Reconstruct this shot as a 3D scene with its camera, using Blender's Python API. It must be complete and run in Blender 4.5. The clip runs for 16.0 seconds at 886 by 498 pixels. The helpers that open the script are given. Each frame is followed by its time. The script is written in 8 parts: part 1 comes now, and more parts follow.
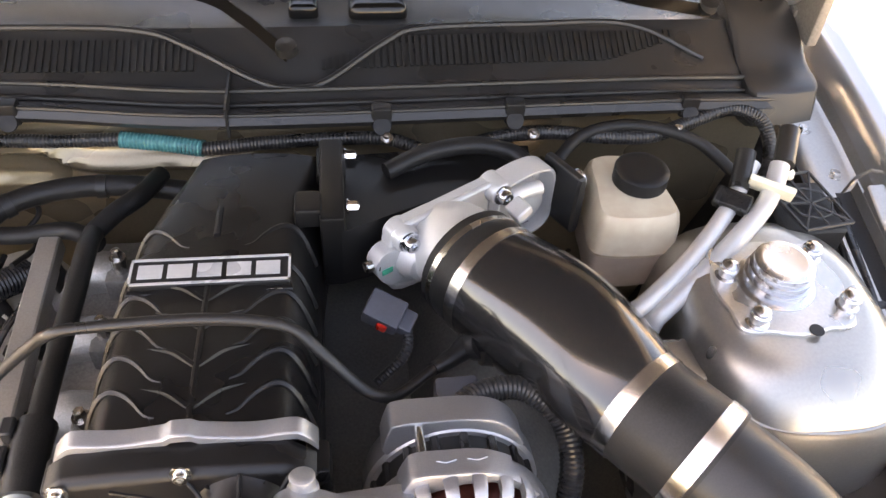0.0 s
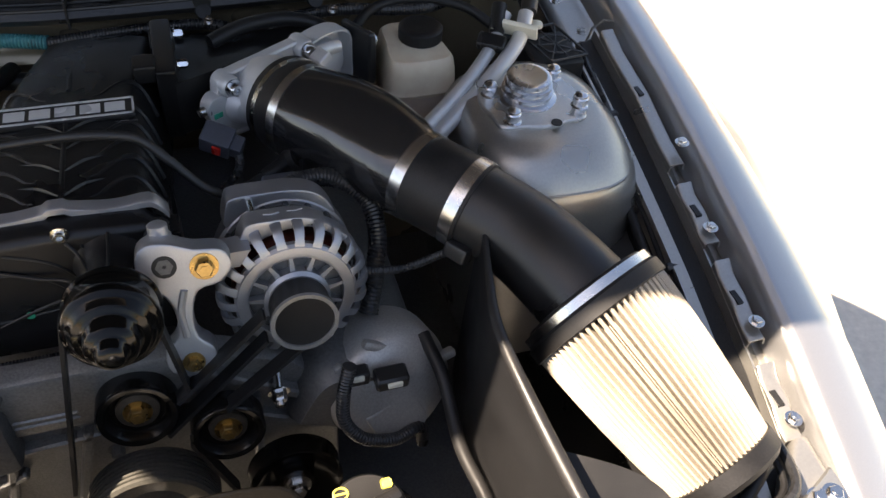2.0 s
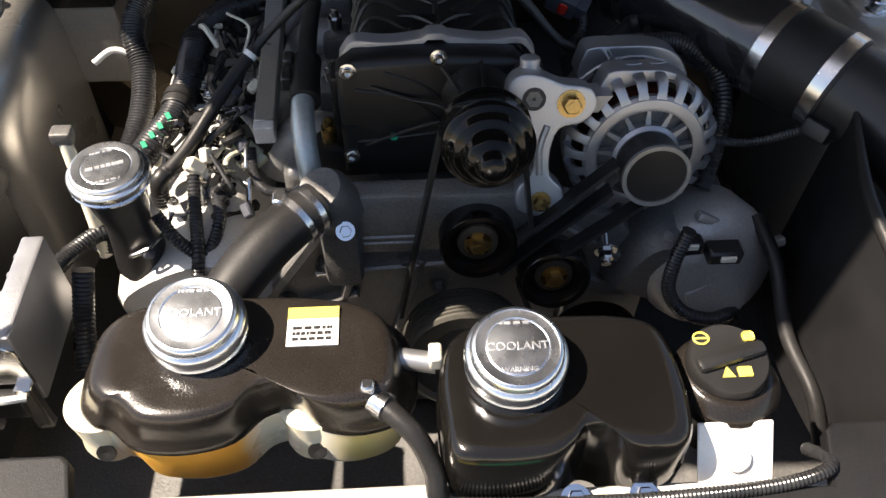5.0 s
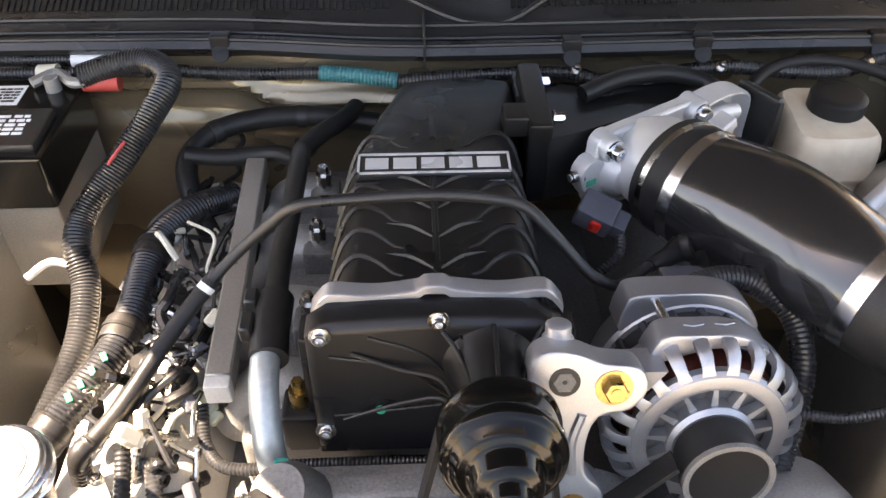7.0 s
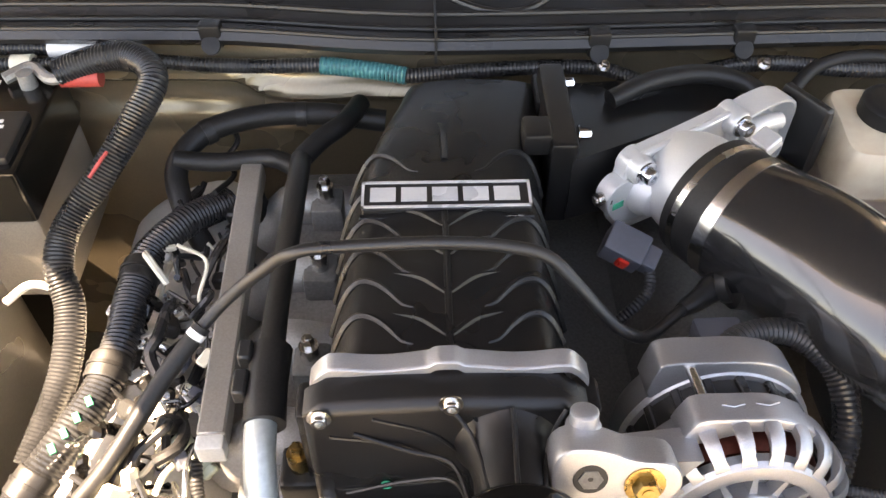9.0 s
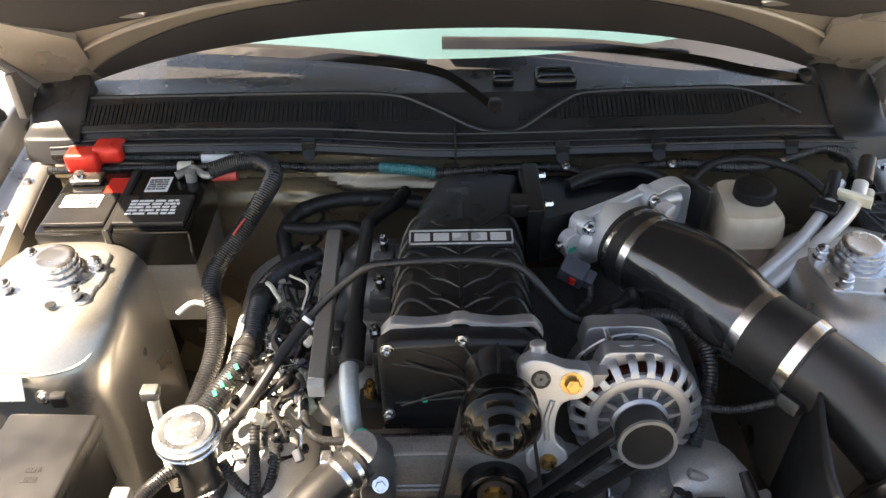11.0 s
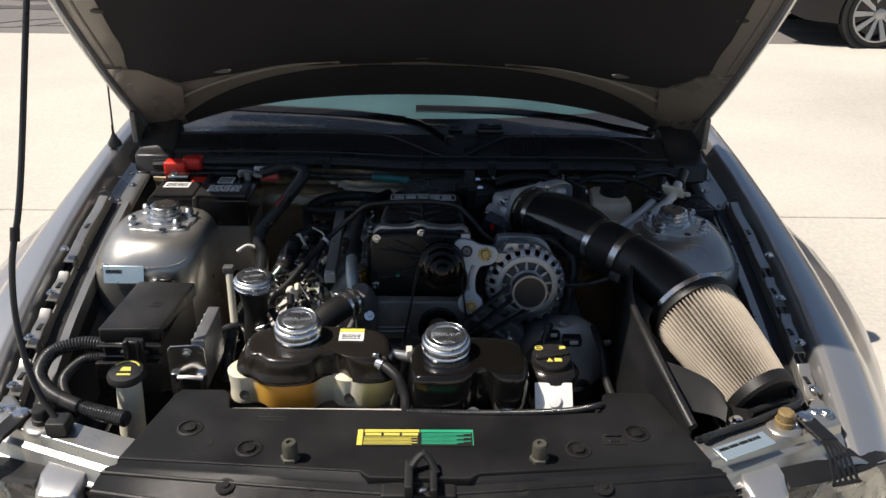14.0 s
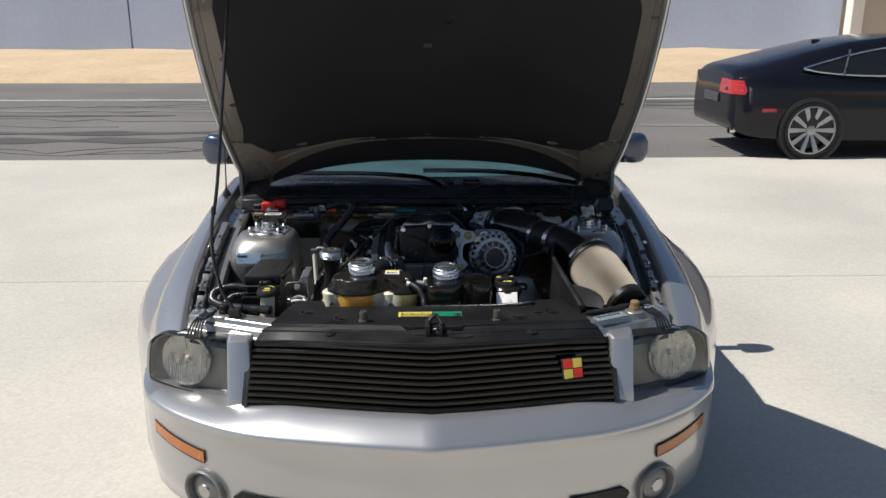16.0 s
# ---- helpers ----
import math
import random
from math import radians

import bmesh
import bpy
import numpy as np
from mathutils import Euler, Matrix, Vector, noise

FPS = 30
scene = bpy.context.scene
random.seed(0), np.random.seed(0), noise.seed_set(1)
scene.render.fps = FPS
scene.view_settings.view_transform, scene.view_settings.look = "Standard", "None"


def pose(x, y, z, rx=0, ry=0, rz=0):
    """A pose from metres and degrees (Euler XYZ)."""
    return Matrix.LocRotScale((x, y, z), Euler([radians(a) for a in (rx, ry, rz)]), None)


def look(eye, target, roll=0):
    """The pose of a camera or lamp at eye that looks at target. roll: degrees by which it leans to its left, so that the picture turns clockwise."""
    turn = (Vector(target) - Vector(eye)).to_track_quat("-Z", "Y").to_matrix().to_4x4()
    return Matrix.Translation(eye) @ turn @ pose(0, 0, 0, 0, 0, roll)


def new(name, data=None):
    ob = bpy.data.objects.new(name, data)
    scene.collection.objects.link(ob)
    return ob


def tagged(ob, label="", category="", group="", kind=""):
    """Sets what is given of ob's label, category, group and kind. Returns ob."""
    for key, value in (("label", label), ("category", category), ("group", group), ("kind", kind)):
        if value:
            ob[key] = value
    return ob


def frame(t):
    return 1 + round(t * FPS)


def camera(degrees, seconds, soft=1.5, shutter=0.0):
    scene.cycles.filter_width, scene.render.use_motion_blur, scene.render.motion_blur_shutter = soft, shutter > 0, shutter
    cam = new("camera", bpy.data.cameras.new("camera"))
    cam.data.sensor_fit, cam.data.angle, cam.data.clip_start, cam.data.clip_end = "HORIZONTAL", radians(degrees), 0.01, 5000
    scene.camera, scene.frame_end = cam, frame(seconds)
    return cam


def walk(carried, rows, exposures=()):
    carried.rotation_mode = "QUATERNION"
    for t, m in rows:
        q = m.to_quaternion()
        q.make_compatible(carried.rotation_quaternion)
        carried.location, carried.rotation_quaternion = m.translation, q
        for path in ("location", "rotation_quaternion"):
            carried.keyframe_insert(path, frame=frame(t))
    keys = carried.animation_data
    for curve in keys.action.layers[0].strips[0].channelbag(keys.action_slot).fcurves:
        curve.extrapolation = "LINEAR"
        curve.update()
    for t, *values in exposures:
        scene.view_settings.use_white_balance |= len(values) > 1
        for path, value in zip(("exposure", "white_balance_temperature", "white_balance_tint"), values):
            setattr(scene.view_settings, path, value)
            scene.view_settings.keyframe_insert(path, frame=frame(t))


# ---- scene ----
cam = camera(56.9, 16.0)
PATH = [
    (0, (0.1301, 0.1192, 1.408), (0.3367, 1.37, 0.1019), 4.3),
    (0.5, (0.1502, 0.091, 1.411), (0.4668, 1.332, 0.1183), 5.4),
    (1, (0.1347, 0.0382, 1.413), (0.5333, 1.263, 0.1265), 5.8),
    (1.5, (0.1074, -0.0801, 1.411), (0.6024, 1.128, 0.1447), 6.6),
    (2, (0.1438, -0.1856, 1.417), (0.6133, 1.011, 0.1283), 5.8),
    (2.5, (0.1640, -0.2750, 1.391), (0.5800, 0.9353, -0.0131), 6.2),
    (3, (0.1510, -0.3550, 1.392), (0.4325, 0.8870, -0.0185), 3.8),
    (3.5, (0.0864, -0.3731, 1.397), (0.2048, 0.8399, 0.0455), 1.5),
    (3.7, (0.0564, -0.3631, 1.392), (0.1283, 0.8472, 0.0346), 0.9),
    (5.8, (-0.0391, -0.1101, 1.309), (0.0419, 1.085, -0.0619), 0.5),
    (6, (-0.0291, -0.0792, 1.307), (0.0355, 1.153, -0.0309), 0.4),
    (6.5, (-0.0218, -0.0337, 1.312), (0.0355, 1.279, 0.0528), 0.4),
    (7, (-0.0109, 0.0164, 1.304), (0.0437, 1.369, 0.0874), 0.2),
    (7.5, (0.0055, 0.09373, 1.268), (0.0373, 1.458, 0.0628), -0.6),
    (8, (0.0127, 0.1338, 1.248), (0.0182, 1.482, 0.0255), -1.4),
    (8.5, (0.0009, 0.1565, 1.267), (0.0428, 1.419, -0.0446), 0.5),
    (9, (-0.0118, 0.1411, 1.333), (0.0246, 1.361, -0.0164), 0.3),
    (9.2, (-0.0173, 0.111, 1.374), (0.0200, 1.35, 0.0410), 0.5),
    (11.3, (-0.0064, -0.3149, 1.552), (-0.0255, 1.129, 0.445), -1.3),
    (11.5, (0.0137, -0.3604, 1.562), (0.0018, 1.096, 0.4696), -0.8),
    (12, (0.0300, -0.4796, 1.576), (0.0073, 0.9901, 0.5023), -0.4),
    (12.5, (0.0155, -0.5897, 1.584), (-0.0009, 0.8891, 0.5242), -0.5),
    (13, (0.0091, -0.7034, 1.582), (0.0155, 0.7862, 0.536), -0.1),
    (13.5, (-0.0009, -0.8154, 1.569), (0.0255, 0.7207, 0.5915), 0.7),
    (14, (0.0109, -1.032, 1.525), (0.0501, 0.6106, 0.7426), 1.1),
    (14.5, (-0.0018, -1.291, 1.512), (0.0155, 0.4368, 0.9428), 0.6),
    (15, (-0.0537, -1.573, 1.495), (-0.0419, 0.1683, 0.9655), -0.3),
    (15.5, (-0.0428, -1.876, 1.502), (-0.0173, -0.1329, 0.9782), -0.0),
    (16, (-0.0209, -2.179, 1.541), (0.0237, -0.4313, 1.034), 0.0),
]
EXPOSURES = [(0, 4.15, 10300, 24), (0.5, 3.8, 10300, 24), (1, 3.6, 10200, 24), (2, 2.3, 8100, 17), (2.5, 1.68, 7500, 13), (3, 1.37, 7300, 14), (3.7, 1.27, 7050, 15), (5.8, 2.5, 8000, 15), (6.5, 3.28, 8650, 19), (7.5, 4.0, 9550, 21), (9.2, 4.15, 10200, 20), (11.3, 2.72, 8400, 15), (12, 2.2, 7750, 15), (13, 1.45, 7400, 14), (14, 0.55, 6800, 12), (15, 0.3, 6500, 11), (16, 0.22, 6300, 10)]
walk(cam, [(t, look(eye, target, roll)) for t, eye, target, roll in PATH], EXPOSURES)
# ---- light ----
world = bpy.data.worlds.new("sky")
scene.world = world
world.use_nodes = True
SUN_DIR = Vector((-0.68, -0.03, 1.0)).normalized()
sky = world.node_tree.nodes.new("ShaderNodeTexSky")
sky.sky_type, sky.sun_disc = "NISHITA", False
sky.sun_elevation = math.asin(SUN_DIR.z)
sky.sun_rotation = math.atan2(SUN_DIR.x, SUN_DIR.y)
sky.dust_density = 0.7
bg = world.node_tree.nodes["Background"]
bg.inputs["Strength"].default_value = 0.066
world.node_tree.links.new(sky.outputs[0], bg.inputs["Color"])
sun_data = bpy.data.lights.new("sun", "SUN")
sun_data.energy, sun_data.angle, sun_data.color = 4.6, radians(0.53), (1.0, 0.95, 0.87)
sun = new("sun", sun_data)
sun.matrix_world = look(SUN_DIR * 30, (0, 0, 0))


# ---- materials ----
def material(name, color, rough=0.5, metal=0.0, grain=60.0, vary=0.18, stain=6.0, bump=0.02, coat=0.0, trans=0.0, ior=1.45, color2=None, rvary=0.12, spec=0.5):
    """A procedural surface with fine grain and broad stains."""
    m = bpy.data.materials.new(name)
    m.use_nodes = True
    nt = m.node_tree
    b = nt.nodes["Principled BSDF"]
    b.inputs["Metallic"].default_value = metal
    b.inputs["Coat Weight"].default_value = coat
    b.inputs["Coat Roughness"].default_value = 0.08
    b.inputs["Transmission Weight"].default_value = trans
    b.inputs["IOR"].default_value = ior
    b.inputs["Specular IOR Level"].default_value = spec
    tc = nt.nodes.new("ShaderNodeTexCoord")
    n1 = nt.nodes.new("ShaderNodeTexNoise")
    n1.inputs["Scale"].default_value, n1.inputs["Detail"].default_value = grain, 4
    n2 = nt.nodes.new("ShaderNodeTexNoise")
    n2.inputs["Scale"].default_value, n2.inputs["Detail"].default_value = stain, 3
    nt.links.new(tc.outputs["Object"], n1.inputs["Vector"])
    nt.links.new(tc.outputs["Object"], n2.inputs["Vector"])
    mx = nt.nodes.new("ShaderNodeMix")
    mx.data_type = "FLOAT"
    mx.inputs[0].default_value = 0.5
    nt.links.new(n1.outputs["Fac"], mx.inputs[2])
    nt.links.new(n2.outputs["Fac"], mx.inputs[3])
    cr = nt.nodes.new("ShaderNodeValToRGB")
    lo = color2 or tuple(c * (1 - vary) for c in color)
    hi = tuple(min(1, c * (1 + vary)) for c in color)
    cr.color_ramp.elements[0].position, cr.color_ramp.elements[1].position = 0.33, 0.67
    cr.color_ramp.elements[0].color = (*lo, 1)
    cr.color_ramp.elements[1].color = (*hi, 1)
    nt.links.new(mx.outputs[0], cr.inputs[0])
    nt.links.new(cr.outputs[0], b.inputs["Base Color"])
    mr = nt.nodes.new("ShaderNodeMapRange")
    mr.inputs["From Min"].default_value, mr.inputs["From Max"].default_value = 0.3, 0.7
    mr.inputs["To Min"].default_value, mr.inputs["To Max"].default_value = max(0.02, rough - rvary), min(1, rough + rvary)
    nt.links.new(n2.outputs["Fac"], mr.inputs["Value"])
    nt.links.new(mr.outputs[0], b.inputs["Roughness"])
    if bump:
        bp = nt.nodes.new("ShaderNodeBump")
        bp.inputs["Strength"].default_value, bp.inputs["Distance"].default_value = min(1, bump * 10), 0.0006
        nt.links.new(n1.outputs["Fac"], bp.inputs["Height"])
        nt.links.new(bp.outputs[0], b.inputs["Normal"])
    return m


SILVER = material("silver_paint", (0.44, 0.44, 0.443), 0.33, 0.75, 900, 0.08, 1.5, 0.004, coat=0.9, rvary=0.03)
BAYPAINT = material("bay_paint", (0.40, 0.387, 0.36), 0.33, 0.78, 300, 0.08, 9, 0.01, coat=0.3, rvary=0.08)
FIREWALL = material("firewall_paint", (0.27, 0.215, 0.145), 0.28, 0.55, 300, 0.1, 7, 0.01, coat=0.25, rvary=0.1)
COWLBLACK = material("weathered_black_plastic", (0.021, 0.0205, 0.021), 0.33, 0, 900, 0.3, 12, 0.04, spec=0.48)
BARE = material("bare_bright_metal", (0.80, 0.79, 0.77), 0.38, 0.4, 700, 0.06, 25, 0.02)
FLUIDTANK = material("tinted_reservoir_plastic", (0.62, 0.55, 0.42), 0.38, 0, 60, 0.08, 11, 0.01, color2=(0.55, 0.43, 0.31))
TIMING = material("dark_cast_cover", (0.21, 0.207, 0.20), 0.40, 0.5, 400, 0.3, 14, 0.08)
PLASTIC = material("black_plastic", (0.016, 0.0155, 0.0155), 0.36, 0, 900, 0.3, 12, 0.03)
MATTE = material("matte_black_plastic", (0.0105, 0.0105, 0.0112), 0.46, 0, 1200, 0.3, 10, 0.05, spec=0.36)
GLOSS = material("gloss_black_plastic", (0.006, 0.0055, 0.005), 0.15, 0, 500, 0.2, 14, 0.012, rvary=0.06)
TANKBLACK = material("satin_black_plastic", (0.015, 0.0125, 0.0105), 0.24, 0, 700, 0.25, 14, 0.02, rvary=0.08)
RUBBER = material("black_rubber", (0.014, 0.0135, 0.0135), 0.47, 0, 500, 0.35, 18, 0.03, spec=0.35)
LOOM = material("ribbed_loom", (0.021, 0.0213, 0.0225), 0.30, 0, 300, 0.4, 25, 0.02)
POWDER = material("black_powder_coat", (0.0085, 0.0082, 0.0085), 0.34, 0, 1500, 0.25, 10, 0.035, spec=0.42)
ALU = material("cast_aluminium", (0.385, 0.39, 0.405), 0.38, 0.80, 900, 0.10, 20, 0.05, rvary=0.08)
DARKALU = material("dull_aluminium", (0.30, 0.295, 0.285), 0.46, 0.6, 500, 0.2, 14, 0.08, rvary=0.12)
BLOCK = material("dark_engine_metal", (0.13, 0.127, 0.122), 0.5, 0.4, 300, 0.3, 10, 0.08)
HEADMETAL = material("bare_head_metal", (0.60, 0.585, 0.545), 0.42, 0.25, 400, 0.12, 12, 0.03, rvary=0.12)
RAILMETAL = material("dull_fuel_rail", (0.36, 0.335, 0.30), 0.36, 0.6, 500, 0.15, 10, 0.02)
MACHINED = material("machined_aluminium", (0.64, 0.655, 0.68), 0.24, 1.0, 400, 0.08, 30, 0.01, rvary=0.06)
CAPMETAL = material("turned_aluminium", (0.70, 0.74, 0.80), 0.28, 1.0, 500, 0.08, 30, 0.01, rvary=0.05)
DOMECAST = material("dull_dome_casting", (0.40, 0.385, 0.36), 0.42, 0.5, 400, 0.2, 14, 0.05)
CHROME = material("chrome", (0.85, 0.85, 0.86), 0.08, 1.0, 300, 0.04, 20, 0.0, rvary=0.03)
STEEL = material("stainless_band", (0.66, 0.65, 0.63), 0.24, 1.0, 500, 0.08, 30, 0.01, rvary=0.06)
GOLD = material("yellow_zinc", (0.40, 0.26, 0.10), 0.30, 0.95, 500, 0.25, 60, 0.02)
CREAM = material("cream_plastic", (0.68, 0.64, 0.52), 0.4, 0, 300, 0.06, 9, 0.01)
WHITE = material("white_plastic", (0.78, 0.76, 0.72), 0.4, 0, 300, 0.06, 20, 0.01)
RED = material("red_plastic", (0.62, 0.03, 0.02), 0.32, 0, 400, 0.15, 25, 0.01)
REDDARK = material("faded_red_tape", (0.45, 0.06, 0.05), 0.5, 0, 400, 0.2, 25, 0.01)
TEAL = material("teal_loom", (0.03, 0.17, 0.18), 0.42, 0, 300, 0.2, 25, 0.02)
YELLOW = material("yellow_print", (0.62, 0.53, 0.10), 0.45, 0, 300, 0.06, 20, 0.0)
GREEN = material("green_print", (0.02, 0.32, 0.17), 0.45, 0, 300, 0.08, 20, 0.0)
INK = material("black_ink", (0.012, 0.012, 0.012), 0.5, 0, 300, 0.1, 20, 0.0)
PAPER = material("white_label", (0.80, 0.80, 0.78), 0.5, 0, 300, 0.05, 20, 0.0)
PLATEBLUE = material("brushed_plate", (0.42, 0.52, 0.58), 0.3, 0.6, 500, 0.06, 20, 0.0)
PLEAT = material("oiled_filter_cotton", (0.36, 0.315, 0.258), 0.85, 0, 900, 0.12, 14, 0.08, color2=(0.25, 0.21, 0.165))
HOODFRAME = material("inner_frame_paint", (0.24, 0.215, 0.185), 0.34, 0.5, 300, 0.12, 8, 0.01, coat=0.2)
PULLEYBLACK = material("polished_black", (0.003, 0.003, 0.003), 0.12, 0, 300, 0.1, 20, 0.0, rvary=0.02, spec=0.25)
ENGRAVE = material("etched_aluminium", (0.42, 0.43, 0.45), 0.5, 0.9, 500, 0.1, 30, 0.0)
COPPER = material("copper_winding", (0.09, 0.02, 0.014), 0.4, 0.6, 300, 0.35, 60, 0.03)
ORANGE = material("amber_lens", (0.42, 0.13, 0.03), 0.2, 0, 300, 0.1, 30, 0.0, coat=0.6)
REDLENS = material("red_lens", (0.40, 0.012, 0.018), 0.15, 0, 300, 0.15, 20, 0.0, coat=0.8)
MIRRORPAINT = material("dark_blue_mirror_paint", (0.05, 0.065, 0.10), 0.2, 0.5, 300, 0.08, 6, 0.0, coat=0.8, rvary=0.03)
TYRE = material("tyre_rubber", (0.018, 0.018, 0.018), 0.7, 0, 200, 0.3, 10, 0.05)
BLACKPAINT = material("black_car_paint", (0.006, 0.006, 0.010), 0.14, 0, 300, 0.1, 2, 0.0, coat=0.2, rvary=0.03, spec=0.35)
LINER = material("hood_liner_felt", (0.018, 0.0175, 0.020), 0.9, 0, 500, 0.35, 5, 0.1, spec=0.25)
FABRIC = material("woven_battery_wrap", (0.20, 0.18, 0.15), 0.8, 0, 900, 0.3, 10, 0.2)
CARBON = material("carbon_fibre", (0.016, 0.016, 0.017), 0.22, 0.2, 300, 0.3, 20, 0.0, coat=1.0, rvary=0.04)
GREYCONN = material("grey_connector", (0.055, 0.06, 0.075), 0.45, 0, 300, 0.1, 30, 0.0)
CONCRETE = material("concrete", (0.54, 0.505, 0.44), 0.85, 0, 60, 0.07, 0.7, 0.05, color2=(0.42, 0.393, 0.345))
ASPHALT = material("asphalt", (0.155, 0.144, 0.134), 0.88, 0, 40, 0.3, 0.35, 0.1, color2=(0.09, 0.085, 0.08))
SAND = material("dry_sand", (0.55, 0.42, 0.27), 0.95, 0, 6, 0.12, 0.6, 0.1, color2=(0.46, 0.34, 0.21))
STUCCO = material("blue_grey_stucco", (0.58, 0.68, 0.90), 0.9, 0, 12, 0.06, 0.4, 0.05)
TANWALL = material("tan_stucco", (0.52, 0.47, 0.40), 0.9, 0, 12, 0.06, 0.5, 0.05)
ROADPAINT = material("worn_road_paint", (0.55, 0.54, 0.50), 0.8, 0, 25, 0.2, 3, 0.02)
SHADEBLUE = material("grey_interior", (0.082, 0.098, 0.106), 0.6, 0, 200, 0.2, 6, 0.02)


def carbon_weave(m):
    nt = m.node_tree
    b = nt.nodes["Principled BSDF"]
    tc = nt.nodes.new("ShaderNodeTexCoord")
    mp = nt.nodes.new("ShaderNodeMapping")
    mp.inputs["Rotation"].default_value = (0, 0, 0.75)
    nt.links.new(tc.outputs["Object"], mp.inputs["Vector"])
    ck = nt.nodes.new("ShaderNodeTexChecker")
    ck.inputs["Scale"].default_value = 400
    ck.inputs["Color1"].default_value = (0.010, 0.010, 0.011, 1)
    ck.inputs["Color2"].default_value = (0.022, 0.022, 0.023, 1)
    nt.links.new(mp.outputs[0], ck.inputs["Vector"])
    nt.links.new(ck.outputs["Color"], b.inputs["Base Color"])


carbon_weave(CARBON)


def glass(name, color, gloss=0.06, rough=0.03):
    """A thin clear pane: it lets light straight through and mirrors a little."""
    m = bpy.data.materials.new(name)
    m.use_nodes = True
    nt = m.node_tree
    nt.nodes.remove(nt.nodes["Principled BSDF"])
    t = nt.nodes.new("ShaderNodeBsdfTransparent")
    t.inputs["Color"].default_value = (*color, 1)
    g = nt.nodes.new("ShaderNodeBsdfGlossy")
    g.inputs["Roughness"].default_value = rough
    lw = nt.nodes.new("ShaderNodeLayerWeight")
    lw.inputs["Blend"].default_value = 0.5
    pw = nt.nodes.new("ShaderNodeMath")
    pw.operation = "POWER"
    pw.inputs[1].default_value = 4.0
    nt.links.new(lw.outputs["Facing"], pw.inputs[0])
    ad = nt.nodes.new("ShaderNodeMath")
    ad.operation = "MULTIPLY_ADD"
    ad.use_clamp = True
    ad.inputs[1].default_value = 0.8
    ad.inputs[2].default_value = gloss * 0.5
    nt.links.new(pw.outputs[0], ad.inputs[0])
    mx = nt.nodes.new("ShaderNodeMixShader")
    nt.links.new(ad.outputs[0], mx.inputs[0])
    nt.links.new(t.outputs[0], mx.inputs[1])
    nt.links.new(g.outputs[0], mx.inputs[2])
    nt.links.new(mx.outputs[0], nt.nodes["Material Output"].inputs["Surface"])
    return m


GLASS = glass("tinted_windshield_glass", (0.70, 0.90, 0.91))
LENS = glass("clear_headlight_lens", (0.93, 0.93, 0.92), 0.06, 0.05)
BADGE = material("silver_print", (0.62, 0.62, 0.62), 0.35, 0.3, 300, 0.05, 20, 0.0)
DARKGLASS = material("dark_car_glass", (0.012, 0.014, 0.017), 0.05, 0, 100, 0.1, 2, 0.0, rvary=0.02)


def coolant_plastic():
    """Cream plastic through which orange coolant shows below its level."""
    m = material("coolant_tank_plastic", (0.70, 0.62, 0.42), 0.35, 0, 60, 0.06, 14, 0.01)
    nt = m.node_tree
    b = nt.nodes["Principled BSDF"]
    tc = nt.nodes.new("ShaderNodeTexCoord")
    sp = nt.nodes.new("ShaderNodeSeparateXYZ")
    nt.links.new(tc.outputs["Object"], sp.inputs[0])
    nz = nt.nodes.new("ShaderNodeTexNoise")
    nz.inputs["Scale"].default_value = 30
    nt.links.new(tc.outputs["Object"], nz.inputs["Vector"])
    ad = nt.nodes.new("ShaderNodeMath")
    ad.operation = "MULTIPLY_ADD"
    ad.inputs[1].default_value = 0.02
    nt.links.new(nz.outputs["Fac"], ad.inputs[0])
    nt.links.new(sp.outputs["X"], ad.inputs[2])
    cr = nt.nodes.new("ShaderNodeValToRGB")
    mr = nt.nodes.new("ShaderNodeMapRange")
    mr.inputs["From Min"].default_value, mr.inputs["From Max"].default_value = -0.33 * 0.91, -0.04 * 0.91
    nt.links.new(ad.outputs[0], mr.inputs["Value"])
    nt.links.new(mr.outputs[0], cr.inputs[0])
    e = cr.color_ramp.elements
    e[0].position, e[0].color = 0.10, (0.66, 0.62, 0.48, 1)
    e[1].position, e[1].color = 0.98, (0.62, 0.52, 0.24, 1)
    for p, c in ((0.17, (0.62, 0.34, 0.06, 1)), (0.30, (0.62, 0.30, 0.04, 1)), (0.50, (0.60, 0.27, 0.04, 1)), (0.58, (0.66, 0.60, 0.44, 1)), (0.78, (0.68, 0.64, 0.50, 1)), (0.86, (0.62, 0.50, 0.18, 1))):
        n = e.new(p)
        n.color = c
    nt.links.new(cr.outputs[0], b.inputs["Base Color"])
    b.inputs["Subsurface Weight"].default_value = 0.25
    b.inputs["Subsurface Radius"].default_value = (0.02, 0.012, 0.006)
    return m


COOLANT = coolant_plastic()


# ---- mesh builders ----
K = 0.91  # drawing units to metres
def thing(name, at, label, category, group="", kind=""):
    ob = new(name)
    ob.location = Vector(at) * K
    ob.empty_display_size = 0.02
    return tagged(ob, label, category, group, kind)


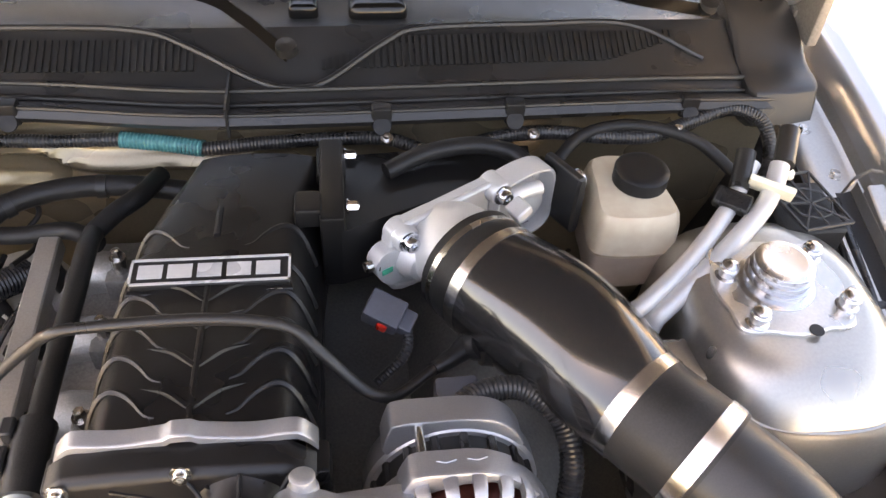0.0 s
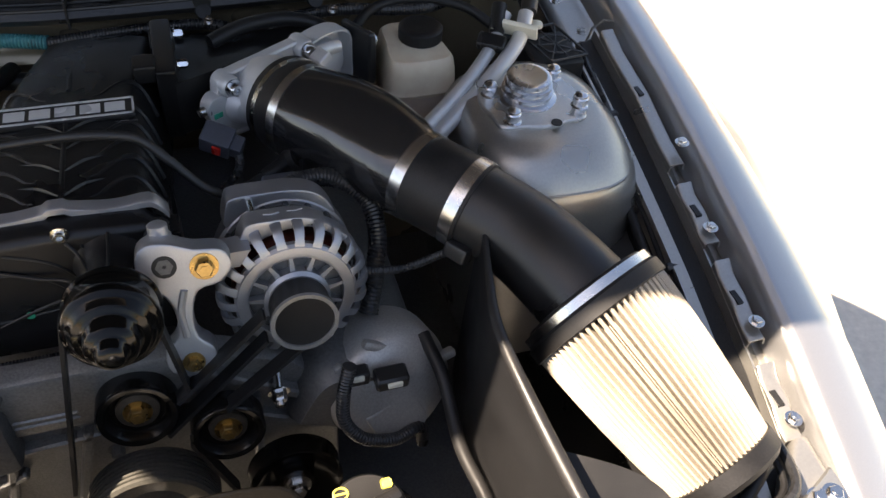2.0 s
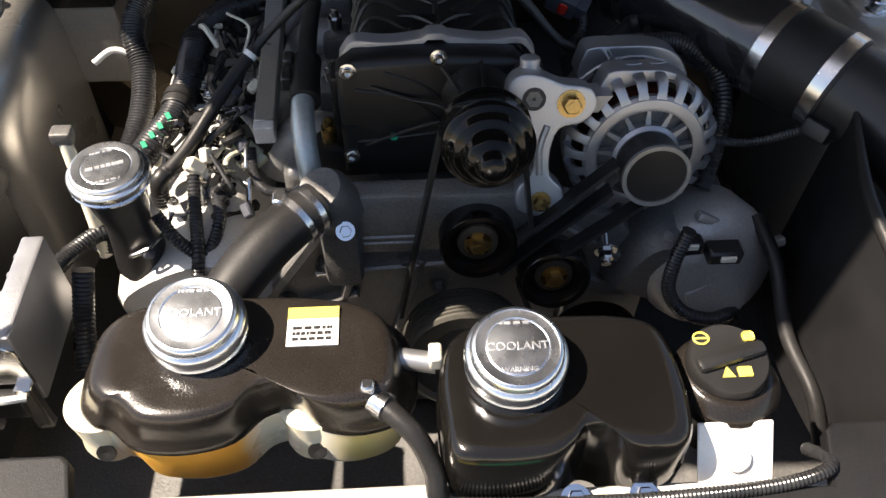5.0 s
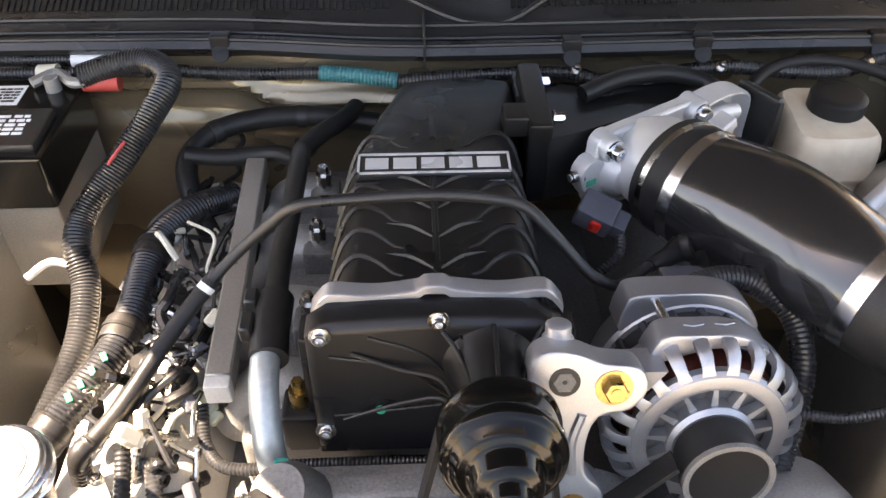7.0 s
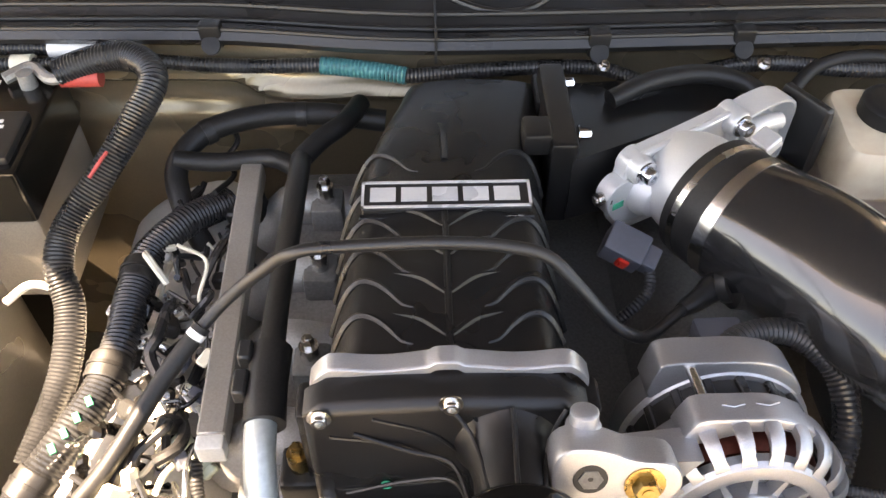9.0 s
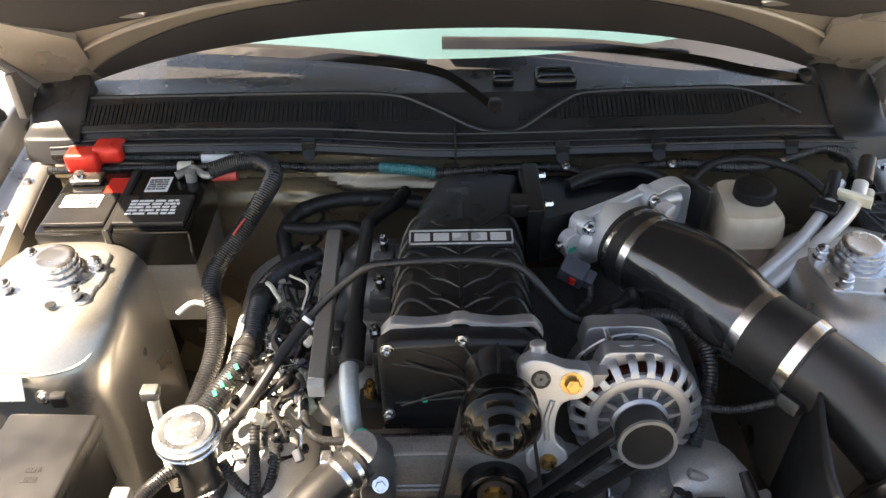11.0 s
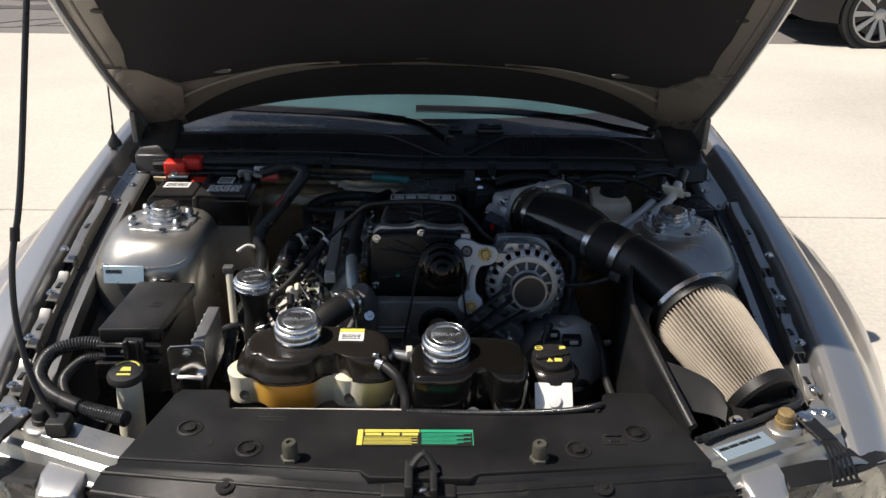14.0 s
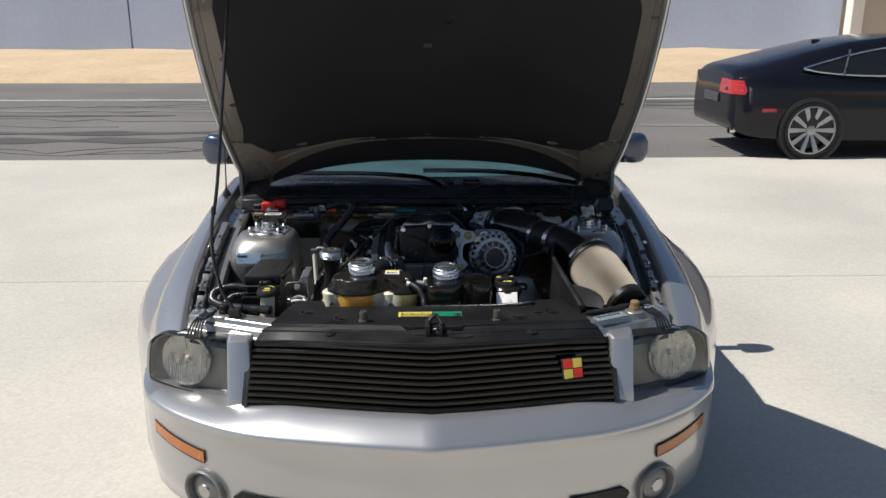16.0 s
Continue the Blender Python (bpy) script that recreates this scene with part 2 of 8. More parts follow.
def part(name, bm, mat, parent=None, label="", smooth=True, angle=40):
    """Links a bmesh, built in world coordinates, as one mesh under a thing or a part."""
    me = bpy.data.meshes.new(name)
    bmesh.ops.scale(bm, vec=(K, K, K), verts=bm.verts)
    bmesh.ops.recalc_face_normals(bm, faces=bm.faces)
    if smooth:
        for f in bm.faces:
            f.smooth = True
        lim = radians(angle)
        for e in bm.edges:
            if len(e.link_faces) == 2 and e.calc_face_angle(0) > lim:
                e.smooth = False
    bm.to_mesh(me)
    bm.free()
    me.materials.append(mat)
    ob = new(name, me)
    if parent:
        ob.parent = parent
        if parent.type == "EMPTY":
            ob.matrix_parent_inverse = Matrix.Translation(-parent.location)
    if smooth and len(me.polygons) < 1500:
        wn = ob.modifiers.new("weighted_normal", "WEIGHTED_NORMAL")
        wn.keep_sharp = True
    if label:
        ob["label"] = label
    return ob


def lettering(body, size, m, depth=0.0004):
    """Raised letters in the built-in font, as a bmesh."""
    cu = bpy.data.curves.new("lettering", "FONT")
    cu.body, cu.size, cu.extrude = body, size, depth
    cu.align_x, cu.align_y = "CENTER", "CENTER"
    ob = bpy.data.objects.new("lettering", cu)
    me = ob.to_mesh()
    bm = bmesh.new()
    bm.from_mesh(me)
    ob.to_mesh_clear()
    bpy.data.objects.remove(ob)
    bpy.data.curves.remove(cu)
    bm.transform(m)
    return bm


def V(*p):
    return Vector(p if len(p) > 1 else p[0])


def box(x0, y0, z0, x1, y1, z1, bev=0.003, seg=2, m=None):
    bm = bmesh.new()
    bmesh.ops.create_cube(bm, size=1)
    bmesh.ops.transform(bm, matrix=Matrix.Translation(((x0 + x1) / 2, (y0 + y1) / 2, (z0 + z1) / 2)) @ Matrix.Diagonal((abs(x1 - x0), abs(y1 - y0), abs(z1 - z0), 1)), verts=bm.verts)
    if bev:
        bmesh.ops.bevel(bm, geom=bm.edges[:], offset=bev, segments=seg, profile=0.5, affect="EDGES")
    if m:
        bmesh.ops.transform(bm, matrix=m, verts=bm.verts)
    return bm


def prism(poly, z0, z1, bev=0.003, seg=2, m=None):
    """A polygon (x, y) drawn up from z0 to z1."""
    bm = bmesh.new()
    lo = [bm.verts.new((x, y, z0)) for x, y in poly]
    hi = [bm.verts.new((x, y, z1)) for x, y in poly]
    n = len(poly)
    bm.faces.new(lo[::-1])
    bm.faces.new(hi)
    for i in range(n):
        bm.faces.new((lo[i], lo[(i + 1) % n], hi[(i + 1) % n], hi[i]))
    bmesh.ops.recalc_face_normals(bm, faces=bm.faces)
    if bev:
        es = [e for e in bm.edges if any(len(f.verts) == n and f.calc_center_median().z > (z0 + z1) / 2 for f in e.link_faces)] if n != 4 else bm.edges[:]
        bmesh.ops.bevel(bm, geom=es, offset=bev, segments=seg, profile=0.5, affect="EDGES")
    if m:
        bmesh.ops.transform(bm, matrix=m, verts=bm.verts)
    return bm


def spline(pts, n, closed=False):
    """Catmull-Rom through points of any dimension; n pieces for each span."""
    pts = [Vector(p) for p in pts]
    out, k = [], len(pts)
    spans = k if closed else k - 1
    for i in range(spans):
        if closed:
            a, b, c, d = pts[(i - 1) % k], pts[i], pts[(i + 1) % k], pts[(i + 2) % k]
        else:
            b, c = pts[i], pts[i + 1]
            a = pts[i - 1] if i else b * 2 - c
            d = pts[i + 2] if i + 2 < k else c * 2 - b
        for j in range(n):
            t = j / n
            out.append(0.5 * ((2 * b) + (c - a) * t + (2 * a - 5 * b + 4 * c - d) * t * t + (3 * b - a - 3 * c + d) * t ** 3))
    if not closed:
        out.append(pts[-1])
    return out


def aim(p, d, up=(0, 0, 1)):
    """A pose at p whose z axis runs along d."""
    z = Vector(d).normalized()
    x = Vector(up).cross(z)
    if x.length < 1e-4:
        x = Vector((1, 0, 0))
    x.normalize()
    y = z.cross(x)
    return Matrix(((x.x, y.x, z.x, p[0]), (x.y, y.y, z.y, p[1]), (x.z, y.z, z.z, p[2]), (0, 0, 0, 1)))


def loft(rings, closed=True, caps=True):
    bm = bmesh.new()
    vs = [[bm.verts.new(p) for p in r] for r in rings]
    n = len(rings[0])
    for a, b in zip(vs, vs[1:]):
        for i in range(n if closed else n - 1):
            j = (i + 1) % n
            bm.faces.new((a[i], a[j], b[j], b[i]))
    if caps and closed:
        bm.faces.new(vs[0][::-1])
        bm.faces.new(vs[-1])
    return bm


def sheet(rows, thick=0.003):
    bm = loft(rows, closed=False, caps=False)
    bmesh.ops.recalc_face_normals(bm, faces=bm.faces)
    if thick:
        bmesh.ops.solidify(bm, geom=bm.faces[:], thickness=thick)
    return bm


def lathe(profile, m=None, seg=40, ring=False):
    """A profile of (radius, height) turned about z; ring: the profile closes on itself."""
    rings = []
    for r, h in profile:
        r = max(r, 0.0003)
        rings.append([Vector((r * math.cos(2 * math.pi * i / seg), r * math.sin(2 * math.pi * i / seg), h)) for i in range(seg)])
    bm = loft(rings + [rings[0]], caps=False) if ring else loft(rings)
    if ring:
        bmesh.ops.remove_doubles(bm, verts=bm.verts, dist=1e-6)
    if m:
        bmesh.ops.transform(bm, matrix=m, verts=bm.verts)
    return bm


def resample(path, step):
    out, rest = [path[0]], 0.0
    for a, b in zip(path, path[1:]):
        d = (b - a).length
        s = step - rest
        while s <= d and d > 0:
            out.append(a + (b - a) * (s / d))
            s += step
        rest = d - (s - step)
    if (out[-1] - path[-1]).length > step * 0.3:
        out.append(path[-1])
    return out


def frames(path):
    t = [(path[min(i + 1, len(path) - 1)] - path[max(i - 1, 0)]).normalized() for i in range(len(path))]
    n = Vector((0, 0, 1)).cross(t[0])
    if n.length < 1e-3:
        n = Vector((1, 0, 0))
    n.normalize()
    out = []
    for p, d in zip(path, t):
        n = (n - d * n.dot(d)).normalized()
        out.append((p, n, d.cross(n)))
    return out


def tube(pts, r, seg=12, smooth=8, ribbed=0.0, pitch=0.0045, radii=None):
    """A round hose along a smooth path; ribbed: depth of its rings."""
    path = spline(pts, smooth)
    if ribbed:
        path = resample(path, pitch / 2)
    rings = []
    n = len(path)
    for i, (p, a, b) in enumerate(frames(path)):
        q = i / (n - 1) * (len(radii) - 1) if radii else 0
        rr = radii[int(q)] + (radii[min(int(q) + 1, len(radii) - 1)] - radii[int(q)]) * (q - int(q)) if radii else r
        if ribbed and i % 2:
            rr -= ribbed
        rings.append([p + (a * math.cos(2 * math.pi * k / seg) + b * math.sin(2 * math.pi * k / seg)) * rr for k in range(seg)])
    return loft(rings)


def merge(*bms):
    out = bmesh.new()
    for b in bms:
        me = bpy.data.meshes.new("tmp")
        b.to_mesh(me)
        out.from_mesh(me)
        b.free()
        bpy.data.meshes.remove(me)
    return out


def hexbolt(p, d, r=0.007, h=0.006, washer=True):
    m = aim(p, d)
    bm = lathe([(r, 0), (r, h * 0.8), (r * 0.85, h), (0, h)], m, 6)
    bits = [bm]
    if washer:
        bits.append(lathe([(r * 1.5, 0), (r * 1.5, 0.002), (r, 0.0022)], m @ Matrix.Translation((0, 0, -0.001)), 20))
    bits.append(lathe([(r * 0.45, h - 0.001), (r * 0.45, h + 0.001), (0, h + 0.001)], m, 10))
    return merge(*bits)


def capbolt(p, d, r=0.006, h=0.007):
    m = aim(p, d)
    return lathe([(r * 1.5, 0), (r * 1.5, 0.0015), (r, 0.002), (r, h), (r * 0.9, h + 0.001), (r * 0.55, h + 0.001), (r * 0.5, h - 0.003), (0, h - 0.003)], m, 18)


def layers(outline, levels, n=5):
    """A rounded body: a smooth outline (x, y), scaled about its middle at each (z, scale)."""
    o = spline(outline, n, True)
    c = sum(o, Vector((0, 0))) / len(o)
    rings = [[Vector(((c + (p - c) * s).x, (c + (p - c) * s).y, z)) for p in o] for z, s in levels]
    return loft(rings)


def bars(name, m, w, h, rows, mat, parent, rng, fill=0.8):
    """Lines of print that cannot be read, as thin raised bars on the plane of m (x to the right, y up)."""
    bits = []
    for k in range(rows):
        y = h / 2 - (k + 0.5) * h / rows
        x = -w / 2
        while x < w / 2 - w * 0.06:
            l = min(rng.uniform(0.08, 0.3) * w, w / 2 - x)
            bits.append(box(x, y - h / rows * 0.28, 0, x + l * fill, y + h / rows * 0.28, 0.0006, 0, 1, m))
            x += l
    return part(name, merge(*bits), mat, parent, smooth=False)
# ---- ground, road, bank, buildings ----
def slab(name, x0, y0, x1, y1, z0, z1, mat, label, category, kind="structure"):
    ob = part(name, box(x0, y0, z0, x1, y1, z1, 0.006, 1), mat, smooth=False)
    return tagged(ob, label, category, kind=kind)


ground = part("ground", sheet([[V(x, y, -0.30) for x in (-400, -60, 60, 400)] for y in (-300, -40, 60, 900)], 0.05), SAND, smooth=False)
tagged(ground, "dry sandy ground reaching the horizon", "ground", kind="structure")
GZ = -0.12
pavement = thing("pavement", (0, 0, GZ), "pale concrete forecourt of broad slabs with thin joints", "pavement", kind="structure")
XS = (-26, -13.2, -6.6, 0.4, 6.9, 13.2, 26)
YS = (-16, -9.5, -3.4, 3.10, 8.05)
for i in range(len(XS) - 1):
    for j in range(len(YS) - 1):
        part("slab", box(XS[i] + 0.004, YS[j] + 0.006, -0.27, XS[i + 1] - 0.004, YS[j + 1] - 0.006, GZ, 0.005, 1), CONCRETE, pavement, smooth=False)
PATCH = material("dark_tar_patch", (0.075, 0.07, 0.066), 0.85, 0, 30, 0.3, 0.8, 0.08)
WORNPATCH = material("worn_pale_patch", (0.19, 0.18, 0.17), 0.9, 0, 30, 0.3, 0.8, 0.08)
road = thing("road", (0, 12.5, GZ), "worn grey asphalt road with cracks and tyre marks", "road", kind="structure")
part("asphalt", box(-70, 8.05, -0.27, 70, 20.0, GZ - 0.012, 0, 1), ASPHALT, road, smooth=False)
part("lane_line", box(-70, 15.5, GZ - 0.012, 70, 15.62, GZ - 0.008, 0, 1), ROADPAINT, road, "worn white line", smooth=False)
rng = random.Random(4)
for k in range(17):
    x, y = rng.uniform(-14, 9), rng.uniform(8.4, 17.5)
    pts = [(x, y, GZ - 0.011)]
    for s in range(9):
        x += rng.uniform(0.3, 0.9)
        y += rng.uniform(-0.35, 0.35)
        pts.append((x, y, GZ - 0.011))
    part("tar_crack", tube(pts, 0.008, 4, 3), PATCH, road)
for k in range(9):
    x, y, l, w = rng.uniform(-12, 6), 9.0 + 0.75 * k, rng.uniform(5, 11), rng.uniform(0.12, 0.4)
    up = [(x + l * i / 14, y + w * (0.5 + 0.35 * math.sin(2.1 * i + k)) * min(1, i, 14 - i) + 0.02) for i in range(15)]
    dn = [(x + l * i / 14, y - w * (0.5 + 0.35 * math.sin(1.7 * i + 2 * k)) * min(1, i, 14 - i) - 0.02) for i in range(15)]
    part("tar_patch", sheet([[V(a, b, GZ - 0.0085) for a, b in up], [V(a, b, GZ - 0.0085) for a, b in dn]], 0.003), PATCH if k % 3 else WORNPATCH, road, "patched strip of asphalt", smooth=False)
# a bank of dry sand behind the road
rng = random.Random(7)
rows = []
for j, (y, z) in enumerate(((19.9, -0.17), (20.1, -0.04), (21.0, 0.05), (23.0, 0.20), (25.7, 0.33), (30, 0.39), (64, 0.36))):
    rows.append([V(-60 + 1.5 * i, y + (rng.uniform(-0.1, 0.1) if j < 6 else 0), z + rng.uniform(-0.05, 0.05) * (j > 0)) for i in range(81)])
bank = tagged(part("sand_bank", sheet(rows, 0), SAND), "low bank of pale dry sand beside the road", "sand", kind="structure")
building = thing("building", (-2, 29, 0.2), "long blue-grey stucco wall with upright joints", "building", kind="structure")
edges = (-66, -49.5, -36.5, -23.6, -10.71, 2.3, 15.7)
for a, b in zip(edges, edges[1:]):
    part("wall_panel", box(a + 0.03, 29, 0.0, b - 0.03, 29.4, 8.0, 0.02, 1), STUCCO, building, smooth=False)
annex = thing("annex", (25, 27, 0.2), "tan stucco building with a pale corner trim", "building", kind="structure")
part("wall", box(15.9, 28.1, 0.0, 48, 36, 7.4, 0.03, 1), TANWALL, annex, smooth=False)
part("corner_trim", box(15.55, 28.0, 0.0, 16.0, 28.5, 7.5, 0.02, 1), WHITE, annex, smooth=False)
for zz in (1.6, 1.95):
    part("fitting", box(17.3, 28.0, zz, 17.55, 28.1, zz + 0.12, 0.01, 1), BLOCK, annex)
# ---- the silver car ----
car = thing("car", (0, 1.6, -0.12), "silver two-door coupe with its bonnet propped open", "car")
FY = (-0.02, 0.12, 0.25, 0.4, 0.55, 0.7, 0.85, 1.0, 1.15, 1.3, 1.45)
FXI = (0.768, 0.792, 0.812, 0.829, 0.842, 0.853, 0.861, 0.867, 0.871, 0.874, 0.876)
FZI = (0.733, 0.764, 0.790, 0.817, 0.842, 0.865, 0.886, 0.905, 0.922, 0.934, 0.942)
FXO = (0.905, 0.955, 1.010, 1.062, 1.094, 1.106, 1.100, 1.060, 1.000, 0.985, 0.990)
FXT = (0.890, 0.920, 0.938, 0.950, 0.956, 0.958, 0.957, 0.955, 0.954, 0.955, 0.958)


def inner_edge(y):
    return float(np.interp(y, FY, FXI)), float(np.interp(y, FY, FZI))


def fender(s):
    rows = []
    for y, xi, zi, xo, xt in zip(FY, FXI, FZI, FXO, FXT):
        arch = math.sqrt(max(0, 0.37 ** 2 - (y - 0.68) ** 2)) + 0.26 if abs(y - 0.68) < 0.37 else 0.2
        pts = [(xi - 0.014, zi - 0.045), (xi - 0.008, zi - 0.008), (xi + 0.004, zi), (xi + 0.018, zi + 0.002), (xi + (xt - xi) * 0.55, zi - 0.010), (xi + (xt - xi) * 0.86, zi - 0.042), (xt, zi - 0.09), (xt + (xo - xt) * 0.76, zi - 0.15), (xo - 0.004, zi - 0.20 + (arch - zi + 0.20) * 0.25), (xo, arch + 0.02), (xo - 0.012, arch)]
        skew = 0.055 * max(0, 1 - (y + 0.02) / 0.25)  # the front edge sweeps back beside the lamp
        rows.append([V(s * x, y + skew * min(1, max(0, (x - xi) / (xo - xi))) ** 1.3, z) for x, z in spline(pts, 3)])
    return sheet(rows, 0.0025)


for s in (-1, 1):
    part("fender", fender(s), SILVER, car)

# the front bumper
PLAN = spline([(0, -0.415), (0.25, -0.378), (0.53, -0.316), (0.74, -0.205), (0.875, -0.075), (0.930, 0.05), (0.985, 0.29)], 8)
full = [(-p.x, p.y) for p in PLAN[:0:-1]] + [(p.x, p.y) for p in PLAN]
rows = []
for x, y in full:
    ax = abs(x)
    under = float(np.interp(ax, (0, 0.42, 0.55, 0.60, 0.64, 0.87, 0.94), (0.605, 0.601, 0.586, 0.578, 0.572, 0.566, 0.57)))
    back = float(np.interp(ax, (0, 0.57, 0.64, 0.75, 0.87, 0.94), (0.10, 0.130, 0.175, 0.170, 0.105, 0.05)))
    sx = x * (1 - 0.03 * (ax > 0.5) * min(1, (ax - 0.5) / 0.3)) if back > 0.02 else x
    prof = [(sx, y + back, under), (sx, y + back * 0.6, under - 0.004), (x, y + 0.012, 0.556), (x, y + 0.003, 0.550), (x, y, 0.543), (x, y + 0.002, 0.535), (x, y + 0.012, 0.52), (x, y + 0.020, 0.46), (x, y + 0.018, 0.40), (x, y + 0.03, 0.30), (x, y + 0.06, 0.21), (x, y + 0.12, 0.17)]
    rows.append([V(p) for p in prof])
part("bumper", sheet(rows, 0.003), SILVER, car)
LAMPGREY = material("grey_lamp_housing", (0.20, 0.20, 0.195), 0.42, 0.6, 200, 0.1, 20, 0.0)
LAMPBOWL = material("silvered_lamp_bowl", (0.46, 0.46, 0.45), 0.30, 0.95, 200, 0.15, 40, 0.03)
FLUTE = material("moulded_lens_flute", (0.50, 0.50, 0.48), 0.18, 0.7, 300, 0.1, 40, 0.0)
for s in (-1, 1):
    # upright beside the grille
    up_rows = []
    for z, yo, xi, xo in ((0.750, 0.03, 0.548, 0.610), (0.754, -0.02, 0.547, 0.611), (0.753, -0.085, 0.546, 0.612), (0.744, -0.112, 0.545, 0.611), (0.70, -0.132, 0.541, 0.610), (0.65, -0.152, 0.537, 0.608), (0.61, -0.170, 0.534, 0.606), (0.590, -0.180, 0.531, 0.606), (0.560, -0.186, 0.530, 0.607)):
        cxm = (xi + xo) / 2
        half = (xo - xi) / 2
        rim = 0.03 if z > 0.745 else 0.045
        up_rows.append([V(s * x, y, z) for x, y in ((cxm - half, yo + rim + 0.06), (cxm - half, yo + 0.012), (cxm - half + 0.004, yo + 0.003), (cxm - half + 0.012, yo), (cxm, yo - 0.002), (cxm + half - 0.010, yo + 0.001), (cxm + half - 0.003, yo + 0.005), (cxm + half, yo + 0.014), (cxm + half, yo + rim + 0.06))])
    upright = part("grille_upright", sheet(up_rows, 0.003), SILVER, car)
    part("bolt", hexbolt((s * 0.588, -0.012, 0.7545), (0, 0, 1), 0.009), STEEL, upright)
    for k in range(3):
        part("slot", box(s * (0.556 + 0.009 * k) - 0.0025, -0.045, 0.7535, s * (0.556 + 0.009 * k) + 0.0025, -0.030, 0.7550, 0, 1), INK, upright)
    # headlight
    OT, IT_, IB, OB = V(0.872, 0.020, 0.738), V(0.616, -0.092, 0.752), V(0.613, -0.120, 0.568), V(0.898, 0.026, 0.574)

    def lens_at(u, v, back=0.0):
        p = IT_.lerp(OT, u).lerp(IB.lerp(OB, u), v)
        b = (1 - (2 * u - 1) ** 2) * 0.016 + (1 - (2 * v - 1) ** 2) * 0.012
        return V(s * (p.x + 0.15 * b), p.y - b + back, p.z - 0.004)

    def lens_loop(k, back=0.0):
        pts = []
        for cu, cv, ru, rv, a0 in ((0.72, 0.32, 0.28, 0.32, -90), (0.95, 0.92, 0.05, 0.08, 0), (0.05, 0.92, 0.05, 0.08, 90), (0.03, 0.04, 0.03, 0.04, 180)):
            for i in range(7):
                a = math.radians(a0 + 15 * i)
                pts.append((cu + ru * math.cos(a), cv + rv * math.sin(a)))
        full_pts = []
        for (u0, v0), (u1, v1) in zip(pts, pts[1:] + pts[:1]):
            n = 1 if abs(u1 - u0) + abs(v1 - v0) < 0.2 else 6
            full_pts += [(u0 + (u1 - u0) * i / n, v0 + (v1 - v0) * i / n) for i in range(n)]
        return [lens_at(0.5 + (u - 0.5) * k, 0.5 + (v - 0.5) * k, back) for u, v in full_pts]

    lamp = part("headlight", loft([lens_loop(k) for k in (1, 0.97, 0.85, 0.65, 0.45, 0.25, 0.03)] + [lens_loop(k, 0.003) for k in (0.03, 0.25, 0.45, 0.65, 0.85, 0.97, 1)], caps=False), LENS, car, "clear plastic headlight lens")
    lamp.visible_shadow = False
    part("housing", loft([lens_loop(1.0, 0.004), lens_loop(0.985, 0.030), lens_loop(0.93, 0.044), lens_loop(0.7, 0.050), lens_loop(0.4, 0.052), lens_loop(0.03, 0.052)], caps=False), LAMPGREY, lamp, "grey inner housing")
    part("surround", loft([lens_loop(1.02, 0.010), lens_loop(1.004, -0.001), lens_loop(1.003, 0.06)], caps=False), MATTE, lamp, "black gap round the lens")
    # the wing's nose round the outer side of the lamp
    la = lens_loop(1.022, 0.004)[:13]
    xi, zi, xo = FXI[0], FZI[0], FXO[0]
    fb = spline([(xi + 0.030, zi + 0.001), (xi + (xo - xi) * 0.55, zi - 0.010), (xi + (xo - xi) * 0.84, zi - 0.042), (xo - 0.008, zi - 0.09), (xo, zi - 0.15)], 6)
    fb = [fb[round(i * (len(fb) - 1) / 12)] for i in range(13)]
    fbv = [V(s * p.x, -0.018 + 0.055 * min(1, max(0, (p.x - xi) / (xo - xi))) ** 1.3, p.y) for p in fb]
    part("fender_nose", sheet([la, [a.lerp(b, 0.5) + V(s * 0.004, -0.006, 0.003) for a, b in zip(la, fbv)], fbv], 0), SILVER, car)
    m = aim(lens_at(0.50, 0.46, 0.046), (0.30 * s, -1, 0.16))
    part("reflector", lathe([(0.0, 0.001), (0.035, 0.003), (0.06, 0.008), (0.078, 0.018), (0.081, 0.020), (0.084, 0.018), (0.084, 0.0)], m, 48), LAMPBOWL, lamp, "round silvered reflector bowl")
    part("bulb", lathe([(0.007, 0.002), (0.008, 0.014), (0.004, 0.018), (0, 0.019)], m, 16), WHITE, lamp)
    for k in range(17):
        x = -0.068 + 0.0085 * k
        hh = math.sqrt(max(0.0001, 0.076 ** 2 - x * x))
        part("lens_flute", box(x - 0.0022, -hh, 0.0205, x + 0.0022, -0.25 * hh + 0.016 * (k % 3), 0.0222, 0.001, 1, m), FLUTE, lamp)
    # turn signal, fog lamp, lower opening
    def bump_y(x):
        return float(np.interp(x, [p.x for p in PLAN], [p.y for p in PLAN]))

    pts = [(0.672 + 0.186 * i / 8, 0.435 + 0.026 * (i / 8) ** 1.3) for i in range(9)]
    part("signal_recess", loft([[V(s * x, bump_y(x) + o, z + dz) for o, dz in ((0.0145, 0.018), (0.0125, -0.022), (0.035, -0.022), (0.035, 0.018))] for x, z in pts]), MATTE, car, "dark recess of the turn signal")
    part("turn_signal", loft([[V(s * x, bump_y(x) + o, z + dz) for o, dz in ((0.012, 0.015), (0.010, -0.016), (0.030, -0.016), (0.030, 0.015))] for x, z in pts[:]]), ORANGE, car, "amber turn signal")
    m = aim((s * 0.683, bump_y(0.683) + 0.004, 0.318), (0.5 * s, -1, 0.0))
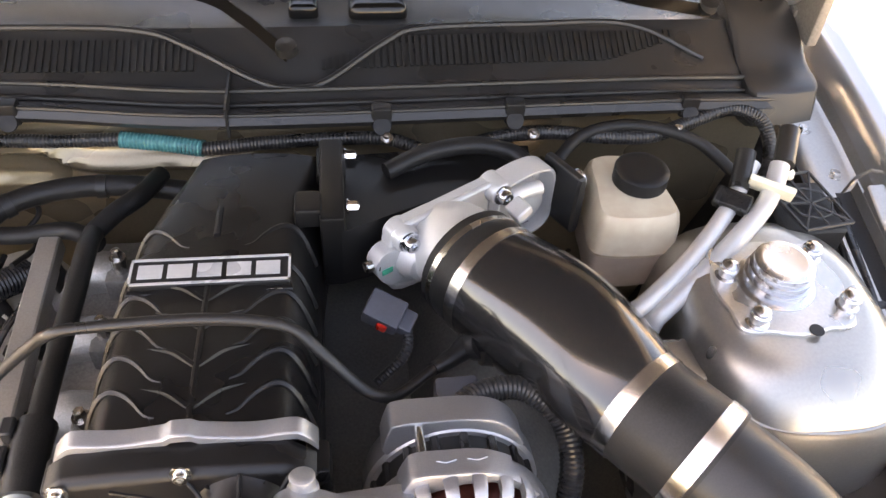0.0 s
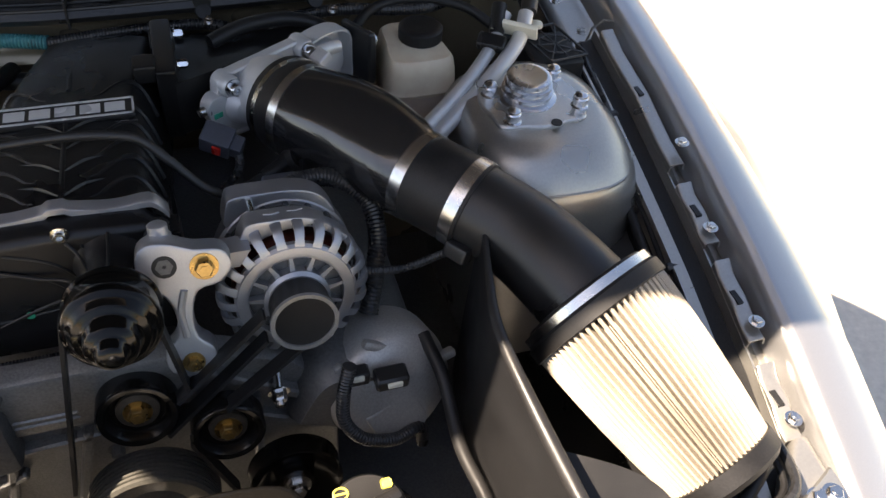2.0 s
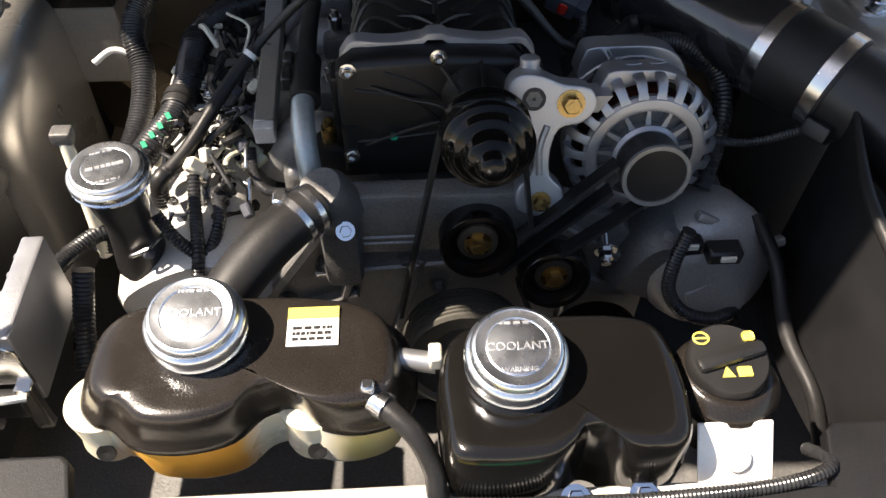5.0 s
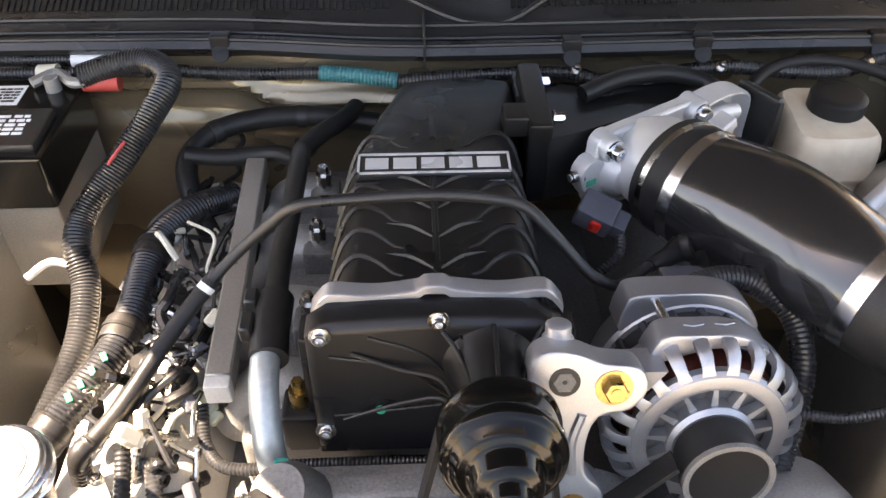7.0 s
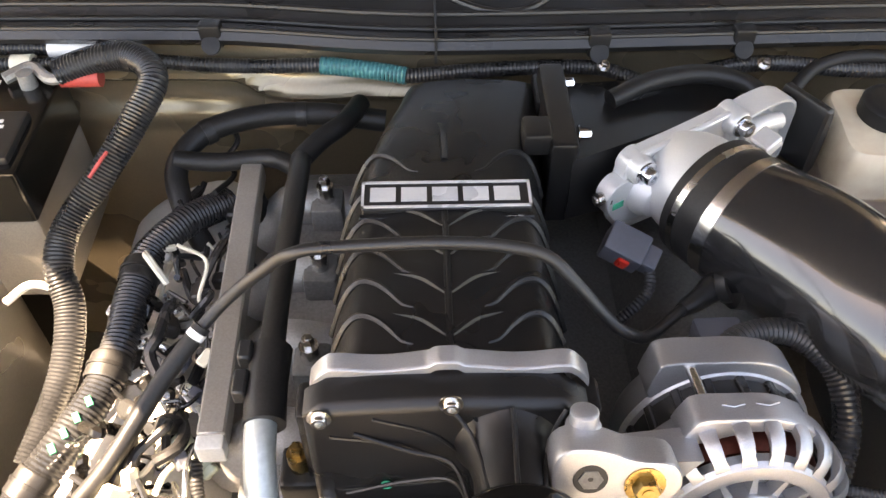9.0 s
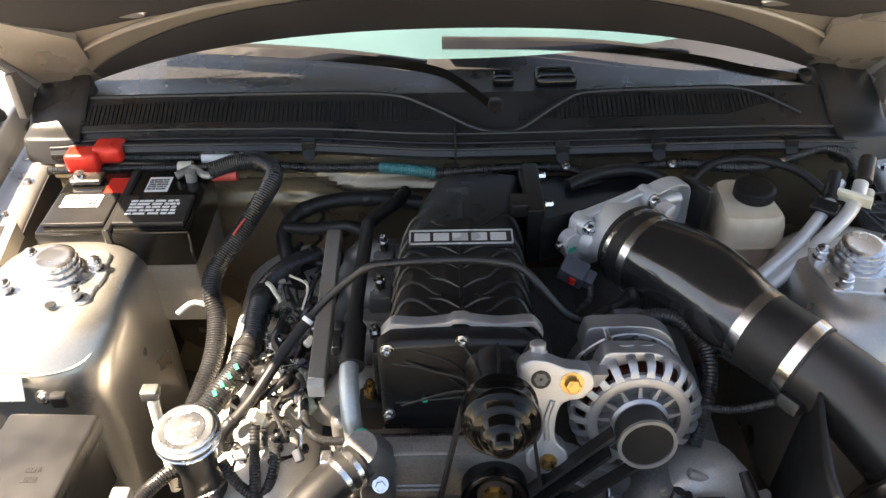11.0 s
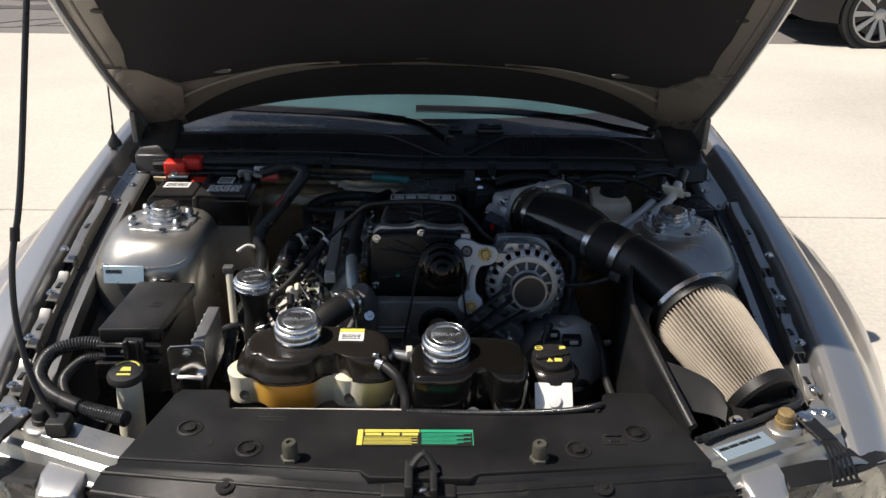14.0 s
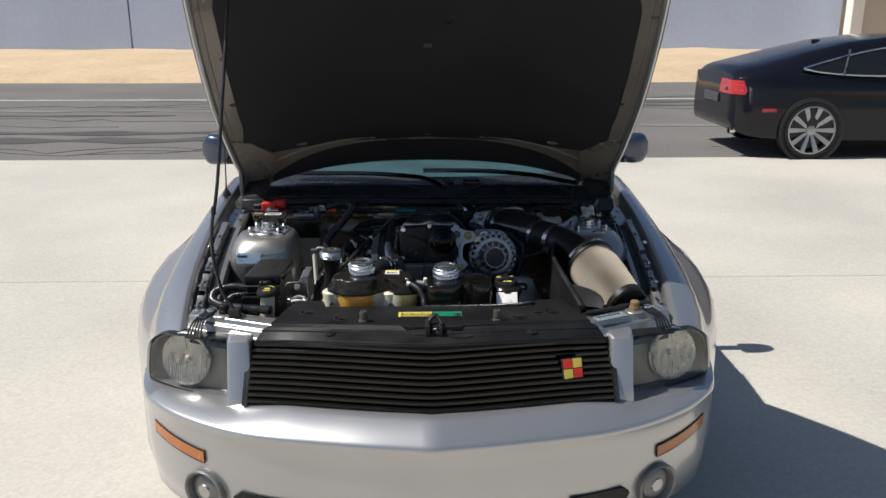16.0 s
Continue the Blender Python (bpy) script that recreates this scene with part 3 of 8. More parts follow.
    fog = part("fog_lamp", lathe([(0.070, -0.04), (0.071, 0.000), (0.067, 0.004), (0.061, 0.001), (0.054, -0.018), (0.050, -0.04)], m, 40, True), TIMING, car, "round fog lamp in a dark ring")
    part("lens", lathe([(0.055, -0.022), (0.046, -0.012), (0.025, -0.007), (0, -0.005)], m, 32), LAMPGREY, fog)
    part("lens_bowl", lathe([(0.022, -0.007), (0.020, -0.003), (0.012, -0.002), (0, -0.002)], m, 24), LAMPBOWL, fog)
    part("lower_opening", loft([[V(s * x, bump_y(x) + dy, z) for x, dy, z in ((0.40, 0.016, 0.340), (0.56, 0.014, 0.346), (0.585, 0.014, 0.323), (0.55, 0.022, 0.248), (0.40, 0.028, 0.248))], [V(s * x, bump_y(x) + 0.06, z) for x, dy, z in ((0.40, 0, 0.340), (0.56, 0, 0.346), (0.585, 0, 0.323), (0.55, 0, 0.248), (0.40, 0, 0.248))]]), MATTE, car)

# grille
GT = lambda x: V(x, -0.232 + 0.148 * (abs(x) / 0.55) ** 1.3, 0.768 - 0.033 * (x / 0.55) ** 2)
GB = lambda x: V(x, -0.312 + 0.10 * (abs(x) / 0.55) ** 1.3, 0.600 - 0.011 * (x / 0.55) ** 4)
gx = [-0.541 + 1.082 * i / 24 for i in range(25)]
grille = part("grille", sheet([[GT(x) + V(0, 0.035, 0) for x in gx], [GB(x) + V(0, 0.035, 0) for x in gx]], 0.004), INK, car, "black grille of horizontal bars")
for k in range(10):
    f = (k + 0.35) / 10
    ring = []
    for x in gx:
        p = GT(x).lerp(GB(x), f)
        ring.append([p + V(0, oy, oz) for oy, oz in ((-0.004, 0.0045), (0.0, 0.0065), (0.024, 0.004), (0.024, -0.004), (0.0, -0.0055), (-0.004, -0.003))])
    part("slat", loft(ring), GLOSS, grille)
ring = []
for x0 in (-0.548, 0.548):
    part("end_cap", loft([[GT(x0) + V(dx, dy, 0) for dx, dy in ((-0.008, -0.004), (0.008, -0.004), (0.008, 0.03), (-0.008, 0.03))], [GB(x0) + V(dx, dy, 0) for dx, dy in ((-0.008, -0.004), (0.008, -0.004), (0.008, 0.03), (-0.008, 0.03))]]), PLASTIC, grille)
p = GT(0.415).lerp(GB(0.415), 0.42) + V(0, -0.012, 0)
m = aim(p, (0.28, -0.9, 0.3))
emb = part("emblem", box(-0.033, -0.031, -0.006, 0.033, 0.031, 0.002, 0.002, 1, m), INK, grille, "square emblem of red and yellow quarters")
for i in (0, 1):
    for j in (0, 1):
        part("quarter", box(-0.031 + 0.031 * i + 0.001, -0.029 + 0.029 * j + 0.001, 0.002, 0.031 * i - 0.001, 0.029 * j - 0.001, 0.0045, 0.001, 1, m), YELLOW if i == j else RED, emb)

# the open bonnet: hinge line, direction up the panel, its underside normal
HD = V(0, -0.682, 0.731).normalized()
HN = V(0, -0.731, -0.682).normalized()
H0 = V(0, 1.21, 0.945)


def hood_w(v):
    return float(np.interp(v, (-0.1, 0.0, 0.3, 0.6, 0.9, 1.2, 1.45), (0.80, 0.81, 0.842, 0.852, 0.838, 0.81, 0.77)))


def hood_rear(u):
    return 0.148 * (1 - abs(u) ** 3) - 0.03


def hood_front(u):
    return 1.49 - 0.10 * abs(u) ** 2.5


def hood_point(u, w, off=0.0):
    v0, v1 = hood_rear(u), hood_front(u)
    v = v0 + (v1 - v0) * w
    x = u * hood_w(v)
    crown = 0.075 * (1 - u * u)
    return H0 + HD * v + HN * (off - crown) + V(x, 0, 0)


us = [-1 + 2 * i / 32 for i in range(33)]
hood = part("bonnet", sheet([[hood_point(u, w / 14) for u in us] for w in range(15)], 0.004), SILVER, car, "open bonnet, silver with a black liner below")
frame_rows = []
for w in range(15):
    frame_rows.append([hood_point(u * 0.99, 0.005 + 0.99 * w / 14, 0.022 + 0.0 * u) for u in us])
part("inner_frame", sheet(frame_rows, 0.004), HOODFRAME, hood, "painted inner frame")
def lip_w(u):
    """Where the raised rear edge of the inner frame runs."""
    return 0.138 - 0.080 * abs(u) ** 3


for u0, u1, rise in ((-0.86, -0.30, 0.0), (-0.24, 0.24, 0.006), (0.30, 0.86, 0.0)):
    part("rear_lip", tube([hood_point(u0 + (u1 - u0) * i / 16, lip_w(u0 + (u1 - u0) * i / 16) + rise, 0.030) for i in range(17)], 0.0055, 8, 2), HOODFRAME, hood)
for s in (-1, 1):
    part("lip_step", box(-0.035, -0.009, -0.003, 0.035, 0.009, 0.006, 0.003, 2, aim(hood_point(s * 0.30, lip_w(0.30) + 0.004, 0.029), HN) @ pose(0, 0, 0, 0, 0, s * 6)), HOODFRAME, hood, "stepped tab of the frame")
    part("side_flange", tube([hood_point(s * 0.972, w / 10, 0.028) for w in range(11)], 0.012, 8, 3), SILVER, hood)
    part("side_seal", tube([hood_point(s * 0.935, w / 10, 0.025) for w in range(11)], 0.004, 8, 3), HOODFRAME, hood)
    # pressed pockets in the front corners and a gusset in the rear ones
    p = hood_point(s * 0.83, 0.845, 0.024)
    pk = part("corner_pocket", lathe([(0.055, 0), (0.052, 0.010), (0.042, 0.013), (0.034, 0.006), (0, 0.004)], aim(p, HN), 32), HOODFRAME, hood, "round pressing in the frame corner")
    part("hole", lathe([(0.012, 0), (0.012, 0.002), (0, 0.002)], aim(p + HN * 0.004, HN), 20), INK, pk)
    g = [hood_point(s * 0.955, 0.02, 0.030), hood_point(s * 0.80, 0.075, 0.036), hood_point(s * 0.77, 0.135, 0.040), hood_point(s * 0.86, 0.215, 0.036), hood_point(s * 0.955, 0.25, 0.030)]
    part("rear_gusset", loft([g, [q - HN * 0.012 for q in g]]), HOODFRAME, hood, "pressed corner gusset")
ring = []
for i in range(120):
    a = 2 * math.pi * i / 120
    c, q = math.cos(a), math.sin(a)
    wave = 1 + 0.012 * math.sin(9 * a + 0.6) + 0.008 * math.sin(17 * a)
    ring.append((math.copysign(abs(c) ** 0.26, c) * wave, math.copysign(abs(q) ** 0.26, q)))
lin = [[hood_point((0.905 - 0.045 * (0.5 + 0.5 * q)) * k * c, 0.512 + 0.385 * k * q, 0.030 + (0.014 if k < 0.98 else 0) - 0.012 * (k < 0.5) + 0.004 * math.sin(3 * k * c) * math.cos(5 * k * q)) for c, q in ring] for k in (1.0, 0.985, 0.9, 0.8, 0.6, 0.4, 0.2, 0.02)]
part("liner", loft(lin, caps=False), LINER, hood, "black felt liner")
# black sheet added over the painted frame to darken its rear zone
part("rear_dark_sheet", sheet([[hood_point(0.83 * u, f + (0.115 - 0.080 * abs(u) ** 3 - f) * g, 0.0285) for u in us] for f, g in ((0.012, 0), (0.012, 0.5), (0.012, 1.0))], 0.002), LINER, hood, "black sheet over the frame behind the rear lip")
for u, w in ((-0.63, 0.155), (0.63, 0.155)):
    p = hood_point(u, w, 0.034)
    part("grommet", lathe([(0.016, 0), (0.014, 0.005), (0, 0.006)], aim(p, HN) @ Matrix.Diagonal((1.8, 0.7, 1, 1)), 20), BAYPAINT, hood)
for s in (-1, 1):
    q = hood_point(s * 0.752 / hood_w(0.56), (0.56 - hood_rear(0.88)) / (hood_front(0.88) - hood_rear(0.88)), 0.027)
    part("slot", lathe([(0.011, 0), (0.011, 0.002), (0.0, 0.002)], aim(q, HN) @ Matrix.Diagonal((1.5, 0.7, 1, 1)), 20), INK, hood)
part("centre_hole", lathe([(0.008, 0), (0.007, 0.003), (0, 0.003)], aim(hood_point(0.09, 0.60, 0.036), HN), 16), STEEL, hood)
for s in (-1, 1):
    q = H0 + V(s * 0.80, -0.04, 0.0)
    hinge = part("hinge", merge(box(q.x - 0.012, q.y - 0.05, q.z - 0.09, q.x + 0.012, q.y + 0.02, q.z + 0.03, 0.004, 2), box(q.x - 0.008, q.y - 0.10, q.z + 0.0, q.x + 0.008, q.y + 0.01, q.z + 0.09, 0.004, 2)), BLOCK, car, "dark steel bonnet hinge")
    part("pin", hexbolt(q + V(-s * 0.012, -0.02, 0.01), (-s, 0, 0), 0.008), STEEL, hinge)

# cowl panel, wipers, windscreen
def lip_shift(x):
    f = min(1, max(0, -x / 0.28))
    return 0.024 * f * f * (3 - 2 * f)


def cowl_row(y, z, w=0.74, bow=0.03):
    return [V(x, y + bow * (x / 0.7) ** 2 + (lip_shift(x) if y < 1.03 else 0), z - 0.02 * abs(x / 0.75) ** 4) for x in [-w + 2 * w * i / 32 for i in range(33)]]


cowl = part("cowl_panel", sheet([cowl_row(0.978, 0.900), cowl_row(0.958, 0.912), cowl_row(0.952, 0.922), cowl_row(0.958, 0.930), cowl_row(0.972, 0.932), cowl_row(0.978, 0.926), cowl_row(0.990, 0.928), cowl_row(1.0, 0.938), cowl_row(1.03, 0.944), cowl_row(1.085, 0.966), cowl_row(1.095, 0.972), cowl_row(1.12, 0.966), cowl_row(1.17, 0.966, 0.74, 0.16), [V(0.75 * u / 16, 1.212 + 0.24 * (u / 16) ** 2, 0.984 - 0.02 * (u / 16) ** 2) for u in range(-16, 17)]], 0.004), COWLBLACK, car, "black plastic cowl panel with vents")


def cowl_z(y):
    return float(np.interp(y, (1.0, 1.03, 1.085, 1.095), (0.938, 0.944, 0.966, 0.972)))


bits = []
for k in range(150):
    x = -0.70 + 1.30 * k / 149
    if -0.045 < x < 0.115:
        continue
    y0 = 1.033 + 0.03 * (x / 0.7) ** 2
    y1 = 1.080 + 0.03 * (x / 0.7) ** 2
    if 0.115 <= x < 0.22:
        y1 = y0 + 0.012 + (x - 0.115) / 0.105 * 0.035
    if x > 0.50:
        y0 += (x - 0.50) * 0.30
    if y1 - y0 < 0.008:
        continue
    m = aim((x, (y0 + y1) / 2, (cowl_z(y0 - 0.03 * (x / .7) ** 2) + cowl_z(y1 - 0.03 * (x / .7) ** 2)) / 2 - 0.02 * abs(x / 0.75) ** 4 + 0.0012), (0, -0.37, 0.93))
    part("vent_slot", box(-0.0026, -(y1 - y0) / 2, -0.001, 0.0026, (y1 - y0) / 2, 0.0014, 0, 1, m), INK, cowl, smooth=False)
for yy, zz, rr in ((0.960, 0.931, 0.003), (0.984, 0.929, 0.003), (1.000, 0.939, 0.0035)):
    part("ridge", tube([p + V(0, 0, 0.001) for p in cowl_row(yy, zz)][::2], rr, 8, 2), PLASTIC, cowl)
ridge = [(-0.70, 1.125), (-0.30, 1.10), (-0.12, 1.092), (-0.045, 1.065), (0.03, 1.02), (0.075, 1.003), (0.12, 1.012), (0.20, 1.072), (0.25, 1.092), (0.40, 1.10), (0.54, 1.105), (0.64, 1.06)]
part("moulded_edge", tube([(x, y, cowl_z(min(1.095, y - 0.03 * (x / 0.7) ** 2)) - 0.02 * abs(x / 0.75) ** 4 + 0.002) for x, y in ridge], 0.0045, 8, 6), PLASTIC, cowl)
part("seam", box(0.0, 0.951, 0.905, 0.003, 1.03, 0.9475, 0, 1), INK, cowl)
for x in (-0.26, 0.19, 0.36, 0.60):
    z = 0.934 - 0.02 * abs(x / 0.75) ** 4
    y = 0.958 + 0.03 * (x / 0.7) ** 2 + lip_shift(x)
    part("clip", merge(box(x - 0.013, y - 0.006, z - 0.026, x + 0.013, y + 0.012, z + 0.006, 0.004, 2), lathe([(0.0115, 0), (0.011, 0.004), (0, 0.005)], aim((x, y - 0.008, z - 0.018), (0, -0.8, 0.6)), 20)), MATTE, cowl, "black clip on the lip")
for x in (0.195, 0.383, 0.575):
    part("bolt", hexbolt((x, 0.943, 0.905), (0, -0.5, 0.85), 0.005, 0.009), STEEL, cowl)
part("nozzle_housing", box(0.075, 1.125, 0.955, 0.115, 1.165, 0.985, 0.008, 3), GLOSS, cowl)
part("nozzle_housing", box(0.155, 1.12, 0.955, 0.235, 1.175, 0.987, 0.012, 3), GLOSS, cowl)


def wiper(pts, w):
    path = spline(pts, 6)
    return loft([[p + V(0, -w, 0.004), p + V(0, 0, 0.014), p + V(0, w, 0.004), p + V(0, 0, -0.006)] for p in path])


for pts in (((0.075, 1.035, 0.965), (0.02, 1.09, 0.985), (-0.05, 1.14, 0.995), (-0.25, 1.19, 1.0), (-0.60, 1.27, 0.99)), ((0.66, 1.13, 0.965), (0.55, 1.13, 0.985), (0.45, 1.15, 1.0), (0.25, 1.19, 1.01), (-0.02, 1.21, 1.01))):
    wp = part("wiper", wiper(pts, 0.018), GLOSS, car, "black wiper arm")
    part("pivot", lathe([(0.014, 0), (0.013, 0.012), (0, 0.014)], aim(V(pts[0]) + V(0, 0, 0.008), (0, -0.2, 1)), 20), PLASTIC, wp)
    part("blade", tube([V(p) + V(0, 0.025, 0.004) for p in pts[2:]], 0.006, 6, 6), RUBBER, wp)


def screen(u, w):
    b = V(0.74 * u, 1.20 + 0.24 * u * u, 0.972 - 0.02 * u * u)
    t = V(0.58 * u, 1.86 + 0.12 * u * u, 1.345 - 0.03 * u * u)
    return b.lerp(t, w) + V(0, 0, 0.05 * w * (1 - w))


us2 = [-1 + 2 * i / 20 for i in range(21)]
wind = part("windscreen", sheet([[screen(u, w / 8) for u in us2] for w in range(9)], 0.004), GLASS, car, "green-tinted windscreen")
wind.visible_shadow = False
part("shade_band", sheet([[screen(u, w) + V(0, 0.012, -0.004) for u in us2] for w in (0.86, 1.0)], 0.002), MATTE, wind)
# cabin behind the glass
part("dashboard", sheet([[V(0.70 * u, y + 0.2 * u * u, z) for u in us2] for y, z in ((1.22, 0.945), (1.45, 0.965), (1.75, 0.97), (1.85, 0.90), (1.86, 0.6))], 0.01), SHADEBLUE, car, "grey dashboard")
roofrows = []
for y, w, z in ((1.90, 0.585, 1.34), (2.2, 0.60, 1.395), (2.6, 0.60, 1.395), (2.95, 0.57, 1.34)):
    roofrows.append([V(w * u, y + 0.08 * u * u, z - 0.05 * u * u) for u in us2])
part("roof", sheet(roofrows, 0.02), SILVER, car)
part("rear_window", sheet([[V(w * u, y + 0.05 * u * u, z - 0.04 * u * u) for u in us2] for y, w, z in ((2.97, 0.57, 1.33), (3.56, 0.74, 1.035))], 0.006), DARKGLASS, car)
part("boot_lid", sheet([[V(w * u, y, z - 0.06 * u * u) for u in us2] for y, w, z in ((3.53, 0.81, 1.035), (4.15, 0.82, 1.03), (4.27, 0.82, 1.0), (4.31, 0.86, 0.74))], 0.01), SILVER, car)
part("rear_bumper", sheet([[V(0.97 * u, 4.30 + 0.10 * (1 - u * u) + dy, z) for u in us2] for dy, z in ((-0.02, 0.78), (0.03, 0.70), (0.04, 0.45), (-0.03, 0.25))], 0.01), SILVER, car)
for s in (-1, 1):
    side = []
    for y in (1.45, 1.8, 2.3, 2.8, 3.1, 3.3, 3.5, 3.7, 3.9, 4.1, 4.32):
        ar = math.sqrt(max(0, 0.355 ** 2 - (y - 3.40) ** 2)) + 0.24 if abs(y - 3.40) < 0.355 else 0.13
        hip = 0.02 * math.exp(-((y - 3.4) / 0.4) ** 2)
        side.append([V(s * x, y, max(z, ar if z < 0.6 else z)) for x, z in ((0.80, 0.955 + 0.02 * (y > 2.8)), (0.88, 0.945), (0.96 + hip, 0.87), (0.995 + hip, 0.76), (0.99 + hip, 0.6), (0.985, 0.40), (0.95, 0.15))])
    part("side_panel", sheet(side, 0.01), SILVER, car)
    part("pillar", loft([[V(s * x, y, z) for x, y, z in ((0.74, 1.44, 0.95), (0.80, 1.46, 0.95), (0.79, 1.54, 0.95))], [V(s * x, y, z) for x, y, z in ((0.575, 1.98, 1.30), (0.62, 2.0, 1.30), (0.61, 2.05, 1.30))]]), SILVER, car)
    part("side_window", sheet([[V(s * 0.81, 1.6, 0.955), V(s * 0.81, 2.75, 0.97)], [V(s * 0.62, 2.05, 1.31), V(s * 0.60, 2.75, 1.33)]], 0.006), DARKGLASS, car)
    part("rear_pillar", sheet([[V(s * 0.81, 2.75, 0.97), V(s * 0.79, 3.6, 1.0)], [V(s * 0.60, 2.75, 1.33), V(s * 0.58, 3.0, 1.32)]], 0.01), SILVER, car)
    # mirror
    mo = []
    for k in range(9):
        f = k / 8
        x = 1.000 + 0.135 * f
        h = 0.074 * (1 - 0.75 * abs(2 * f - 1.0) ** 4) ** 0.5
        d = 0.07 * (1 - 0.6 * f ** 3)
        mo.append([V(s * x, 1.78 + d * 0.95 * math.copysign(abs(math.cos(a)) ** 0.7, math.cos(a)), 1.022 + h * 1.06 * math.copysign(abs(math.sin(a)) ** 0.6, math.sin(a))) for a in [2 * math.pi * i / 24 for i in range(24)]])
    mir = part("door_mirror", loft(mo), MIRRORPAINT, car, "dark glossy door mirror")
    part("arm", box(s * 0.86, 1.76, 0.945, s * 1.04, 1.82, 0.985, 0.012, 2), PLASTIC, mir)
    # wheels
    for y in (0.68, 3.40):
        m = aim((s * 0.86, y, 0.215), (s, 0, 0))
        wheel = part("wheel", lathe([(0.20, -0.12), (0.315, -0.12), (0.335, -0.09), (0.335, 0.09), (0.315, 0.115), (0.245, 0.11), (0.235, 0.09)], m, 48, True), TYRE, car, "black tyre on an alloy rim")
        part("rim", lathe([(0.235, -0.1), (0.235, 0.09), (0.22, 0.10), (0.20, 0.06), (0.06, 0.07), (0.05, 0.085), (0, 0.085)], m, 48), ALU, wheel)
    # wheel-arch apron, tower and rail of the engine bay
    APY = (-0.02, 0.12, 0.25, 0.4, 0.5, 0.6, 0.7, 0.8, 0.88)
    REAR = (0.86, 0.90, 0.95, 1.0, 1.05, 1.10, 1.16)

    def along(profile, ys=APY):
        return [[V(s * (inner_edge(y)[0] + dx), y, inner_edge(y)[1] + dz) for dx, dz in profile] for y in ys]

    apron = part("apron", sheet(along(((-0.044, -0.030), (-0.047, -0.052), (-0.076, -0.056), (-0.079, -0.044), (-0.090, -0.045), (-0.093, -0.075))), 0.003), BAYPAINT, car, "painted inner wing of the engine bay")
    part("gutter", sheet(along(((-0.006, -0.012), (-0.009, -0.055), (-0.022, -0.056), (-0.040, -0.040))), 0.002), PLASTIC if s < 0 else BAYPAINT, car, "gutter beside the wing")
    part("channel", sheet(along(((-0.048, -0.046), (-0.060, -0.050), (-0.076, -0.048))), 0.002), RUBBER, apron, "black sealing strip")
    part("arch_liner", sheet([[V(s * x, y, z) for x, z in ((inner_edge(y)[0] - 0.091, inner_edge(y)[1] - 0.070), (inner_edge(y)[0] - 0.10, inner_edge(y)[1] - 0.11), (inner_edge(y)[0] - 0.15, inner_edge(y)[1] - 0.14), (inner_edge(y)[0] - 0.165, inner_edge(y)[1] - 0.2), (0.60, 0.42))] for y in APY[:-1] + (0.9, 1.0, 1.12)], 0.003), PLASTIC, car, "black wheel arch liner")
    for y0, y1, dz in ((0.015, 0.125, -0.004), (0.150, 0.245, -0.001), (0.275, 0.395, 0.001), (0.425, 0.53, -0.002), (0.56, 0.86, 0.002)):
        ys = [y0 + (y1 - y0) * i / 6 for i in range(7)]
        wob = [0.0, 0.004, 0.002, 0.0, 0.003, 0.005, 0.0]
        rail = part("rail", sheet([[V(s * (inner_edge(y)[0] + dx), y, inner_edge(y)[1] + z0 + dz - w) for dx, z0 in ((-0.021, -0.030), (-0.022, -0.020), (-0.025, -0.0175), (-0.043, -0.0185), (-0.046, -0.021), (-0.047, -0.050))] for y, w in zip(ys, wob)], 0.002), BAYPAINT, apron, "pressed steel rail")
        xi, zi = inner_edge((y0 + y1) / 2)
        part("bolt", hexbolt((s * (xi - 0.034), y0 + 0.02, zi - 0.018 + dz), (0, 0, 1), 0.007), STEEL, rail)
        part("slot", box(s * (xi - 0.037) - 0.004, (y0 + y1) / 2 - 0.008, zi - 0.021 + dz, s * (xi - 0.037) + 0.004, (y0 + y1) / 2 + 0.014, zi - 0.0166 + dz, 0, 1), INK, rail)
    shelf = part("rear_apron", sheet([[V(s * (inner_edge(y)[0] + dx), y, inner_edge(y)[1] + dz - 0.03 * max(0, y - 1.0)) for dx, dz in ((-0.005, -0.010), (-0.010, -0.050), (-0.016, -0.064), (-0.026, -0.068), (-0.060, -0.070), (-0.078, -0.072), (-0.086, -0.080), (-0.094, -0.115), (-0.125, -0.15))] for y in REAR], 0.003), BAYPAINT, car, "dark painted sheet at the rear of the inner wing")
    for y, dx in ((0.93, -0.045), (1.02, -0.060), (1.09, -0.035)):
        xi, zi = inner_edge(y)
        part("bolt", hexbolt((s * (xi + dx), y, zi - 0.068 - 0.03 * max(0, y - 1.0)), (0, 0, 1), 0.008), STEEL, shelf)
    part("upright_fold", sheet([[V(s * (inner_edge(0.885)[0] + dx), 0.885 + dy, inner_edge(0.885)[1] + dz) for dx, dz in ((-0.012, -0.02), (-0.03, -0.016), (-0.048, -0.03), (-0.058, -0.070))] for dy in (0.0, 0.004)], 0.002), BAYPAINT, shelf)
    # black end piece of the cowl
    end_rings = []
    for x, k in ((0.690, 0.90), (0.698, 1.0), (0.745, 1.0), (0.785, 0.94), (0.796, 0.80)):
        end_rings.append([V(s * x, 1.10 + (y - 1.10) * k * (1.0 if s > 0 else 0.7), 0.90 + (z - 0.90) * k) for y, z in spline([(0.992, 0.870), (0.990, 0.915), (1.002, 0.928), (1.05, 0.934), (1.10, 0.962), (1.17, 0.986), (1.20, 0.975), (1.20, 0.87)], 3, True)])
    part("cowl_end", loft(end_rings), COWLBLACK, car, "black plastic end piece of the cowl")
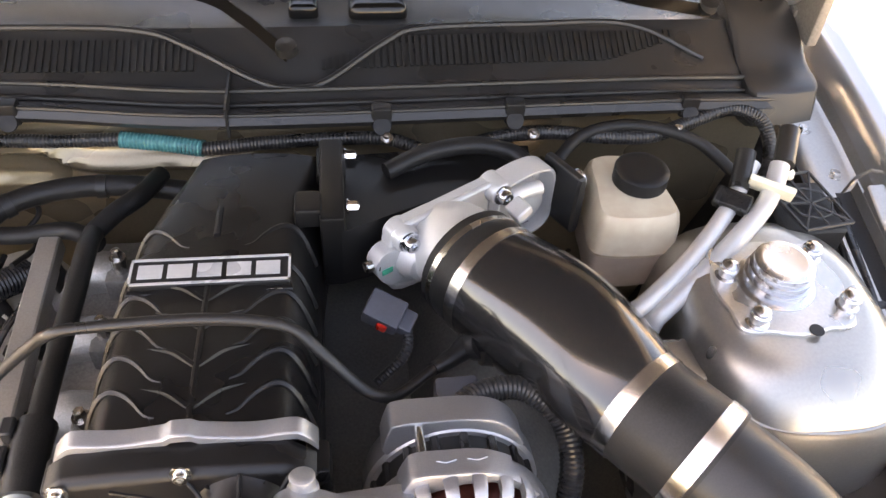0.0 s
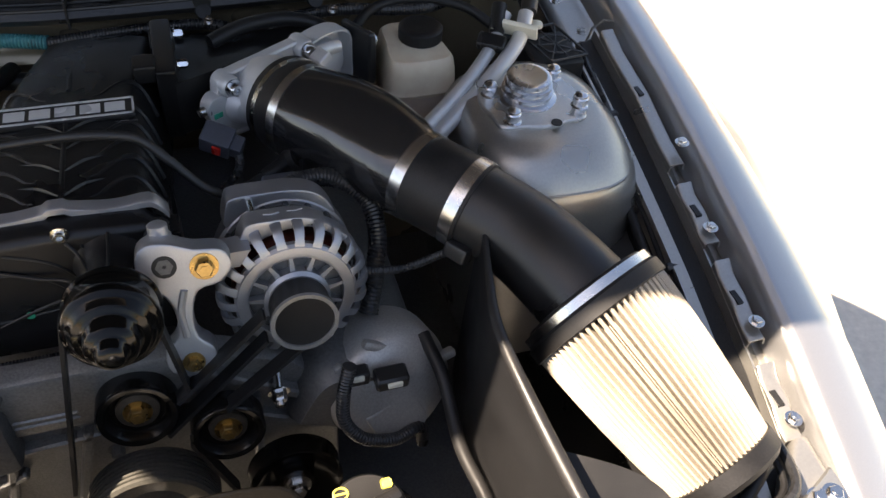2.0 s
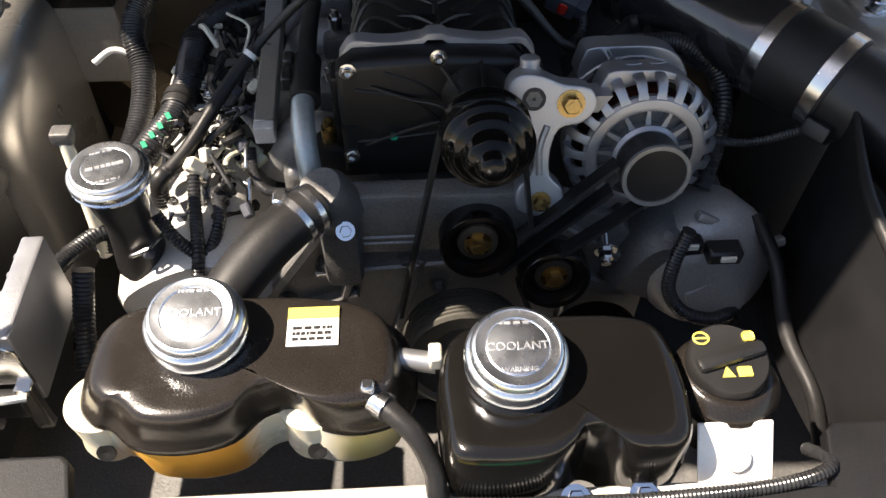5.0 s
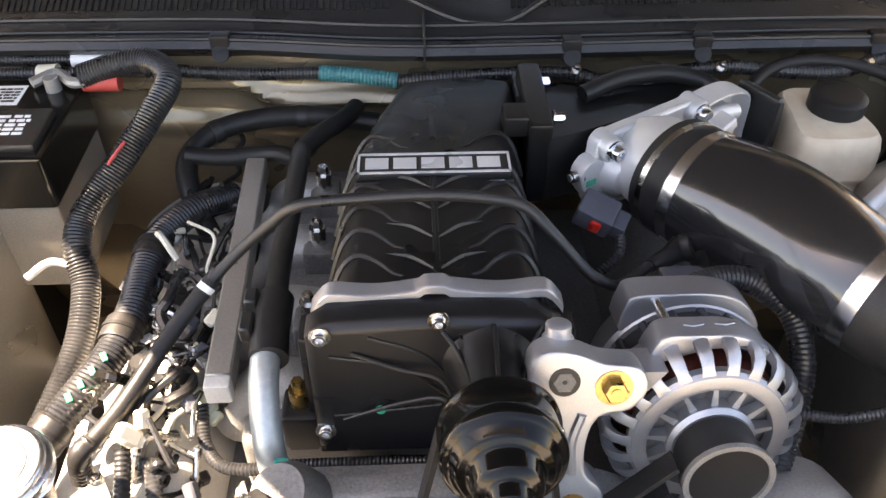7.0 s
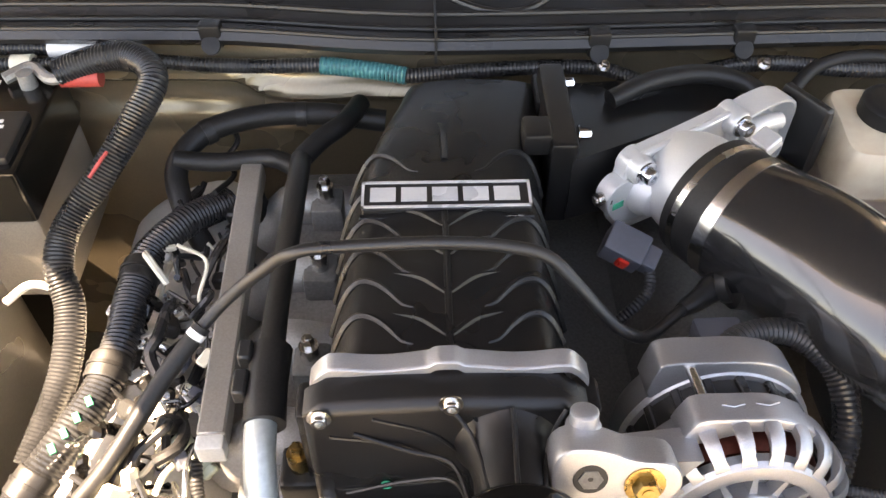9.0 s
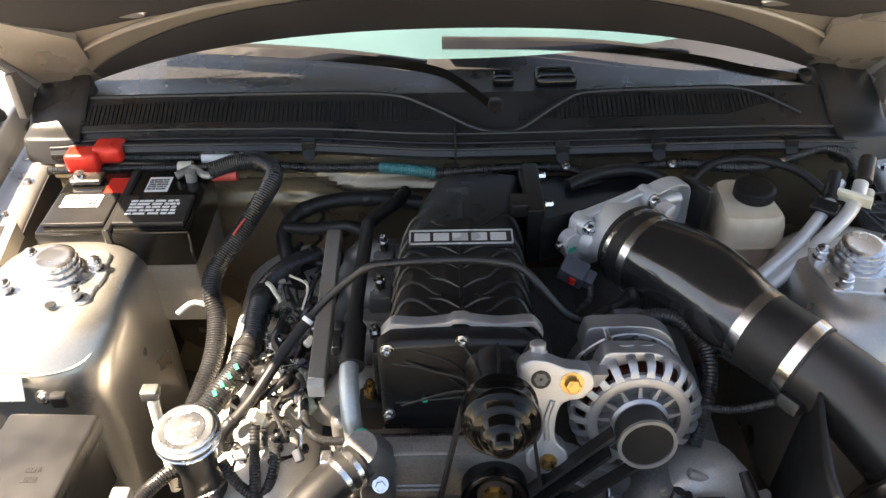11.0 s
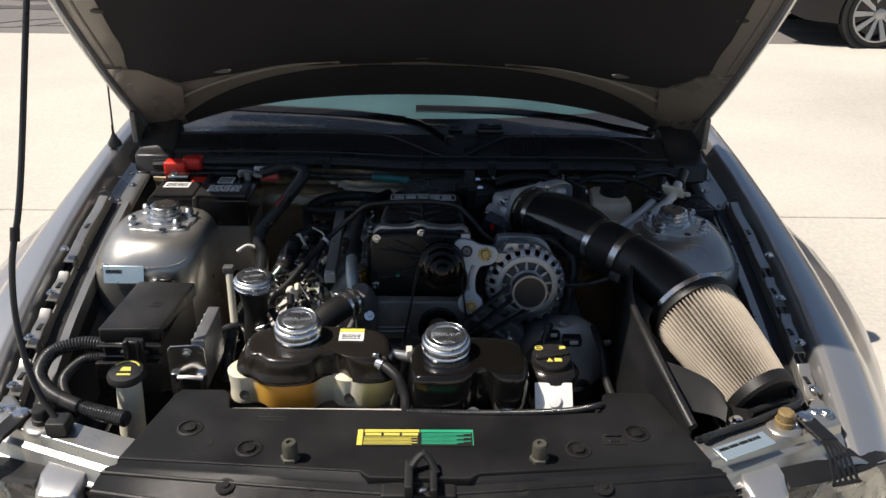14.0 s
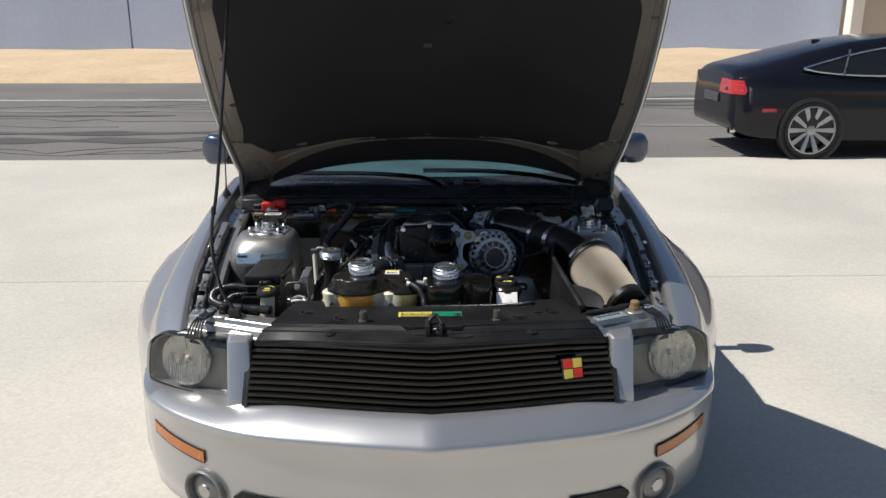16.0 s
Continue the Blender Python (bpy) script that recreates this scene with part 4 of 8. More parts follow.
    # strut tower
    tx, ty = s * 0.640, 0.685
    lv = []
    for z, a, b, e in ((0.50, 0.128, 0.165, 4), (0.70, 0.130, 0.165, 4), (0.78, 0.130, 0.165, 3.6), (0.815, 0.128, 0.158, 3.2), (0.83, 0.125, 0.152, 3.0), (0.850, 0.118, 0.138, 2.7), (0.866, 0.107, 0.122, 2.5), (0.874, 0.095, 0.106, 2.3), (0.876, 0.083, 0.092, 2.2), (0.877, 0.02, 0.02, 2)):
        lean = -s * 0.016 * max(0, (z - 0.80) / 0.076)
        lv.append([V(tx + lean + math.copysign(abs(math.cos(t)) ** (2 / e), math.cos(t)) * a, ty + math.copysign(abs(math.sin(t)) ** (2 / e), math.sin(t)) * b, z) for t in [2 * math.pi * i / 48 for i in range(48)]])
    cx, cy = s * 0.619, 0.690
    tower = part("strut_tower", loft(lv), BAYPAINT, car, "painted domed strut tower")
    MOUNT = material("zinc_plated_mount", (0.55, 0.54, 0.52), 0.32, 0.85, 300, 0.12, 20, 0.02)
    # a clamped cover plate on top
    plate = [(math.cos(t) * (0.076 + 0.014 * max(0, math.cos(4 * t - math.pi)) ** 2), math.sin(t) * (0.070 + 0.014 * max(0, math.cos(4 * t - math.pi)) ** 2)) for t in [2 * math.pi * i / 64 for i in range(64)]]
    part("mount_plate", prism([(cx + x, cy + y) for x, y in plate], 0.876, 0.882, 0.002, 1), MOUNT, tower, "pressed strut mount plate")
    part("centre_cap", lathe([(0.043, 0), (0.044, 0.004), (0.034, 0.007), (0.034, 0.010), (0.0375, 0.011), (0.0375, 0.016), (0.032, 0.0175), (0.032, 0.020), (0.035, 0.021), (0.035, 0.026), (0.030, 0.0275), (0.030, 0.030), (0.0325, 0.031), (0.0325, 0.036), (0.030, 0.038), (0.024, 0.0385), (0.0225, 0.0375), (0, 0.0375)], aim((cx - s * 0.004, cy + 0.004, 0.880), (0, 0, 1)), 40), MACHINED, tower, "turned aluminium strut cap")
    for dx, dy in ((-0.056, 0.018), (0.052, 0.040), (0.064, -0.034), (-0.046, -0.050)):
        part("stud_cap", lathe([(0.013, 0), (0.013, 0.004), (0.0098, 0.006), (0.0098, 0.012), (0.0112, 0.0135), (0.0112, 0.017), (0.0094, 0.019), (0.0094, 0.022), (0.0055, 0.025), (0, 0.025)], aim((s * (0.619 + dx), cy + dy, 0.879), (0, 0, 1)), 24), MACHINED, tower, "chrome stud cap")
    part("seam", tube([(s * 0.530, 0.700, 0.858), (s * 0.528, 0.640, 0.848), (s * 0.532, 0.585, 0.838), (s * 0.560, 0.545, 0.829), (s * 0.64, 0.531, 0.827), (s * 0.71, 0.545, 0.827), (s * 0.755, 0.60, 0.827)], 0.003, 6, 6), BAYPAINT, tower)
    part("hole", lathe([(0.008, 0), (0.008, 0.0015), (0, 0.0015)], aim((cx + 0.015, cy - 0.066, 0.882), (0, 0, 1)), 16), INK, tower)
def firewall_y(x, z):
    """The firewall's pressing: a ledge, a long bead that steps down, and soft swellings."""
    bead = lambda zc, w: math.exp(-((z - zc) / w) ** 2)
    f = min(1, max(0, (x + 0.25) / 0.05))
    top = 0.866 - 0.024 * f * f * (3 - 2 * f)
    y = 1.0 + 0.02 * (x / 0.7) ** 2
    y -= 0.016 * bead(top, 0.011) * (x < 0.02) + 0.010 * bead(0.795, 0.016) * (x < -0.08) + 0.010 * bead(0.900, 0.008) * (x > 0.0)
    y -= 0.010 * math.exp(-((x + 0.16) / 0.05) ** 2) * bead(0.845, 0.05) + 0.008 * math.sin(8 * x + 1) * bead(0.82, 0.05) + 0.012 * math.exp(-((x - 0.42) / 0.09) ** 2) * bead(0.83, 0.05)
    return y


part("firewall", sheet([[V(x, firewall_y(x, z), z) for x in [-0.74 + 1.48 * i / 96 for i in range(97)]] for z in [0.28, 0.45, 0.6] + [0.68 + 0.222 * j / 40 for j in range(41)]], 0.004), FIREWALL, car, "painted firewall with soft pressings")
part("bay_floor", box(-0.66, -0.05, 0.30, 0.66, 1.02, 0.32, 0, 1), BLOCK, car)
part("floor_pan", box(-0.85, 1.0, 0.06, 0.85, 4.25, 0.10, 0.01, 1), BLOCK, car)
part("radiator", box(-0.36, -0.02, 0.36, 0.36, 0.03, 0.76, 0.006, 1), BLOCK, car, "black radiator core")
part("radiator_rail", prism([(-0.335, 0.03), (0.40, 0.03), (0.40, 0.060), (0.0, 0.060), (-0.03, 0.070), (-0.335, 0.070)], 0.755, 0.786, 0.003, 1), HEADMETAL, car, "bare painted upper rail")
for s in (-1, 1):
    def ridge(x):
        return float(np.interp(x, (0.44, 0.49, 0.68, 0.745, 0.77), (-0.076, -0.066, 0.008, 0.038, 0.052)))

    beam_rows = []
    for x in (0.445, 0.47, 0.50, 0.53, 0.57, 0.61, 0.65, 0.69, 0.72, 0.742, 0.762):
        end = 0.010 * max(0, (x - 0.70) / 0.06)
        beam_rows.append([V(s * x, ridge(x) + dy, z - end * (z > 0.76)) for dy, z in ((0.052, 0.745), (0.052, 0.782), (0.049, 0.786), (0.022, 0.786), (0.017, 0.7845), (0.003, 0.7845), (0.0, 0.7835), (-0.003, 0.780), (-0.007, 0.769), (-0.010, 0.767), (-0.019, 0.7655), (-0.022, 0.763), (-0.029, 0.747), (-0.033, 0.744), (-0.040, 0.743))])
    beam = part("crossmember", sheet(beam_rows, 0.003), BAYPAINT, car, "painted front crossmember with a stepped front")
    part("raised_seat", lathe([(0.032, 0), (0.028, 0.004), (0.018, 0.005), (0, 0.005)], aim((s * 0.645, 0.022, 0.785), (0, 0, 1)), 32), BAYPAINT, beam)
    gus = [(0.715, 0.10), (0.765, 0.16), (0.782, 0.15), (0.772, 0.05), (0.745, 0.02)]
    part("gusset", prism([(s * x, y) for x, y in gus][::s], 0.715, 0.752, 0.010, 3), BAYPAINT, beam)
    part("headlight_ledge", prism([(s * x, y) for x, y in ((0.615, -0.085), (0.615, -0.05), (0.74, 0.05), (0.765, 0.10), (0.778, 0.09), (0.790, 0.005), (0.74, -0.028))][::s], 0.710, 0.730, 0.004, 1), PLASTIC, car)
    comb = part("bracket_comb", prism([(s * x, y) for x, y in ((0.672, 0.040), (0.682, 0.050), (0.700, 0.048), (0.708, 0.036), (0.722, -0.022), (0.690, -0.026))][::-s], 0.787, 0.793, 0.002, 1), MATTE, car, "black comb-shaped bracket")
    for k in range(5):
        x0, x1 = 0.693 + 0.0060 * k, 0.696 + 0.0110 * k
        part("finger", tube([(s * x0, -0.022, 0.790), (s * (x0 * 0.6 + x1 * 0.4), -0.050, 0.783), (s * x1, -0.086 + 0.003 * k, 0.750)], 0.0030, 6, 4), MATTE, comb)
    part("foot_bar", tube([(s * 0.693, -0.087, 0.749), (s * 0.744, -0.075, 0.749)], 0.004, 6, 2), MATTE, comb)
    part("screw", lathe([(0.014, 0), (0.013, 0.004), (0, 0.006)], aim((s * 0.689, 0.038, 0.793), (0, 0, 1)), 24), STEEL, comb)
    for x, y in ((0.722, 0.066), (0.742, 0.066)):
        part("bolt", hexbolt((s * x, y, 0.780), (0, 0, 1), 0.009), STEEL, beam)
    stop = part("bump_stop", lathe([(0.017, 0), (0.017, 0.010), (0.014, 0.011), (0.0145, 0.026), (0.012, 0.029), (0, 0.029)], aim((s * 0.645, 0.022, 0.789), (0, 0, 1)), 20), material("worn_brass_rubber", (0.20, 0.14, 0.06), 0.6, 0.1, 300, 0.3, 50, 0.03) if s > 0 else MATTE, car, "threaded bump stop")
# antenna and prop rod
part("antenna", merge(lathe([(0.019, 0), (0.018, 0.010), (0.011, 0.022), (0.007, 0.030), (0.004, 0.036), (0.0032, 0.06)], aim((-0.874, 1.11, 0.925), (0, 0, 1)), 20), tube([(-0.874, 1.11, 0.95), (-0.875, 1.16, 1.4), (-0.876, 1.19, 1.72)], 0.0028, 6, 3)), PLASTIC, car, "thin black whip antenna")
prop = part("prop_rod", tube([(-0.606, 0.0, 0.803), (-0.648, 0.028, 0.86), (-0.679, 0.073, 0.952), (-0.687, 0.115, 1.045), (-0.678, 0.156, 1.127), (-0.673, 0.20, 1.22), (-0.668, 0.30, 1.43), (-0.660, 0.455, 1.755)], 0.0055, 10, 6), PLASTIC, car, "thin black bonnet prop rod")
part("collar", lathe([(0.0056, -0.012), (0.008, -0.012), (0.008, 0.012), (0.0056, 0.012)], aim((-0.6835, 0.138, 1.09), (0, 0.45, 1)), 14, True), RUBBER, prop)
part("foot", box(-0.624, -0.018, 0.786, -0.588, 0.018, 0.813, 0.005, 2), PLASTIC, prop)
# ---- engine bay: structure of the engine ----
engine = thing("engine", (0, 0.66, 0.32), "dark metal engine block with bare heads", "engine")
part("block", box(-0.27, 0.42, 0.32, 0.27, 0.93, 0.70, 0.03, 3), BLOCK, engine)
MT = Matrix(((1, 0, 0, 0), (0, 0, -1, 0.425), (0, 1, 0, 0), (0, 0, 0, 1)))
tcv = part("timing_cover", prism([(-0.22, 0.40), (0.27, 0.40), (0.27, 0.68), (0.22, 0.76), (0.11, 0.815), (-0.12, 0.815), (-0.16, 0.74), (-0.22, 0.66)], 0.0, 0.030, 0.010, 2, MT), TIMING, engine, "dark cast timing cover with ribs")
part("boss_plate", prism([(-0.11, 0.735), (0.10, 0.735), (0.115, 0.80), (0.09, 0.83), (-0.10, 0.83), (-0.125, 0.80)], 0.020, 0.042, 0.008, 2, MT), TIMING, tcv)
for (x0, z0), (x1, z1), w in (((-0.21, 0.66), (-0.12, 0.80), 0.008), ((-0.15, 0.70), (0.10, 0.72), 0.006), ((-0.10, 0.73), (-0.14, 0.56), 0.006), ((-0.02, 0.72), (-0.06, 0.56), 0.006), ((0.10, 0.72), (0.24, 0.64), 0.008), ((0.10, 0.80), (0.26, 0.68), 0.007), ((0.17, 0.72), (0.16, 0.55), 0.006), ((-0.20, 0.62), (-0.10, 0.66), 0.006), ((-0.09, 0.755), (-0.02, 0.755), 0.004), ((-0.09, 0.765), (-0.02, 0.765), 0.004)):
    d = V(x1 - x0, z1 - z0, 0).normalized()
    n = V(-d.y, d.x, 0) * w
    part("rib", prism([(x0 - n.x, z0 - n.y), (x1 - n.x, z1 - n.y), (x1 + n.x, z1 + n.y), (x0 + n.x, z0 + n.y)], 0.026, 0.044, 0.003, 1, MT), TIMING, tcv)
for x, z in ((-0.135, 0.715), (-0.04, 0.712), (0.075, 0.712), (-0.19, 0.645), (0.175, 0.745), (0.225, 0.665), (-0.135, 0.785), (0.10, 0.80), (0.0, 0.66)):
    part("bolt", hexbolt(MT @ V(x, z, 0.030), (0, -1, 0), 0.008, 0.012), BLOCK, tcv)


def valve_cover(s):
    rings = []
    for y, k in ((0.36, 0.86), (0.375, 0.97), (0.40, 1), (0.9, 1), (0.92, 0.9)):
        c = V(s * 0.30, y, 0.685)
        a = radians(28 * s)
        pr = [(-0.085, -0.05), (-0.088, 0.02), (-0.072, 0.05), (-0.03, 0.062), (0.03, 0.062), (0.072, 0.05), (0.088, 0.02), (0.085, -0.05)]
        rings.append([c + V(k * (x * math.cos(a) + z * math.sin(a)), 0, k * (-x * math.sin(a) + z * math.cos(a))) for x, z in spline(pr, 3)])
    return loft(rings)


part("valve_cover", valve_cover(-1), HEADMETAL, engine, "bare metal valve cover")
part("valve_cover", valve_cover(1), BLOCK, engine, "dark valve cover")
man = part("intake_manifold", box(-0.185, 0.47, 0.70, 0.085, 0.90, 0.79, 0.015, 3), TIMING, engine, "cast lower intake manifold")
for y in (0.53, 0.63, 0.73, 0.83):
    part("runner", tube([(-0.10, y, 0.79), (-0.16, y, 0.80), (-0.20, y, 0.745)], 0.026, 14, 6), DARKALU, man)
for y in (0.475, 0.585, 0.70, 0.80):
    bolt = part("stud", merge(hexbolt((-0.124, y + 0.015, 0.842), (0, 0, 1), 0.0062, 0.012), lathe([(0.0095, -0.03), (0.0095, -0.002), (0.008, 0)], aim((-0.124, y + 0.015, 0.842), (0, 0, 1)), 16)), GOLD if y < 0.58 else STEEL, engine, "plated stud and washer")
    part("boss", box(-0.142, y - 0.005, 0.77, -0.105, y + 0.035, 0.822, 0.006, 2), BLOCK if y > 0.5 else PLASTIC, engine)

# supercharger
XL = lambda y: float(np.interp(y, (0.46, 0.70, 0.76, 0.82, 0.87, 0.91), (-0.098, -0.096, -0.090, -0.074, -0.056, -0.046)))
ZT = lambda y: float(np.interp(y, (0.46, 0.50, 0.62, 0.72, 0.80, 0.86, 0.91), (0.951, 0.951, 0.943, 0.933, 0.928, 0.924, 0.916)))
XR = 0.106
XRR = lambda y: float(np.interp(y, (0.74, 0.80, 0.86, 0.92), (0.106, 0.112, 0.122, 0.132)))


def lid_z(x, y):
    xl = XL(y)
    xr = XRR(y)
    c, h = (xl + xr) / 2, (xr - xl) / 2
    q = min(1, abs(x - c) / h)
    return ZT(y) - 0.012 * q ** 2 - 0.052 * max(0, (q - 0.70) / 0.30) ** 2.2


def lid_ring(y, k=0.0):
    xl = XL(y)
    pts = [(xl - 0.004, 0.795), (xl - 0.002, 0.85)]
    n = 24
    for i in range(n + 1):
        x = xl + (XRR(y) - xl) * i / n
        pts.append((x, lid_z(x, y) - k))
    pts += [(XRR(y) + 0.002, 0.85), (XRR(y) + 0.004, 0.795)]
    return [V(x, y, z) for x, z in pts]


sc = thing("supercharger", (0, 0.66, 0.795), "black ribbed supercharger housing with a silver edge", "supercharger")
ysec = [0.512, 0.53, 0.55, 0.60, 0.65, 0.70, 0.74, 0.78, 0.81, 0.84, 0.87, 0.89, 0.905]
lid = part("lid", loft([lid_ring(y) for y in ysec] + [lid_ring(0.915, 0.012), lid_ring(0.918, 0.03)]), POWDER, sc, "black powder-coated lid")
for yk in (0.540, 0.578, 0.616, 0.655, 0.695, 0.755):
    for s in (-1, 1):
        c = (XL(yk) + XR) / 2
        h = (XR - XL(yk)) / 2
        pts = []
        for i in range(9):
            f = i / 8
            x = c + s * h * (0.985 - 0.70 * f)
            y = yk + 0.020 * math.sin(math.pi * min(1, f * 1.15)) - 0.016 * f * f
            pts.append((x, y, lid_z(x, y) - 0.0005))
        part("rib", tube(pts, 0.003, 6, 2, radii=(0.004, 0.004, 0.0035, 0.0025, 0.0012)), POWDER, lid)
for yk in (0.545, 0.590, 0.635, 0.672):
    for s in (-1, 1):
        part("chevron", tube([(0.004 + s * 0.002, yk - 0.012, lid_z(0.004, yk) - 0.001), (0.004 + s * 0.022, yk + 0.004, lid_z(0.02, yk)), (0.004 + s * 0.045, yk + 0.012, lid_z(0.045, yk) - 0.002)], 0.003, 6, 4, radii=(0.004, 0.003, 0.001)), POWDER, lid)
part("spine", tube([(0.004, 0.515, lid_z(0.004, 0.515) - 0.002), (0.004, 0.60, lid_z(0.004, 0.6) - 0.001), (0.004, 0.70, lid_z(0.004, 0.7) - 0.002)], 0.0035, 8, 4), POWDER, lid)
part("spine", tube([(0.006, 0.755, lid_z(0.004, 0.755) - 0.001), (0.006, 0.80, lid_z(0.004, 0.80) - 0.001)], 0.004, 8, 4), POWDER, lid)
# badge
bm_ = aim((0.006, 0.697, 0.9405), (0, 0.0, 1))
bdg = part("badge", box(-0.078, -0.0175, -0.010, 0.078, 0.0175, 0.0, 0.002, 1, bm_), INK, sc, "black badge with silver border and blocks")
part("border", merge(box(-0.078, 0.0145, 0, 0.078, 0.0172, 0.0012, 0, 1, bm_), box(-0.078, -0.0172, 0, 0.078, -0.0145, 0.0012, 0, 1, bm_), box(-0.078, -0.0172, 0, -0.0755, 0.0172, 0.0012, 0, 1, bm_), box(0.0755, -0.0172, 0, 0.078, 0.0172, 0.0012, 0, 1, bm_)), BADGE, bdg)
for k in range(5):
    part("block_mark", box(-0.070 + 0.0285 * k, -0.0088, 0, -0.070 + 0.0285 * k + 0.0235, 0.0088, 0.0012, 0, 1, bm_), BADGE, bdg)
part("ledge", box(-0.080, -0.024, -0.012, 0.080, -0.0178, -0.006, 0.001, 1, bm_), POWDER, bdg)
for x0, x1 in ((-0.035, -0.008), (0.0, 0.022), (0.055, 0.07)):
    part("ledge_edge", box(x0, -0.0245, -0.0065, x1, -0.0235, -0.0050, 0, 1, bm_), MACHINED, bdg)
# silver flange along the front of the lid
ft = []
for i in range(41):
    f = i / 40
    x = -0.104 + 0.214 * f
    q = abs(2 * f - 1)
    z = 0.954 + 0.003 * math.cos(2 * math.pi * f * 2) * (q < 0.75) - 0.020 * max(0, (q - 0.84) / 0.16) ** 1.5 + (0.004 if abs(f - 0.5) < 0.05 else 0)
    ft.append((x, z))
part("flange", loft([[V(x, 0.515, z - 0.003), V(x, 0.513, z), V(x, 0.500, z), V(x, 0.4975, z - 0.0015), V(x, 0.4965, z - 0.008), V(x, 0.515, z - 0.010)] for x, z in ft]), ALU, sc, "bare silver flange edge")
for s, xx in ((-1, -0.104), (1, 0.110)):
    part("corner_lug", box(xx - 0.012, 0.478, 0.80, xx + 0.010, 0.512, 0.920, 0.005, 2), POWDER, sc)
# front plate
pl = [(-0.105, 0.80), (-0.108, 0.93), (-0.09, 0.945), (0.0, 0.949), (0.085, 0.945), (0.108, 0.925), (0.105, 0.80)]
M = Matrix(((1, 0, 0, 0), (0, 0.16, -1, 0.499 - 0.16 * 0.945), (0, 1, 0, 0), (0, 0, 0, 1)))
front = part("front_plate", prism([(x, z) for x, z in pl], 0.0, 0.030, 0.009, 3, M), POWDER, sc, "black front plate with webs")
for p in ((-0.094, 0.468, 0.936), (0.003, 0.470, 0.949), (-0.097, 0.451, 0.832)):
    part("cap_screw", capbolt(p, (0, -1, 0.1), 0.0062, 0.0055), STEEL, front)
for path_ in (((-0.088, 0.915), (-0.03, 0.902), (0.012, 0.868)), ((0.020, 0.934), (0.034, 0.912), (0.040, 0.885)), ((0.066, 0.934), (0.068, 0.910), (0.068, 0.885)), ((-0.088, 0.850), (-0.03, 0.856), (0.005, 0.860)), ((-0.055, 0.934), (-0.010, 0.915), (0.020, 0.880)), ((0.092, 0.92), (0.088, 0.90), (0.082, 0.88))):
    part("rib", tube([M @ V(x, z, 0.0305) for x, z in path_], 0.0016, 6, 5), POWDER, front)
AX = V(0, -0.975, 0.22).normalized()
SP = V(0.046, 0.305, 0.938)
part("snout", lathe([(0.045, -0.165), (0.034, -0.155), (0.028, -0.13), (0.027, -0.085)], aim(SP, AX), 48), POWDER, front)
for pts in (((0.048, 0.468, 0.944), (0.048, 0.445, 0.942), (0.047, 0.42, 0.943), (0.046, 0.390, 0.951)), ((0.006, 0.468, 0.938), (0.016, 0.458, 0.928), (0.024, 0.435, 0.926), (0.029, 0.392, 0.940)), ((0.088, 0.468, 0.940), (0.078, 0.455, 0.930), (0.070, 0.43, 0.928), (0.064, 0.392, 0.938)), ((-0.070, 0.464, 0.918), (-0.03, 0.456, 0.906), (0.004, 0.444, 0.905), (0.017, 0.395, 0.922)), ((-0.080, 0.452, 0.845), (-0.03, 0.450, 0.868), (0.006, 0.440, 0.885), (0.018, 0.395, 0.905))):
    part("web_rib", tube(pts, 0.0020, 8, 6), POWDER, front)
part("paint_dot", lathe([(0.0045, 0), (0.0045, 0.002), (0.003, 0.0022), (0, 0.001)], aim(M @ V(-0.048, 0.856, 0.0305), (0, -1, 0.1)), 20), material("green_screw_seal", (0.0, 0.30, 0.17), 0.4), front)
part("pulley", lathe([(0.036, -0.088), (0.046, -0.087), (0.0475, -0.084), (0.0475, -0.079), (0.0450, -0.077), (0.0450, -0.058), (0.0475, -0.056), (0.0475, -0.048), (0.0462, -0.045), (0.0430, -0.0435), (0.0400, -0.042), (0.0370, -0.035), (0.0345, -0.033), (0.0300, -0.0325), (0.0272, -0.030), (0.0255, -0.018), (0.0235, -0.0145), (0.0180, -0.013), (0.0150, -0.011), (0.0140, -0.002), (0.0115, 0.001), (0.006, 0.0018), (0, 0.002)], aim(SP, AX), 56), PULLEYBLACK, sc, "glossy black pulley", angle=60)
part("coupler_block", merge(box(0.108, 0.86, 0.85, 0.142, 0.915, 0.918, 0.004, 2), box(0.112, 0.765, 0.83, 0.140, 0.905, 0.938, 0.005, 2), box(0.085, 0.775, 0.915, 0.115, 0.81, 0.942, 0.005, 2)), POWDER, sc, "black bolted joint flange")
for p in ((0.143, 0.905, 0.910), (0.143, 0.793, 0.930)):
    part("bolt", hexbolt(p, (1, 0, 0), 0.006, 0.012), CHROME, sc)
part("plenum", loft([[V(x, y, z) for x, y, z in ((0.135, 0.76, 0.84), (0.135, 0.765, 0.918), (0.135, 0.91, 0.905), (0.135, 0.93, 0.82))], [V(x, y, z) for x, y, z in ((0.235, 0.80, 0.83), (0.235, 0.81, 0.918), (0.255, 0.93, 0.895), (0.255, 0.94, 0.82))], [V(x, y, z) for x, y, z in ((0.37, 0.86, 0.83), (0.37, 0.87, 0.895), (0.38, 0.95, 0.88), (0.38, 0.955, 0.82))]]), POWDER, sc, "black rear plenum")

